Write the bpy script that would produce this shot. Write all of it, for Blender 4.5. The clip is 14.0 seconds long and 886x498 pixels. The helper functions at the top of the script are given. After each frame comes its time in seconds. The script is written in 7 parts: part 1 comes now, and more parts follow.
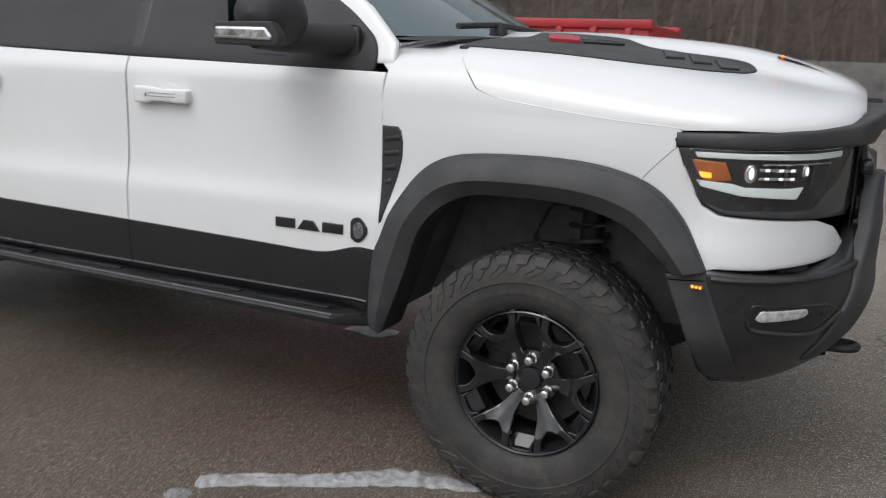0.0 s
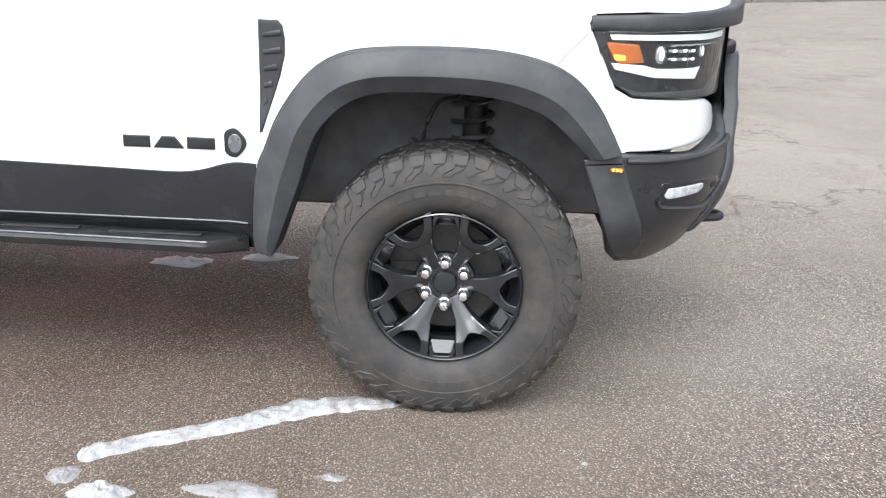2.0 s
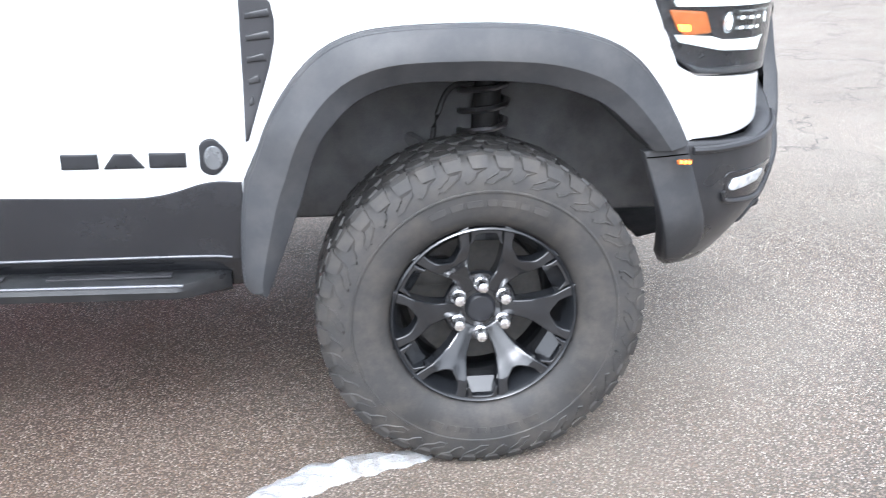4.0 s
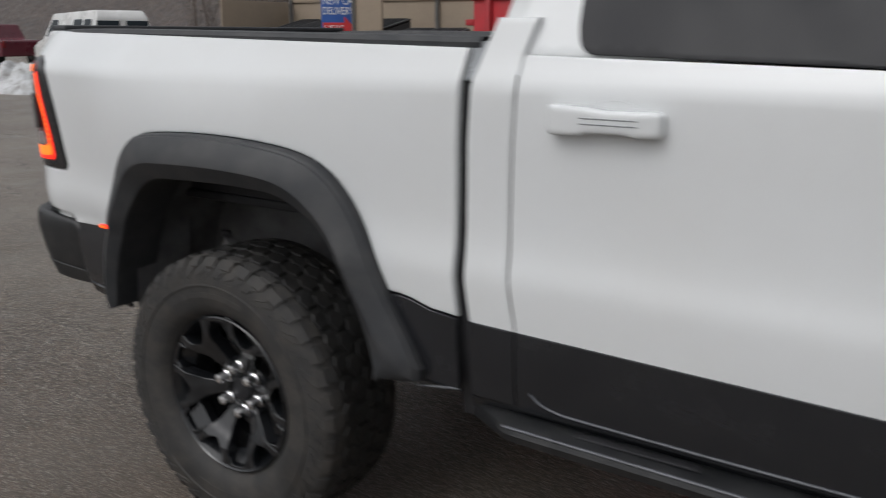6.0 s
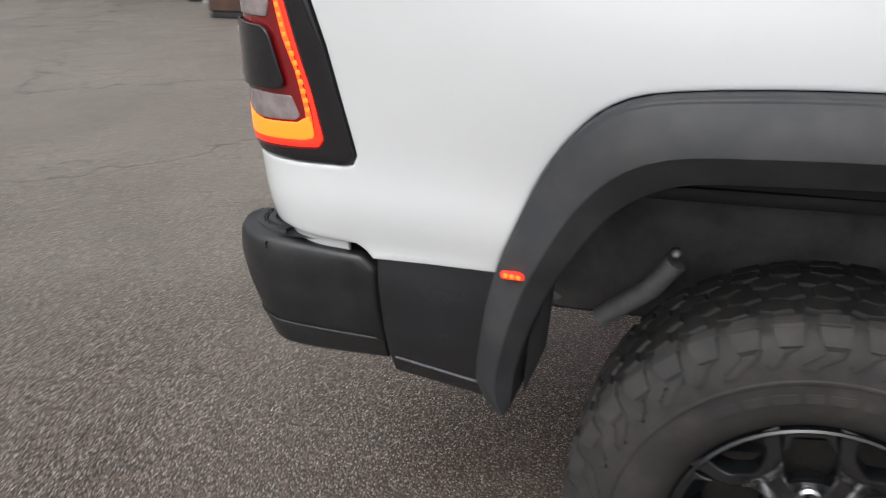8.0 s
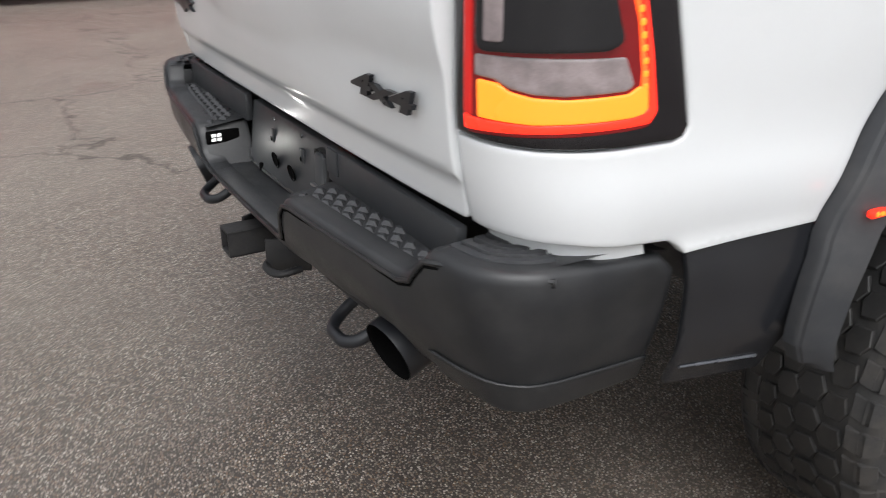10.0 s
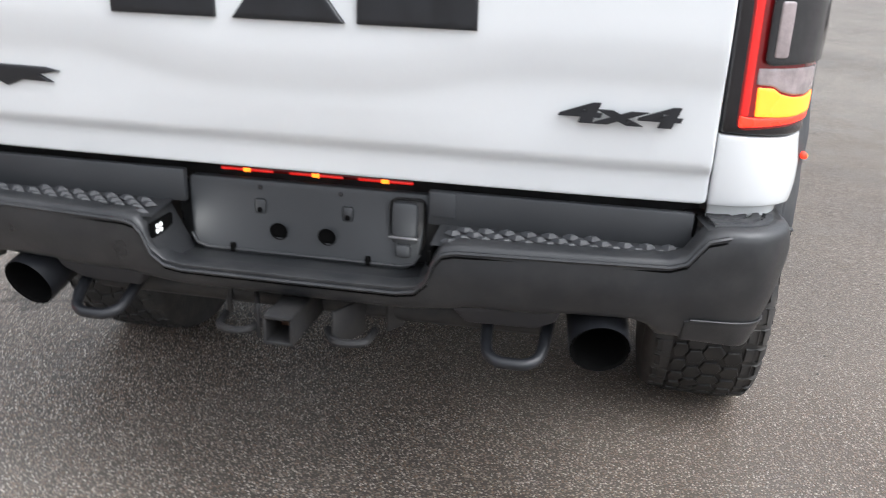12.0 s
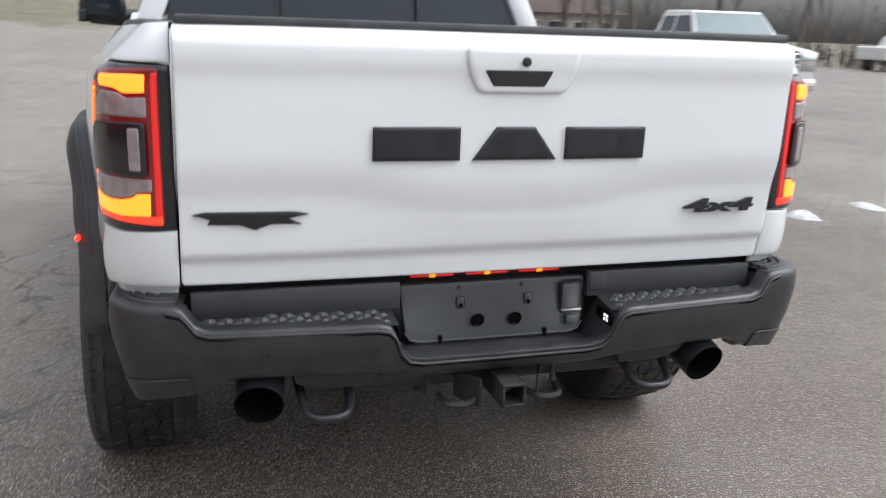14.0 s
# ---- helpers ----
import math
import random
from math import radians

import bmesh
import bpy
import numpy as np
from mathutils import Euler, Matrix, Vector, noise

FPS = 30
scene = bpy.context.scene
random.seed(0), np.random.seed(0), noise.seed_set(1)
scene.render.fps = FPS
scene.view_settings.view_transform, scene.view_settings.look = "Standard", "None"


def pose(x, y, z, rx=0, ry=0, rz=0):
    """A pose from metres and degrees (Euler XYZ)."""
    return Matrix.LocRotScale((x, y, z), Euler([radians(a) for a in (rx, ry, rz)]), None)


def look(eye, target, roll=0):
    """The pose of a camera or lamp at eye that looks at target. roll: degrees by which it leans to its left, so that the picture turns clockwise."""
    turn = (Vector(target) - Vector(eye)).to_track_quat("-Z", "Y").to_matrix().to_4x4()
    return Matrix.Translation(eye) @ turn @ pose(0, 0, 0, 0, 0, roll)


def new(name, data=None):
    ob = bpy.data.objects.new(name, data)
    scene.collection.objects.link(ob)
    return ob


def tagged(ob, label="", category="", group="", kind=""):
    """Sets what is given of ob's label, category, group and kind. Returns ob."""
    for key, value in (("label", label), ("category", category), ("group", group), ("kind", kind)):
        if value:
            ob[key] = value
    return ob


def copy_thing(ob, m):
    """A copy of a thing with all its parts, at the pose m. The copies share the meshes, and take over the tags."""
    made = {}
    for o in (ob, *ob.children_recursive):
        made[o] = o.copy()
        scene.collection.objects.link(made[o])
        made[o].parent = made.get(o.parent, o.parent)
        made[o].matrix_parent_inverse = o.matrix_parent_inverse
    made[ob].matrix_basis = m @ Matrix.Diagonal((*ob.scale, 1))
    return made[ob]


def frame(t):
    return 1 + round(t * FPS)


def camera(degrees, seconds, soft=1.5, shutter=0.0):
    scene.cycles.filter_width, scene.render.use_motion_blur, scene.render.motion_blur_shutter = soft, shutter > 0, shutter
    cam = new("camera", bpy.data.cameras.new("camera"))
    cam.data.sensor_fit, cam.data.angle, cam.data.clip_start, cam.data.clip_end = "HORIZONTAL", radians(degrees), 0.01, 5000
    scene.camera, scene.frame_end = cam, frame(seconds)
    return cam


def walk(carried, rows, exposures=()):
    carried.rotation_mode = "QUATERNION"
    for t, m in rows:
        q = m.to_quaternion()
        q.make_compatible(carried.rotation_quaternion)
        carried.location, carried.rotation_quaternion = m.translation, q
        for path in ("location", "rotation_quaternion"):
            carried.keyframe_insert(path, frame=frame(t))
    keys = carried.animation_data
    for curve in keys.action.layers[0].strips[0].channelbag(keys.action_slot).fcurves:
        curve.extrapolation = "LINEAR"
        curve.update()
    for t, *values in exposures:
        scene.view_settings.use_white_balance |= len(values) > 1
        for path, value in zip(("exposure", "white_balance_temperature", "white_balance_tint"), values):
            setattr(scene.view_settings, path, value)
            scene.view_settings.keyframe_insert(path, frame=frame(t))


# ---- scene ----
cam = camera(54.3, 14.0, soft=1.0, shutter=0.5)
PATH = [
    (0, (4.506, -3.602, 1.45), (3.712, -1.817, 1.02), 2.2),
    (0.5, (4.275, -3.573, 1.393), (3.686, -1.699, 1.014), 1.8),
    (1, (4.027, -3.642, 1.386), (3.766, -1.711, 0.935), 1.8),
    (1.5, (3.852, -3.7, 1.375), (3.766, -1.786, 0.8), 0.6),
    (2, (3.773, -3.61, 1.351), (3.702, -1.702, 0.756), 1.9),
    (2.2, (3.752, -3.533, 1.348), (3.691, -1.627, 0.745), 1.8),
    (4.3, (3.172, -3.061, 1.331), (3.442, -1.202, 0.644), 0.6),
    (4.5, (3.074, -3.049, 1.365), (3.242, -1.185, 0.66), 1.5),
    (4.8, (2.832, -3.017, 1.381), (2.687, -1.121, 0.763), 3.3),
    (5, (2.602, -2.999, 1.4), (2.349, -1.104, 0.813), 1.4),
    (5.2, (2.506, -2.949, 1.466), (1.996, -1.117, 0.846), -1.1),
    (5.5, (2.256, -2.867, 1.441), (1.483, -1.108, 0.884), 0.4),
    (6, (1.874, -2.714, 1.485), (0.8, -1.098, 0.999), 0.2),
    (6.5, (1.383, -2.629, 1.512), (0.248, -1.09, 0.926), -0.0),
    (7, (0.877, -2.507, 1.464), (-0.204, -0.947, 0.834), -0.7),
    (7.5, (0.301, -2.429, 1.456), (-0.669, -0.807, 0.802), -1.7),
    (8, (-0.193, -2.365, 1.451), (-0.805, -0.605, 0.725), -1.4),
    (8.5, (-0.65, -2.258, 1.42), (-0.956, -0.407, 0.726), -3.3),
    (9, (-1.098, -2.22, 1.361), (-0.95, -0.358, 0.645), -0.3),
    (9.2, (-1.24, -2.173, 1.367), (-0.916, -0.34, 0.635), 0.4),
    (11.3, (-2.337, -1.047, 1.315), (-0.705, -0.204, 0.523), 0.6),
    (11.5, (-2.43, -0.938, 1.31), (-0.708, -0.265, 0.549), 2.0),
    (12, (-2.718, -0.605, 1.325), (-0.863, -0.249, 0.667), 2.1),
    (12.5, (-2.798, -0.262, 1.329), (-0.901, -0.126, 0.708), 0.5),
    (13, (-2.983, 0.129, 1.374), (-1.072, 0.082, 0.785), 1.7),
    (13.5, (-3.098, 0.455, 1.41), (-1.193, 0.171, 0.87), 2.5),
    (14, (-3.128, 0.797, 1.493), (-1.281, 0.209, 1.0), 1.9),
]
EXPOSURES = [(t, stops, kelvin, 10) for t, stops, kelvin in [(0, -0.06, 6330), (0.5, 0.02, 6330), (0.9, 0, 6300), (1.5, 0.97, 6200), (2.2, 1.44, 6130), (4.3, 1.92, 5780), (4.6, 1.77, 5780), (5, 0.74, 5820), (5.5, -0.3, 6120), (6, -0.45, 6350), (6.5, -0.05, 6430), (7, 0.80, 6430), (7.5, 0.52, 6380), (8, 0.13, 6380), (8.5, -0.08, 6380), (9.2, -0.04, 6400), (11.3, 1.26, 6130), (11.5, 1.24, 6120), (12, 1.17, 6100), (12.5, 1.26, 6080), (13.5, 1.05, 6120), (14, 0.85, 6120)]]
walk(cam, [(t, look(eye, aim, roll)) for t, eye, aim, roll in PATH], EXPOSURES)

# ---- overcast daylight ----
world = bpy.data.worlds.new("overcast_sky")
scene.world = world
world.use_nodes = True
wn, wl = world.node_tree.nodes, world.node_tree.links
sky = wn.new("ShaderNodeTexSky")
sky.sky_type, sky.sun_disc = "NISHITA", False
sky.sun_elevation, sky.sun_rotation = radians(52), radians(196)
sky.air_density, sky.dust_density, sky.ozone_density = 1.0, 6.0, 1.0
cloud = wn.new("ShaderNodeHueSaturation")
cloud.inputs["Saturation"].default_value = 0.16
wl.new(sky.outputs["Color"], cloud.inputs["Color"])
wn["Background"].inputs["Strength"].default_value = 0.13
wl.new(cloud.outputs["Color"], wn["Background"].inputs["Color"])

sun = new("sun", bpy.data.lights.new("sun", "SUN"))
sun.data.energy, sun.data.angle, sun.data.color = 1.0, radians(140), (1.0, 1.0, 1.0)
sun.matrix_world = look((0, 0, 24), (3.0, 4.5, 0))


# ---- materials ----
def nodes_of(name):
    m = bpy.data.materials.new(name)
    m.use_nodes = True
    return m, m.node_tree.nodes, m.node_tree.links, m.node_tree.nodes["Principled BSDF"]


def mix_rgb(n, l, fac, a, b, kind="MIX"):
    mx = n.new("ShaderNodeMix")
    mx.data_type, mx.blend_type = "RGBA", kind
    for socket, value in ((mx.inputs[0], fac), (mx.inputs[6], a), (mx.inputs[7], b)):
        if isinstance(value, bpy.types.NodeSocket):
            l.new(value, socket)
        elif isinstance(value, (int, float)):
            socket.default_value = value
        else:
            socket.default_value = (*value, 1)
    return mx.outputs[2]


def ramp(n, l, value, a, b):
    r = n.new("ShaderNodeMapRange")
    r.inputs[1].default_value, r.inputs[2].default_value = a, b
    l.new(value, r.inputs[0])
    return r.outputs[0]


def noise_of(n, l, where, scale, detail=4.0, rough=0.55):
    t = n.new("ShaderNodeTexNoise")
    t.inputs["Scale"].default_value, t.inputs["Detail"].default_value, t.inputs["Roughness"].default_value = scale, detail, rough
    l.new(where, t.inputs["Vector"])
    return t.outputs[0]


def bump_of(n, l, bsdf, height, strength, distance, chain=None):
    b = n.new("ShaderNodeBump")
    b.inputs["Strength"].default_value, b.inputs["Distance"].default_value = strength, distance
    l.new(height, b.inputs["Height"])
    if chain is not None:
        l.new(chain, b.inputs["Normal"])
    l.new(b.outputs[0], bsdf.inputs["Normal"])
    return b.outputs[0]


def surface(name, base, rough=0.5, metal=0.0, vary=0.15, grain=60.0, patch=3.0, bump=0.1, dist=0.002, coat=0.0, dirt=None, dirt_amount=0.0, rough_vary=0.12, glow=None, strength=0.0):
    """A material with colour varied at two scales, roughness variation, fine relief and optional dirt stains."""
    m, n, l, b = nodes_of(name)
    where = n.new("ShaderNodeTexCoord").outputs["Object"]
    fine, broad = noise_of(n, l, where, grain), noise_of(n, l, where, patch)
    dark = [c * (1 - vary) for c in base]
    light = [min(1, c * (1 + vary)) for c in base]
    col = mix_rgb(n, l, ramp(n, l, broad, 0.3, 0.7), dark, light)
    col = mix_rgb(n, l, ramp(n, l, fine, 0.3, 0.7), mix_rgb(n, l, vary * 0.6, col, (0, 0, 0)), col)
    if dirt:
        mask = n.new("ShaderNodeMath")
        mask.operation = "MULTIPLY"
        l.new(ramp(n, l, noise_of(n, l, where, patch * 2.3, 8, 0.65), 0.42, 0.72), mask.inputs[0])
        mask.inputs[1].default_value = dirt_amount
        col = mix_rgb(n, l, mask.outputs[0], col, dirt)
    l.new(col, b.inputs["Base Color"])
    r = n.new("ShaderNodeMapRange")
    l.new(broad, r.inputs[0])
    r.inputs[1].default_value, r.inputs[2].default_value = 0.3, 0.7
    r.inputs[3].default_value, r.inputs[4].default_value = max(0.02, rough - rough_vary), min(1, rough + rough_vary)
    l.new(r.outputs[0], b.inputs["Roughness"])
    b.inputs["Metallic"].default_value = metal
    b.inputs["Coat Weight"].default_value = coat
    b.inputs["Coat Roughness"].default_value = 0.06
    if bump:
        bump_of(n, l, b, fine, bump, dist)
    if glow:
        b.inputs["Emission Color"].default_value = (*glow, 1)
        b.inputs["Emission Strength"].default_value = strength
    return m


def glass_of(name, tint, rough=0.02, alpha=1.0):
    m, n, l, b = nodes_of(name)
    b.inputs["Base Color"].default_value = (*tint, 1)
    b.inputs["Roughness"].default_value = rough
    b.inputs["Transmission Weight"].default_value = alpha
    b.inputs["IOR"].default_value = 1.45
    return m


white_paint = surface("white_paint", (0.722, 0.738, 0.745), 0.22, 0, 0.012, 900, 1.2, 0.012, 0.0004, coat=0.6, dirt=(0.55, 0.52, 0.47), dirt_amount=0.10, rough_vary=0.05)
gloss_black = surface("gloss_black", (0.014, 0.015, 0.018), 0.24, 0, 0.2, 200, 4, 0.02, 0.001, coat=0.2, dirt=(0.055, 0.054, 0.052), dirt_amount=0.12, rough_vary=0.04)
flare_plastic = surface("flare_plastic", (0.034, 0.036, 0.040), 0.58, 0, 0.2, 900, 5, 0.25, 0.0006, dirt=(0.11, 0.105, 0.10), dirt_amount=0.30)
bumper_plastic = surface("bumper_plastic", (0.018, 0.019, 0.021), 0.38, 0, 0.2, 1200, 6, 0.30, 0.0005, dirt=(0.090, 0.087, 0.084), dirt_amount=0.22)
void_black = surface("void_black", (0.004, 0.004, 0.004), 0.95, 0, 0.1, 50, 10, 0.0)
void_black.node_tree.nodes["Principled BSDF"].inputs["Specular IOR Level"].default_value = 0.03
satin_black = surface("satin_black", (0.020, 0.021, 0.024), 0.36, 0, 0.2, 600, 5, 0.08, 0.0004, coat=0.15, dirt=(0.07, 0.066, 0.06), dirt_amount=0.2)
dark_plastic = surface("dark_plastic", (0.026, 0.026, 0.029), 0.6, 0, 0.25, 600, 6, 0.2, 0.0006)
liner = surface("wheel_liner", (0.135, 0.135, 0.14), 0.85, 0, 0.4, 300, 8, 0.5, 0.002, dirt=(0.18, 0.17, 0.16), dirt_amount=0.40)
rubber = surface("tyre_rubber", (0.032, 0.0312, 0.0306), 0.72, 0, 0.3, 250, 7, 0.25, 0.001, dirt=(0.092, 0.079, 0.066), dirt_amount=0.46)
# wet, cleaner tread rubber, its base also darkened for the wheel well's shade
wet_shaded_rubber = surface("wet_shaded_rubber", (0.014, 0.0138, 0.0138), 0.55, 0, 0.3, 250, 9, 0.25, 0.001, dirt=(0.06, 0.054, 0.047), dirt_amount=0.30)
rim_black = surface("rim_black", (0.012, 0.013, 0.015), 0.20, 0.0, 0.2, 200, 20, 0.02, 0.0005, coat=0.5, rough_vary=0.05)
chrome = surface("chrome", (0.80, 0.80, 0.81), 0.26, 1, 0.05, 100, 30, 0.02, 0.0005)
steel = surface("steel", (0.30, 0.30, 0.31), 0.42, 1, 0.2, 120, 15, 0.1, 0.001, dirt=(0.12, 0.09, 0.07), dirt_amount=0.3)
dusty_alloy = surface("dusty_alloy", (0.24, 0.24, 0.245), 0.55, 0.2, 0.25, 90, 25, 0.3, 0.002, dirt=(0.20, 0.18, 0.16), dirt_amount=0.5)
dull_iron = surface("dull_iron", (0.075, 0.073, 0.070), 0.55, 0.3, 0.25, 90, 25, 0.3, 0.002, dirt=(0.12, 0.10, 0.085), dirt_amount=0.4)
rust_steel = surface("rust_steel", (0.16, 0.085, 0.05), 0.8, 0.2, 0.4, 90, 20, 0.4, 0.002)
frame_black = surface("frame_black", (0.013, 0.013, 0.014), 0.6, 0, 0.3, 150, 10, 0.3, 0.002, dirt=(0.05, 0.044, 0.038), dirt_amount=0.4)
tint_glass = surface("tinted_glass", (0.016, 0.024, 0.030), 0.03, 0, 0.1, 10, 2, 0.0, rough_vary=0.01)
tint_glass.node_tree.nodes["Principled BSDF"].inputs["Specular IOR Level"].default_value = 0.32
wind_glass = surface("windscreen_glass", (0.09, 0.13, 0.14), 0.04, 0, 0.1, 10, 2, 0.0, rough_vary=0.01)
badge_black = surface("badge_black", (0.014, 0.015, 0.018), 0.38, 0, 0.2, 500, 20, 0.05, 0.0005)
badge_red = surface("badge_red", (0.42, 0.035, 0.05), 0.35, 0, 0.1, 300, 20, 0.0)
badge_grey = surface("badge_grey", (0.20, 0.21, 0.22), 0.3, 0.6, 0.1, 300, 20, 0.0)
edge_grey = surface("edge_grey", (0.10, 0.105, 0.118), 0.35, 0, 0.2, 200, 9, 0.05, 0.0005)
hood_grey = surface("hood_grey", (0.031, 0.033, 0.036), 0.48, 0, 0.15, 900, 4, 0.15, 0.0005)
lamp_smoke = surface("lamp_smoke", (0.009, 0.008, 0.010), 0.07, 0, 0.1, 50, 20, 0.0, coat=0.4)
lamp_red = surface("lamp_red", (0.22, 0.008, 0.010), 0.10, 0, 0.1, 50, 20, 0.0, coat=0.4)
lamp_clear = surface("lamp_clear", (0.30, 0.25, 0.25), 0.12, 0, 0.25, 400, 30, 0.2, 0.001, coat=0.4)
lamp_dark = surface("lamp_dark", (0.012, 0.012, 0.014), 0.09, 0, 0.1, 50, 20, 0.0, coat=0.4)
glow_red = surface("glow_red", (0.5, 0.02, 0.01), 0.3, glow=(1.0, 0.022, 0.008), strength=1.6, vary=0.05, bump=0)
glow_dim = surface("glow_dim", (0.35, 0.012, 0.012), 0.12, glow=(1.0, 0.018, 0.010), strength=0.28, vary=0.05, bump=0, coat=0.4)
glow_orange = surface("glow_orange", (0.6, 0.15, 0.02), 0.3, glow=(1.0, 0.175, 0.010), strength=1.7, vary=0.05, bump=0)
glow_ember = surface("glow_ember", (0.6, 0.08, 0.02), 0.3, glow=(1.0, 0.075, 0.010), strength=1.7, vary=0.05, bump=0)
glow_amber = surface("glow_amber", (0.6, 0.28, 0.03), 0.3, glow=(1.0, 0.28, 0.02), strength=2.2, vary=0.05, bump=0)
glow_white = surface("glow_white", (0.50, 0.53, 0.53), 0.2, glow=(0.92, 1.0, 0.95), strength=0.20, vary=0.05, bump=0)
glow_led = surface("glow_led", (0.7, 0.7, 0.7), 0.3, glow=(0.94, 1.0, 0.92), strength=0.85, vary=0.05, bump=0)
glow_plate = surface("glow_plate", (0.8, 0.8, 0.8), 0.3, glow=(1.0, 0.98, 0.92), strength=0.6, vary=0.05, bump=0)
amber_lens = surface("amber_lens", (0.38, 0.11, 0.025), 0.15, 0, 0.15, 300, 40, 0.2, 0.001, coat=0.3)
fog_glass = surface("fog_glass", (0.62, 0.64, 0.66), 0.14, 0.4, 0.35, 60, 45, 0.3, 0.002, coat=0.5)
lamp_chrome = surface("lamp_chrome", (0.78, 0.79, 0.80), 0.12, 1, 0.2, 40, 30, 0.1, 0.002)
clear_lens = glass_of("clear_lens", (0.95, 0.97, 0.98), 0.03)
snow = surface("snow", (0.38, 0.395, 0.41), 0.6, 0, 0.16, 160, 14, 0.7, 0.008, dirt=(0.16, 0.135, 0.11), dirt_amount=0.85)
slush = surface("slush", (0.27, 0.275, 0.28), 0.35, 0, 0.25, 120, 14, 0.6, 0.005, dirt=(0.15, 0.13, 0.11), dirt_amount=0.8)
# melting snow; its high white stands in for reflected sky under the truck
wet_sheen_snow = surface("wet_sheen_snow", (0.80, 0.81, 0.83), 0.25, 0, 0.06, 60, 6, 0.4, 0.006, coat=0.3)
old_snow = surface("old_snow", (0.60, 0.61, 0.62), 0.8, 0, 0.1, 30, 2, 0.7, 0.03, dirt=(0.16, 0.14, 0.12), dirt_amount=0.8)
concrete = surface("concrete", (0.150, 0.146, 0.140), 0.85, 0, 0.22, 20, 0.7, 0.4, 0.01, dirt=(0.060, 0.056, 0.053), dirt_amount=0.8)
red_steel = surface("red_steel", (0.42, 0.022, 0.030), 0.5, 0, 0.15, 15, 1, 0.1, 0.004, dirt=(0.17, 0.04, 0.035), dirt_amount=0.5)
brown_steel = surface("brown_steel", (0.085, 0.048, 0.036), 0.75, 0, 0.3, 15, 1.5, 0.3, 0.006, dirt=(0.17, 0.085, 0.05), dirt_amount=0.6)
tan_board = surface("tan_board", (0.27, 0.215, 0.16), 0.8, 0, 0.1, 12, 1, 0.2, 0.005)
black_lid = surface("black_lid", (0.025, 0.025, 0.027), 0.55, 0, 0.2, 30, 3, 0.2, 0.005)
sign_blue = surface("sign_blue", (0.03, 0.10, 0.36), 0.5, 0, 0.05, 30, 3, 0.0)
sign_red = surface("sign_red", (0.55, 0.03, 0.035), 0.5, 0, 0.05, 30, 3, 0.0)
sign_white = surface("sign_white", (0.8, 0.8, 0.8), 0.5, 0, 0.03, 30, 3, 0.0)
van_white = surface("van_white", (0.72, 0.72, 0.71), 0.3, 0, 0.03, 20, 1, 0.0, coat=0.4, dirt=(0.4, 0.38, 0.35), dirt_amount=0.3)
maroon = surface("maroon_paint", (0.11, 0.012, 0.025), 0.3, 0, 0.1, 20, 1, 0.0, coat=0.4)
bark = surface("bark", (0.13, 0.11, 0.09), 0.9, 0, 0.35, 30, 2, 0.6, 0.02)
twig = surface("twig", (0.12, 0.095, 0.08), 0.9, 0, 0.3, 30, 2, 0.3, 0.01)
roof_brown = surface("roof_brown", (0.10, 0.075, 0.065), 0.9, 0, 0.2, 10, 1, 0.3, 0.02)
wall_cream = surface("wall_cream", (0.5, 0.46, 0.40), 0.8, 0, 0.05, 10, 1, 0.1, 0.01)


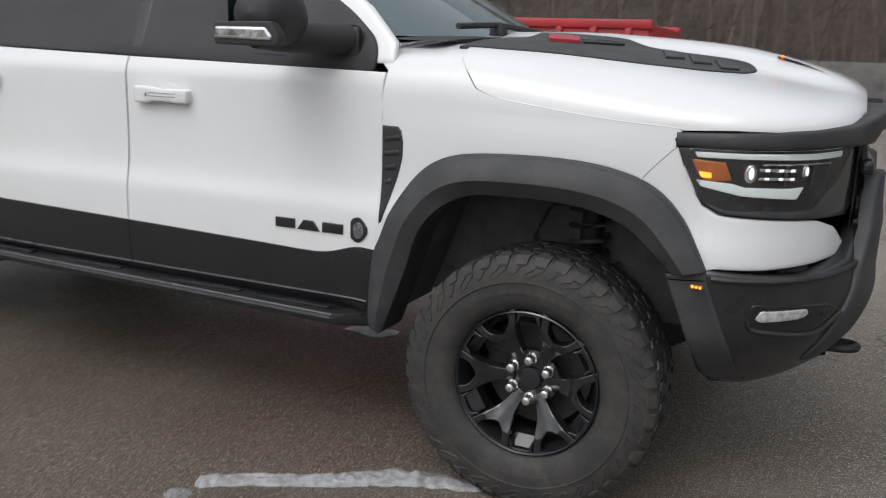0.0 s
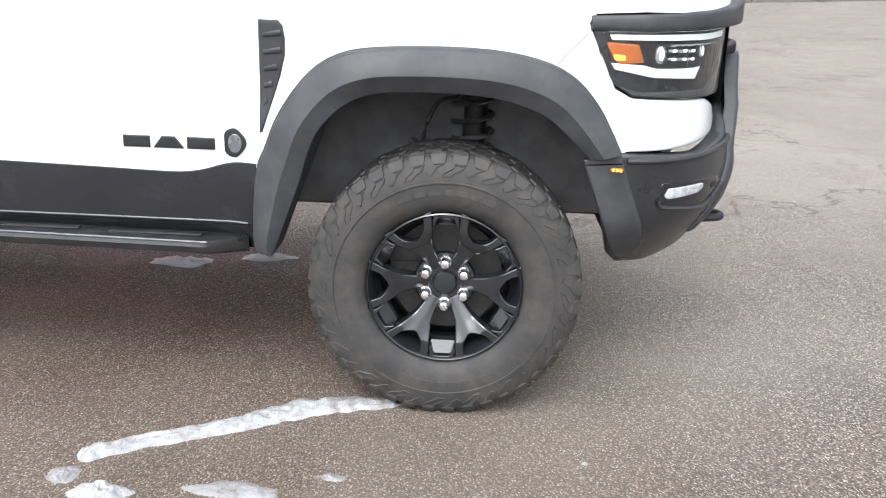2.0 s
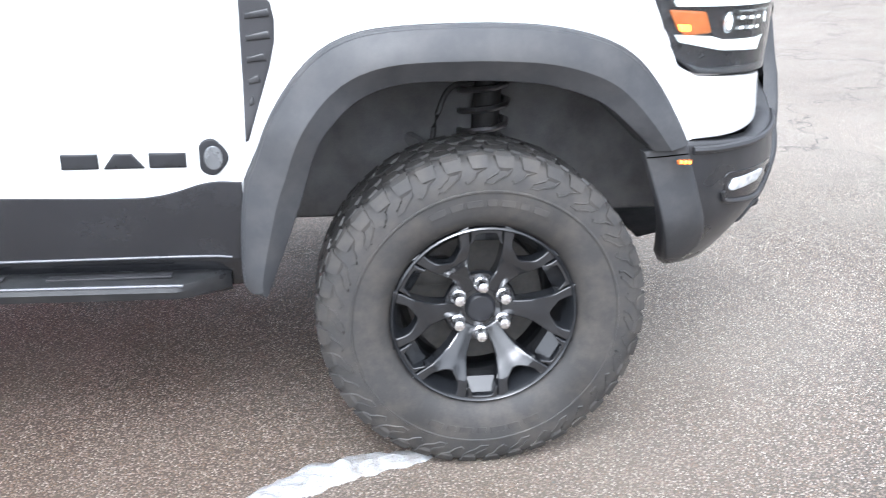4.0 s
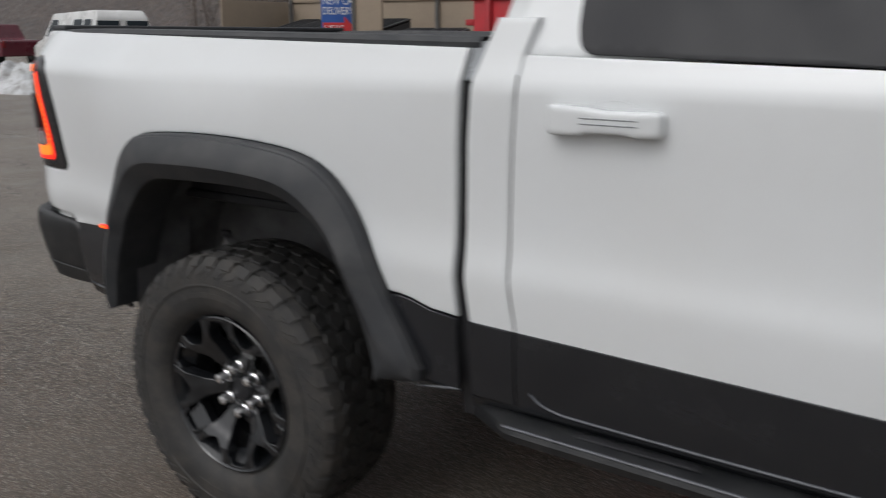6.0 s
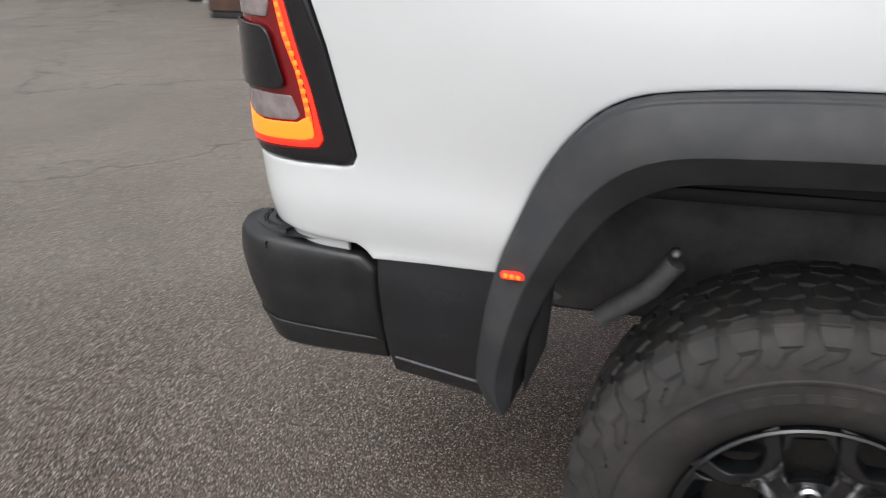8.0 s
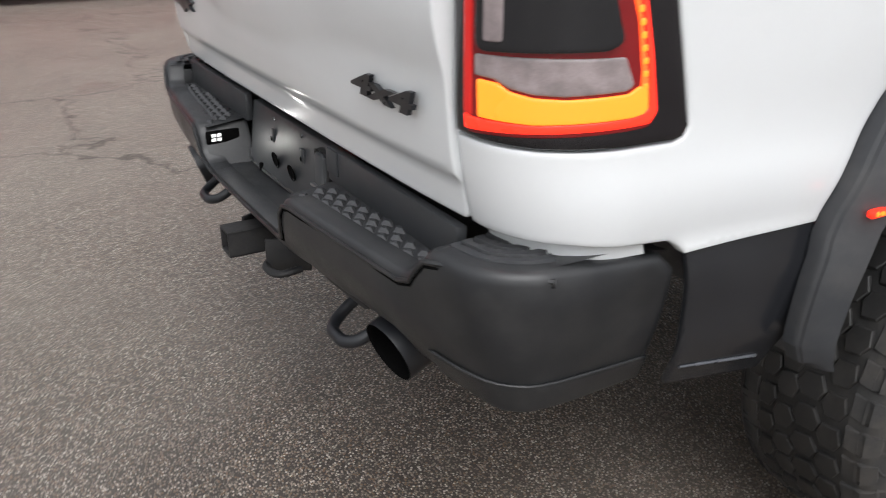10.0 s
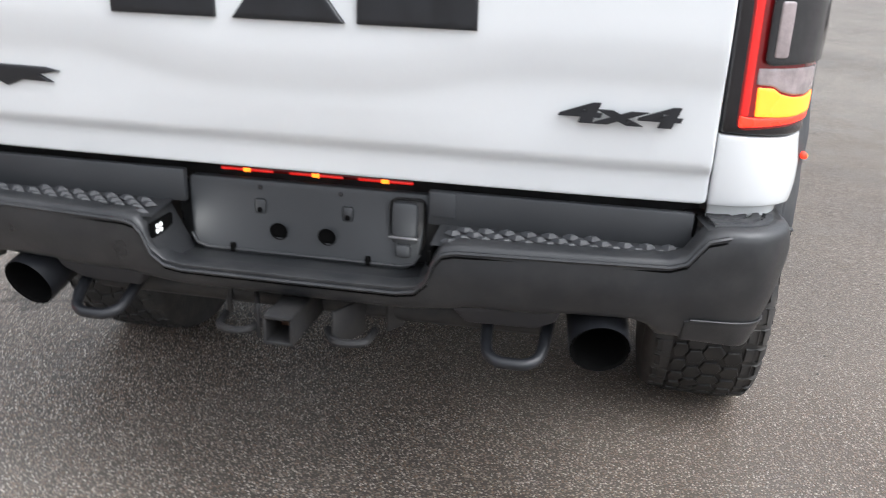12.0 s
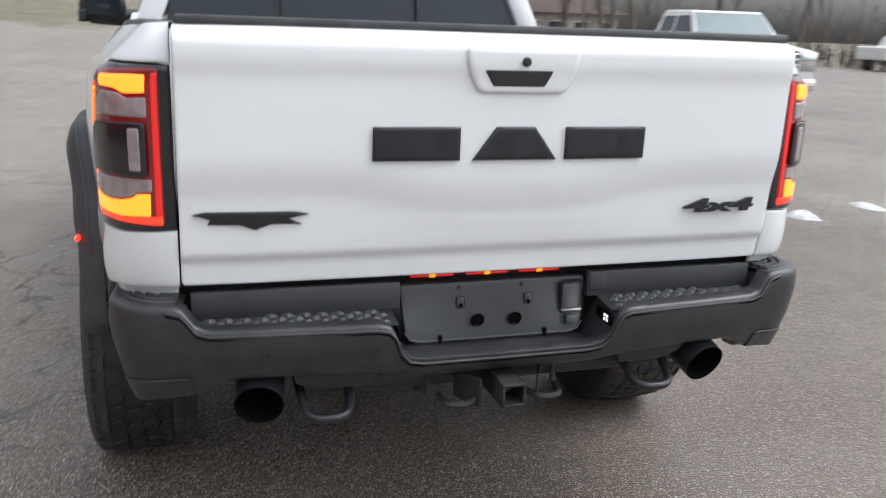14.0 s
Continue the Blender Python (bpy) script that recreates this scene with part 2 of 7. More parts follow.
def ground_material():
    m, n, l, b = nodes_of("lot_ground")
    geo = n.new("ShaderNodeNewGeometry")
    where = geo.outputs["Position"]
    # aggregate in the tar
    cell = n.new("ShaderNodeTexVoronoi")
    cell.inputs["Scale"].default_value = 150
    l.new(where, cell.inputs["Vector"])
    sep = n.new("ShaderNodeSeparateColor")
    l.new(cell.outputs["Color"], sep.inputs[0])
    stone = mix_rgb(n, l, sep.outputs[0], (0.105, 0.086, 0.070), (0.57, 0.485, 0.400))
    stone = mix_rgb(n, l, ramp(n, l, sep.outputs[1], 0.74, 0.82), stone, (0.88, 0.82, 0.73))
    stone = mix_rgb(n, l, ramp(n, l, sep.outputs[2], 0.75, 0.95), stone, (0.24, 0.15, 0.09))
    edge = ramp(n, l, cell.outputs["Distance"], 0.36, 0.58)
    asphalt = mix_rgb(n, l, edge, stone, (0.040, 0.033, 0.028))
    # worn, wet and dusty patches
    broad = noise_of(n, l, where, 0.35, 6, 0.6)
    mid = noise_of(n, l, where, 1.7, 6, 0.6)
    asphalt = mix_rgb(n, l, ramp(n, l, broad, 0.40, 0.72), asphalt, mix_rgb(n, l, 0.5, asphalt, (0.37, 0.33, 0.285)))
    wet = n.new("ShaderNodeMath")
    wet.operation = "MULTIPLY"
    l.new(ramp(n, l, mid, 0.46, 0.66), wet.inputs[0])
    wet.inputs[1].default_value = 0.36
    asphalt = mix_rgb(n, l, wet.outputs[0], asphalt, mix_rgb(n, l, 0.55, asphalt, (0.030, 0.026, 0.022)))
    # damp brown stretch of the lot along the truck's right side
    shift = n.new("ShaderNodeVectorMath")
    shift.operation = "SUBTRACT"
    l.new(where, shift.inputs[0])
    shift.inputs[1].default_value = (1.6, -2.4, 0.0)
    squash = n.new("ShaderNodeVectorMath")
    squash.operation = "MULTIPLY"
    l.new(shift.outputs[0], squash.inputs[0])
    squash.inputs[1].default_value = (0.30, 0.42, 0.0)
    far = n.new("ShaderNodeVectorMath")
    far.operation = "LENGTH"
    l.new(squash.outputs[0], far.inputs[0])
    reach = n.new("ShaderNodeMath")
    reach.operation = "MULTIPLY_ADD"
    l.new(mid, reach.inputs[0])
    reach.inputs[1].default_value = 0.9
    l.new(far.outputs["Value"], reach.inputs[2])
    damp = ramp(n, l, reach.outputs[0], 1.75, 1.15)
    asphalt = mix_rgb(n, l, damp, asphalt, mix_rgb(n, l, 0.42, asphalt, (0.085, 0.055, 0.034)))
    axes = n.new("ShaderNodeSeparateXYZ")
    l.new(where, axes.inputs[0])
    # drier, dustier asphalt towards the far side of the lot
    dry = n.new("ShaderNodeMath")
    dry.operation = "MULTIPLY_ADD"
    l.new(mid, dry.inputs[0])
    dry.inputs[1].default_value = 1.6
    l.new(axes.outputs["Y"], dry.inputs[2])
    dust = n.new("ShaderNodeMath")
    dust.operation = "MULTIPLY"
    l.new(ramp(n, l, dry.outputs[0], 1.0, 3.2), dust.inputs[0])
    dust.inputs[1].default_value = 0.45
    asphalt = mix_rgb(n, l, dust.outputs[0], asphalt, mix_rgb(n, l, 0.55, asphalt, (0.46, 0.415, 0.36)))
    # cracks
    crack = n.new("ShaderNodeTexVoronoi")
    crack.feature = "DISTANCE_TO_EDGE"
    crack.inputs["Scale"].default_value = 0.33
    warp = n.new("ShaderNodeVectorMath")
    warp.operation = "ADD"
    wnoise = n.new("ShaderNodeTexNoise")
    wnoise.inputs["Scale"].default_value, wnoise.inputs["Detail"].default_value = 2.5, 6
    l.new(where, wnoise.inputs["Vector"])
    l.new(where, warp.inputs[0])
    l.new(wnoise.outputs["Color"], warp.inputs[1])
    l.new(warp.outputs[0], crack.inputs["Vector"])
    asphalt = mix_rgb(n, l, ramp(n, l, crack.outputs["Distance"], 0.007, 0.002), asphalt, mix_rgb(n, l, ramp(n, l, axes.outputs["Y"], 0.6, 1.6), asphalt, mix_rgb(n, l, 0.6, asphalt, (0.015, 0.014, 0.013))))
    fine_crack = n.new("ShaderNodeTexVoronoi")
    fine_crack.feature = "DISTANCE_TO_EDGE"
    fine_crack.inputs["Scale"].default_value = 1.5
    l.new(warp.outputs[0], fine_crack.inputs["Vector"])
    web = n.new("ShaderNodeMath")
    web.operation = "MULTIPLY"
    l.new(ramp(n, l, fine_crack.outputs["Distance"], 0.016, 0.004), web.inputs[0])
    l.new(ramp(n, l, broad, 0.50, 0.62), web.inputs[1])
    asphalt = mix_rgb(n, l, web.outputs[0], asphalt, mix_rgb(n, l, ramp(n, l, axes.outputs["Y"], 0.9, 1.8), asphalt, mix_rgb(n, l, 0.55, asphalt, (0.02, 0.018, 0.016))))
    # dry grass beyond the lot ahead of the truck, leaf litter on the wooded bank
    grass = mix_rgb(n, l, noise_of(n, l, where, 1.3, 6), (0.10, 0.088, 0.048), (0.20, 0.170, 0.095))
    leaf = mix_rgb(n, l, ramp(n, l, noise_of(n, l, where, 1.6, 10, 0.7), 0.35, 0.68), (0.026, 0.020, 0.018), (0.115, 0.082, 0.064))
    wob = n.new("ShaderNodeMath")
    wob.operation = "MULTIPLY_ADD"
    l.new(broad, wob.inputs[0])
    wob.inputs[1].default_value = 8.0
    l.new(axes.outputs["X"], wob.inputs[2])
    near_grass = n.new("ShaderNodeMath")
    near_grass.operation = "MULTIPLY"
    l.new(ramp(n, l, wob.outputs[0], 30.5, 32.0), near_grass.inputs[0])
    l.new(ramp(n, l, axes.outputs["Y"], 0.0, 2.0), near_grass.inputs[1])
    verge = n.new("ShaderNodeMath")
    verge.operation = "MAXIMUM"
    l.new(near_grass.outputs[0], verge.inputs[0])
    l.new(ramp(n, l, wob.outputs[0], 46.0, 48.0), verge.inputs[1])
    colour = mix_rgb(n, l, verge.outputs[0], asphalt, grass)
    colour = mix_rgb(n, l, ramp(n, l, axes.outputs["Y"], 36.4, 36.8), colour, leaf)
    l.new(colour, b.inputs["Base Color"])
    rough = n.new("ShaderNodeMapRange")
    l.new(wet.outputs[0], rough.inputs[0])
    rough.inputs[1].default_value, rough.inputs[2].default_value = 0.0, 0.36
    rough.inputs[3].default_value, rough.inputs[4].default_value = 0.52, 0.38
    l.new(rough.outputs[0], b.inputs["Roughness"])
    inv = n.new("ShaderNodeMath")
    inv.operation = "SUBTRACT"
    inv.inputs[0].default_value = 1.0
    l.new(edge, inv.inputs[1])
    first = bump_of(n, l, b, inv.outputs[0], 1.0, 0.006)
    bump_of(n, l, b, mid, 0.3, 0.03, first)
    return m


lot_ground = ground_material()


# ---- mesh helpers ----
def thing(name, label, category, group="", kind="", at=(0, 0, 0)):
    ob = new(name)
    ob.empty_display_size = 0.1
    ob.location = at
    return tagged(ob, label, category, group, kind)


def finish(bm, name, material, angle=40, smooth=True):
    bmesh.ops.remove_doubles(bm, verts=bm.verts, dist=1e-6)
    bmesh.ops.recalc_face_normals(bm, faces=bm.faces)
    for f in bm.faces:
        f.smooth = smooth
    limit = radians(angle)
    for e in bm.edges:
        if len(e.link_faces) == 2 and e.calc_face_angle(0) > limit:
            e.smooth = False
    me = bpy.data.meshes.new(name)
    bm.to_mesh(me)
    bm.free()
    me.materials.append(material)
    return me


def part(name, bm, material, parent, label="", angle=40, smooth=True):
    """Links a bmesh as one mesh object under a thing or a part."""
    ob = new(name, finish(bm, name, material, angle, smooth))
    ob.parent = parent
    return tagged(ob, label)


def solid(name, bm, material, label, category, group="", kind="", angle=40, smooth=True):
    """Links a bmesh as a top-level thing of one mesh."""
    return tagged(new(name, finish(bm, name, material, angle, smooth)), label, category, group, kind)


def spline(knots):
    """A smooth curve y(x) through knots."""
    xs, ys = np.array([k[0] for k in knots], float), np.array([k[1] for k in knots], float)
    slope = np.gradient(ys, xs) if len(xs) > 2 else np.full(2, (ys[1] - ys[0]) / (xs[1] - xs[0]))
    d = np.diff(ys) / np.diff(xs)
    for i in range(1, len(xs) - 1):
        slope[i] = 0 if d[i - 1] * d[i] <= 0 else 2 * d[i - 1] * d[i] / (d[i - 1] + d[i])

    def value(x):
        x = min(max(x, xs[0]), xs[-1])
        i = min(int(np.searchsorted(xs, x, "right")) - 1, len(xs) - 2)
        h = xs[i + 1] - xs[i]
        t = (x - xs[i]) / h
        return (2 * t**3 - 3 * t**2 + 1) * ys[i] + (t**3 - 2 * t**2 + t) * h * slope[i] + (3 * t**2 - 2 * t**3) * ys[i + 1] + (t**3 - t**2) * h * slope[i + 1]

    return value


def rounded(points, radius, steps=4):
    """A closed outline with its corners rounded."""
    out, count = [], len(points)
    for i in range(count):
        p, a, b = (Vector(points[j % count]) for j in (i, i - 1, i + 1))
        r = min(radius, (a - p).length * 0.45, (b - p).length * 0.45)
        s, e = p + (a - p).normalized() * r, p + (b - p).normalized() * r
        for k in range(steps + 1):
            t = k / steps
            out.append(tuple(s.lerp(p, t).lerp(p.lerp(e, t), t)))
    return out


def smooth_line(points, steps=6):
    """An open curve through points."""
    pts = [Vector(p) for p in points]
    pts = [2 * pts[0] - pts[1], *pts, 2 * pts[-1] - pts[-2]]
    out = []
    for i in range(1, len(pts) - 2):
        a, b, c, d = pts[i - 1 : i + 3]
        for k in range(steps):
            t = k / steps
            out.append(tuple(0.5 * (2 * b + (c - a) * t + (2 * a - 5 * b + 4 * c - d) * t * t + (3 * b - a - 3 * c + d) * t**3)))
    return out + [tuple(pts[-2])]


def shrink(points, dist):
    """A closed outline moved inwards."""
    p = np.array(points, float)
    a, b = np.roll(p, 1, 0), np.roll(p, -1, 0)
    area = np.sum(p[:, 0] * b[:, 1] - b[:, 0] * p[:, 1])
    sign = 1 if area > 0 else -1
    e0, e1 = p - a, b - p
    n0 = np.stack([-e0[:, 1], e0[:, 0]], 1) / np.maximum(np.linalg.norm(e0, axis=1), 1e-9)[:, None]
    n1 = np.stack([-e1[:, 1], e1[:, 0]], 1) / np.maximum(np.linalg.norm(e1, axis=1), 1e-9)[:, None]
    n = n0 + n1
    scale = 1 / np.maximum(0.5, (1 + np.sum(n0 * n1, 1)))
    return p + sign * dist * n * scale[:, None]


def resample(points, step):
    out = []
    for i in range(len(points)):
        a, b = np.array(points[i], float), np.array(points[(i + 1) % len(points)], float)
        k = max(1, int(np.ceil(np.linalg.norm(b - a) / step)))
        out += [a + (b - a) * j / k for j in range(k)]
    return out


def skin(outline, place, thick=0.012, step=0.04, edge=0.003, gap=0.0, back=False, closed=False):
    """A panel on a curved surface: outline in the surface's own two coordinates, place(u, v, depth) in space.
    Its rim is rolled over and turned inwards by thick."""
    from mathutils.geometry import delaunay_2d_cdt
    if gap:
        outline = shrink(outline, gap)
    rim = np.array(resample([tuple(p) for p in outline], step))
    top = shrink(rim, edge)
    half = shrink(rim, edge * 0.3)
    lo, hi = top.min(0), top.max(0)
    gx, gy = np.meshgrid(np.arange(lo[0] + step / 2, hi[0], step), np.arange(lo[1] + step / 2, hi[1], step))
    grid = np.stack([gx.ravel(), gy.ravel()], 1)
    ring_in = shrink(rim, edge * 2.2 + 0.002)
    limit = np.r_[np.full(len(grid), step * 0.35), np.full(len(ring_in), edge * 0.9)]
    grid = np.concatenate([grid, ring_in])
    nxt = np.roll(top, -1, 0)
    inside = np.zeros(len(grid), bool)
    near = np.full(len(grid), 9.0)
    for (ax, ay), (bx, by) in zip(top, nxt):
        cross = (ay > grid[:, 1]) != (by > grid[:, 1])
        with np.errstate(divide="ignore", invalid="ignore"):
            xs = (bx - ax) * (grid[:, 1] - ay) / (by - ay) + ax
        inside ^= cross & (grid[:, 0] < xs)
        d = np.array([bx - ax, by - ay])
        t = np.clip(((grid - (ax, ay)) @ d) / max(d @ d, 1e-12), 0, 1)
        near = np.minimum(near, np.linalg.norm(grid - (ax, ay) - t[:, None] * d, axis=1))
    grid = grid[inside & (near > limit)]
    count = len(top)
    pts = [Vector(p) for p in np.concatenate([top, grid])]
    verts, _, faces, _, _, _ = delaunay_2d_cdt(pts, [(i, (i + 1) % count) for i in range(count)], [], 1, 1e-7)
    bm = bmesh.new()
    made = [bm.verts.new(place(v[0], v[1], 0.0)) for v in verts]
    for f in faces:
        bm.faces.new([made[i] for i in f])
    rings = [[bm.verts.new(place(p[0], p[1], d)) for p in ring] for ring, d in ((top, 0.0), (half, edge * 0.35), (rim, edge), (rim, thick))]
    for a, b in zip(rings, rings[1:]):
        for i in range(count):
            bm.faces.new([a[i], a[(i + 1) % count], b[(i + 1) % count], b[i]])
    if closed:
        under = [bm.verts.new(place(v[0], v[1], thick)) for v in verts]
        for f in faces:
            bm.faces.new([under[i] for i in reversed(f)])
    bmesh.ops.remove_doubles(bm, verts=bm.verts, dist=1e-5)
    return bm


def box(size, at=(0, 0, 0), bevel=0.0, bm=None, turn=None, segs=2):
    bm2 = bmesh.new()
    bmesh.ops.create_cube(bm2, size=1)
    bmesh.ops.scale(bm2, vec=size, verts=bm2.verts)
    if bevel:
        bmesh.ops.bevel(bm2, geom=bm2.edges[:], offset=bevel, segments=segs, profile=0.5, affect="EDGES")
    m = Matrix.Translation(at) @ (turn if turn is not None else Matrix())
    bm2.transform(m)
    return join(bm, bm2)


def join(bm, other):
    """Adds other to bm (or starts with it)."""
    if bm is None:
        return other
    me = bpy.data.meshes.new("joined")
    other.to_mesh(me)
    other.free()
    bm.from_mesh(me)
    bpy.data.meshes.remove(me)
    return bm


def lathe(profile, steps=48, axis="y", closed=True, start=0.0, sweep=2 * math.pi):
    """Turns a profile of (radius, along) about an axis."""
    bm = bmesh.new()
    full = abs(sweep - 2 * math.pi) < 1e-6
    rows = []
    for k in range(steps if full else steps + 1):
        a = start + sweep * k / steps
        c, s = math.cos(a), math.sin(a)
        row = []
        for r, h in profile:
            row.append(bm.verts.new({"y": (r * c, h, r * s), "z": (r * c, r * s, h), "x": (h, r * c, r * s)}[axis]))
        rows.append(row)
    for k in range(steps):
        a, b = rows[k], rows[(k + 1) % len(rows)]
        for i in range(len(profile) - 1):
            bm.faces.new([a[i], a[i + 1], b[i + 1], b[i]])
    return bm


def tube(points, radius, sides=8, bm=None, taper=None, cap=True):
    """A round bar along points; taper gives the radius at the end."""
    bm = bm or bmesh.new()
    pts = [Vector(p) for p in points]
    ring_prev, n = None, len(pts)
    up = Vector((0, 0, 1))
    for i, p in enumerate(pts):
        d = (pts[min(i + 1, n - 1)] - pts[max(i - 1, 0)]).normalized()
        side = d.cross(up if abs(d.dot(up)) < 0.95 else Vector((1, 0, 0))).normalized()
        other = d.cross(side)
        r = radius if taper is None else radius + (taper - radius) * i / max(1, n - 1)
        ring = [bm.verts.new(p + side * r * math.cos(2 * math.pi * k / sides) + other * r * math.sin(2 * math.pi * k / sides)) for k in range(sides)]
        if ring_prev:
            for k in range(sides):
                bm.faces.new([ring_prev[k], ring_prev[(k + 1) % sides], ring[(k + 1) % sides], ring[k]])
        elif cap:
            bm.faces.new(list(reversed(ring)))
        ring_prev = ring
    if cap:
        bm.faces.new(ring_prev)
    return bm


def sheet(nu, nv, place, bm=None):
    """A grid of place(u, v) with u, v from 0 to 1."""
    bm = bm or bmesh.new()
    rows = [[bm.verts.new(place(i / nu, j / nv)) for j in range(nv + 1)] for i in range(nu + 1)]
    for i in range(nu):
        for j in range(nv):
            bm.faces.new([rows[i][j], rows[i + 1][j], rows[i + 1][j + 1], rows[i][j + 1]])
    return bm


def extruded(outline, place, thick, edge=0.002, step=0.05):
    """A plate with a back, for badges and fittings."""
    return skin(outline, place, thick, step, edge, closed=True)


def words(text, size, depth, shear=0.0, bold=0.0):
    """A mesh of raised letters in the x-z plane, facing -y, with its left lower corner at the origin."""
    cu = bpy.data.curves.new("letters", "FONT")
    cu.body, cu.size, cu.extrude, cu.shear, cu.offset = text, size, depth, shear, bold
    ob = bpy.data.objects.new("letters", cu)
    scene.collection.objects.link(ob)
    bpy.context.view_layer.update()
    me = bpy.data.meshes.new_from_object(ob.evaluated_get(bpy.context.evaluated_depsgraph_get()))
    bpy.data.objects.remove(ob)
    bm = bmesh.new()
    bm.from_mesh(me)
    bpy.data.meshes.remove(me)
    bm.transform(pose(0, 0, 0, 90))
    return bm


# ---- ground: one sheet to the horizon ----
def ground_height(x, y):
    ahead = max(0.0, x - 7.0)
    z = (0.055 * ahead - 0.00035 * ahead * ahead if ahead < 70 else 2.1) * max(0.0, min(1.0, (y + 9.0) / 9.0))
    z += 0.09 * min(48.0, max(0.0, x - 22.0)) * max(0.0, min(1.0, (y + 2.0) / 10.0))
    bank = max(0.0, y - 37.0)
    z += 0.62 * bank if bank < 30 else 18.6 + 0.1 * (bank - 30)
    return z


def ground():
    def spread(t):
        a = 2 * t - 1
        return math.copysign(abs(a) ** 3.2 * 900 + abs(a) * 22, a)

    def place(u, v):
        x, y = spread(u), spread(v)
        return (x, y, ground_height(x, y) + (0.012 * noise.noise((x * 0.25, y * 0.25, 0)) if abs(x) + abs(y) > 9 else 0))

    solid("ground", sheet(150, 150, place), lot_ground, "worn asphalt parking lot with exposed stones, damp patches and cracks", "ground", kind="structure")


ground()


# ---- the pickup truck: x ahead, rear axle at x = 0, wheels on z = 0 ----
truck = thing("pickup_truck", "white crew cab pickup truck with black flares parked on wet asphalt", "truck")
BASE = 3.685
side_width = spline([(0.30, 0.93), (0.45, 0.955), (0.60, 0.984), (0.70, 0.998), (0.77, 1.003), (0.85, 1.0055), (0.90, 1.006), (0.925, 1.0040), (0.95, 0.9990), (1.0, 0.9905), (1.06, 0.9865), (1.15, 0.9860), (1.25, 0.9880), (1.33, 0.9890), (1.362, 0.9880), (1.382, 0.9820), (1.42, 0.966), (1.50, 0.940), (1.6, 0.912)])
rear_plane = spline([(0.60, -1.05), (0.82, -1.070), (0.92, -1.100), (1.0, -1.114), (1.08, -1.120), (1.38, -1.120), (1.43, -1.112), (1.46, -1.095), (1.50, -1.05)])
REAR, FRONT = -0.93, 4.20
hood_top = spline([(3.0, 1.525), (3.3, 1.546), (3.6, 1.552), (3.9, 1.540), (4.1, 1.525), (4.3, 1.492), (4.5, 1.440), (4.6, 1.400), (4.66, 1.350)])

dome_rise = spline([(3.0, 0.010), (3.35, 0.028), (3.6, 0.038), (4.0, 0.054), (4.25, 0.066), (4.45, 0.050), (4.62, 0.006)])


def width_at(x, z):
    w = side_width(z)
    if x < 1.0:
        w += 0.055 * math.exp(-((x + 0.15) / 0.56) ** 2) * math.exp(-((z - 1.20) / 0.23) ** 2)
        back = max(0, min(1, (-x - 0.50) / 0.43))
        w -= 0.16 * max(0, 0.958 - z) * max(0, min(1, (-x - 0.35) / 0.35)) * min(1, max(0, (z - 0.80) / 0.06))
        high = max(0, min(1, (0.5 - x) / 1.43))
        w -= 0.031 * back * back * (3 - 2 * back) + 0.060 * high * high * (3 - 2 * high) * max(0, (z - 1.36) / 0.12) ** 1.4
    if x > 3.1:
        w += 0.03 * math.exp(-((x - 3.7) / 0.5) ** 2) * math.exp(-((z - 1.2) / 0.16) ** 2)
    return w


def body(sign):
    """The truck's side: s runs along the plan, round both ends; z up; depth inwards. sign -1: right side."""
    def place(s, z, depth=0.0):
        if s > FRONT:
            w = width_at(FRONT, z)
            a = min((s - FRONT) / 0.45, math.pi / 2)
            x, y = FRONT + 0.45 * math.sin(a), w - 0.68 * (1 - math.cos(a)) - max(0, (s - FRONT) - 0.45 * math.pi / 2)
            n = Vector((0.68 * math.sin(a), 0.45 * math.cos(a))).normalized()
        elif s < REAR:
            w = width_at(REAR, z)
            rx, ry = REAR - rear_plane(z), w - 0.798
            a = min((REAR - s) / 0.185, math.pi / 2)
            x, y = REAR - rx * math.sin(a), w - ry * (1 - math.cos(a)) - max(0, (REAR - s) - 0.185 * math.pi / 2)
            n = Vector((-ry * math.sin(a), rx * math.cos(a))).normalized()
        else:
            x, y, n = s, width_at(s, z), Vector((0, 1))
        return (x - n.x * depth, sign * (y - n.y * depth), z)
    return place


def bonnet(sign):
    """Fender side below v = 1.28, rolling over the shoulder to the middle of the hood at v = 2.28."""
    low = body(sign)

    def place(x, v, depth=0.0):
        if v <= 1.28:
            return low(x, v, depth)
        u = min(1.0, v - 1.28)
        t = math.pi / 2 * (1 - (3 * u * u - 2 * u**3))
        if x > FRONT:
            a = math.asin(min(0.99, (x - FRONT) / 0.47))
            w = width_at(FRONT, 1.28) - 0.62 * (1 - math.cos(a))
        else:
            w = width_at(x, 1.28)
        soft = 0.55 + 0.35 * max(0.0, min(1.0, (x - 3.4) / 0.7))
        y = w * math.sin(t) ** soft
        rise = dome_rise(x)
        z = 1.28 + (hood_top(x) + 0.020 - rise - 1.28) * math.cos(t) ** soft + rise / (1 + math.exp((y - 0.385) * 32))
        return (x, sign * (y - depth * math.sin(t)), z - depth * math.cos(t) - depth * 0.3)
    return place


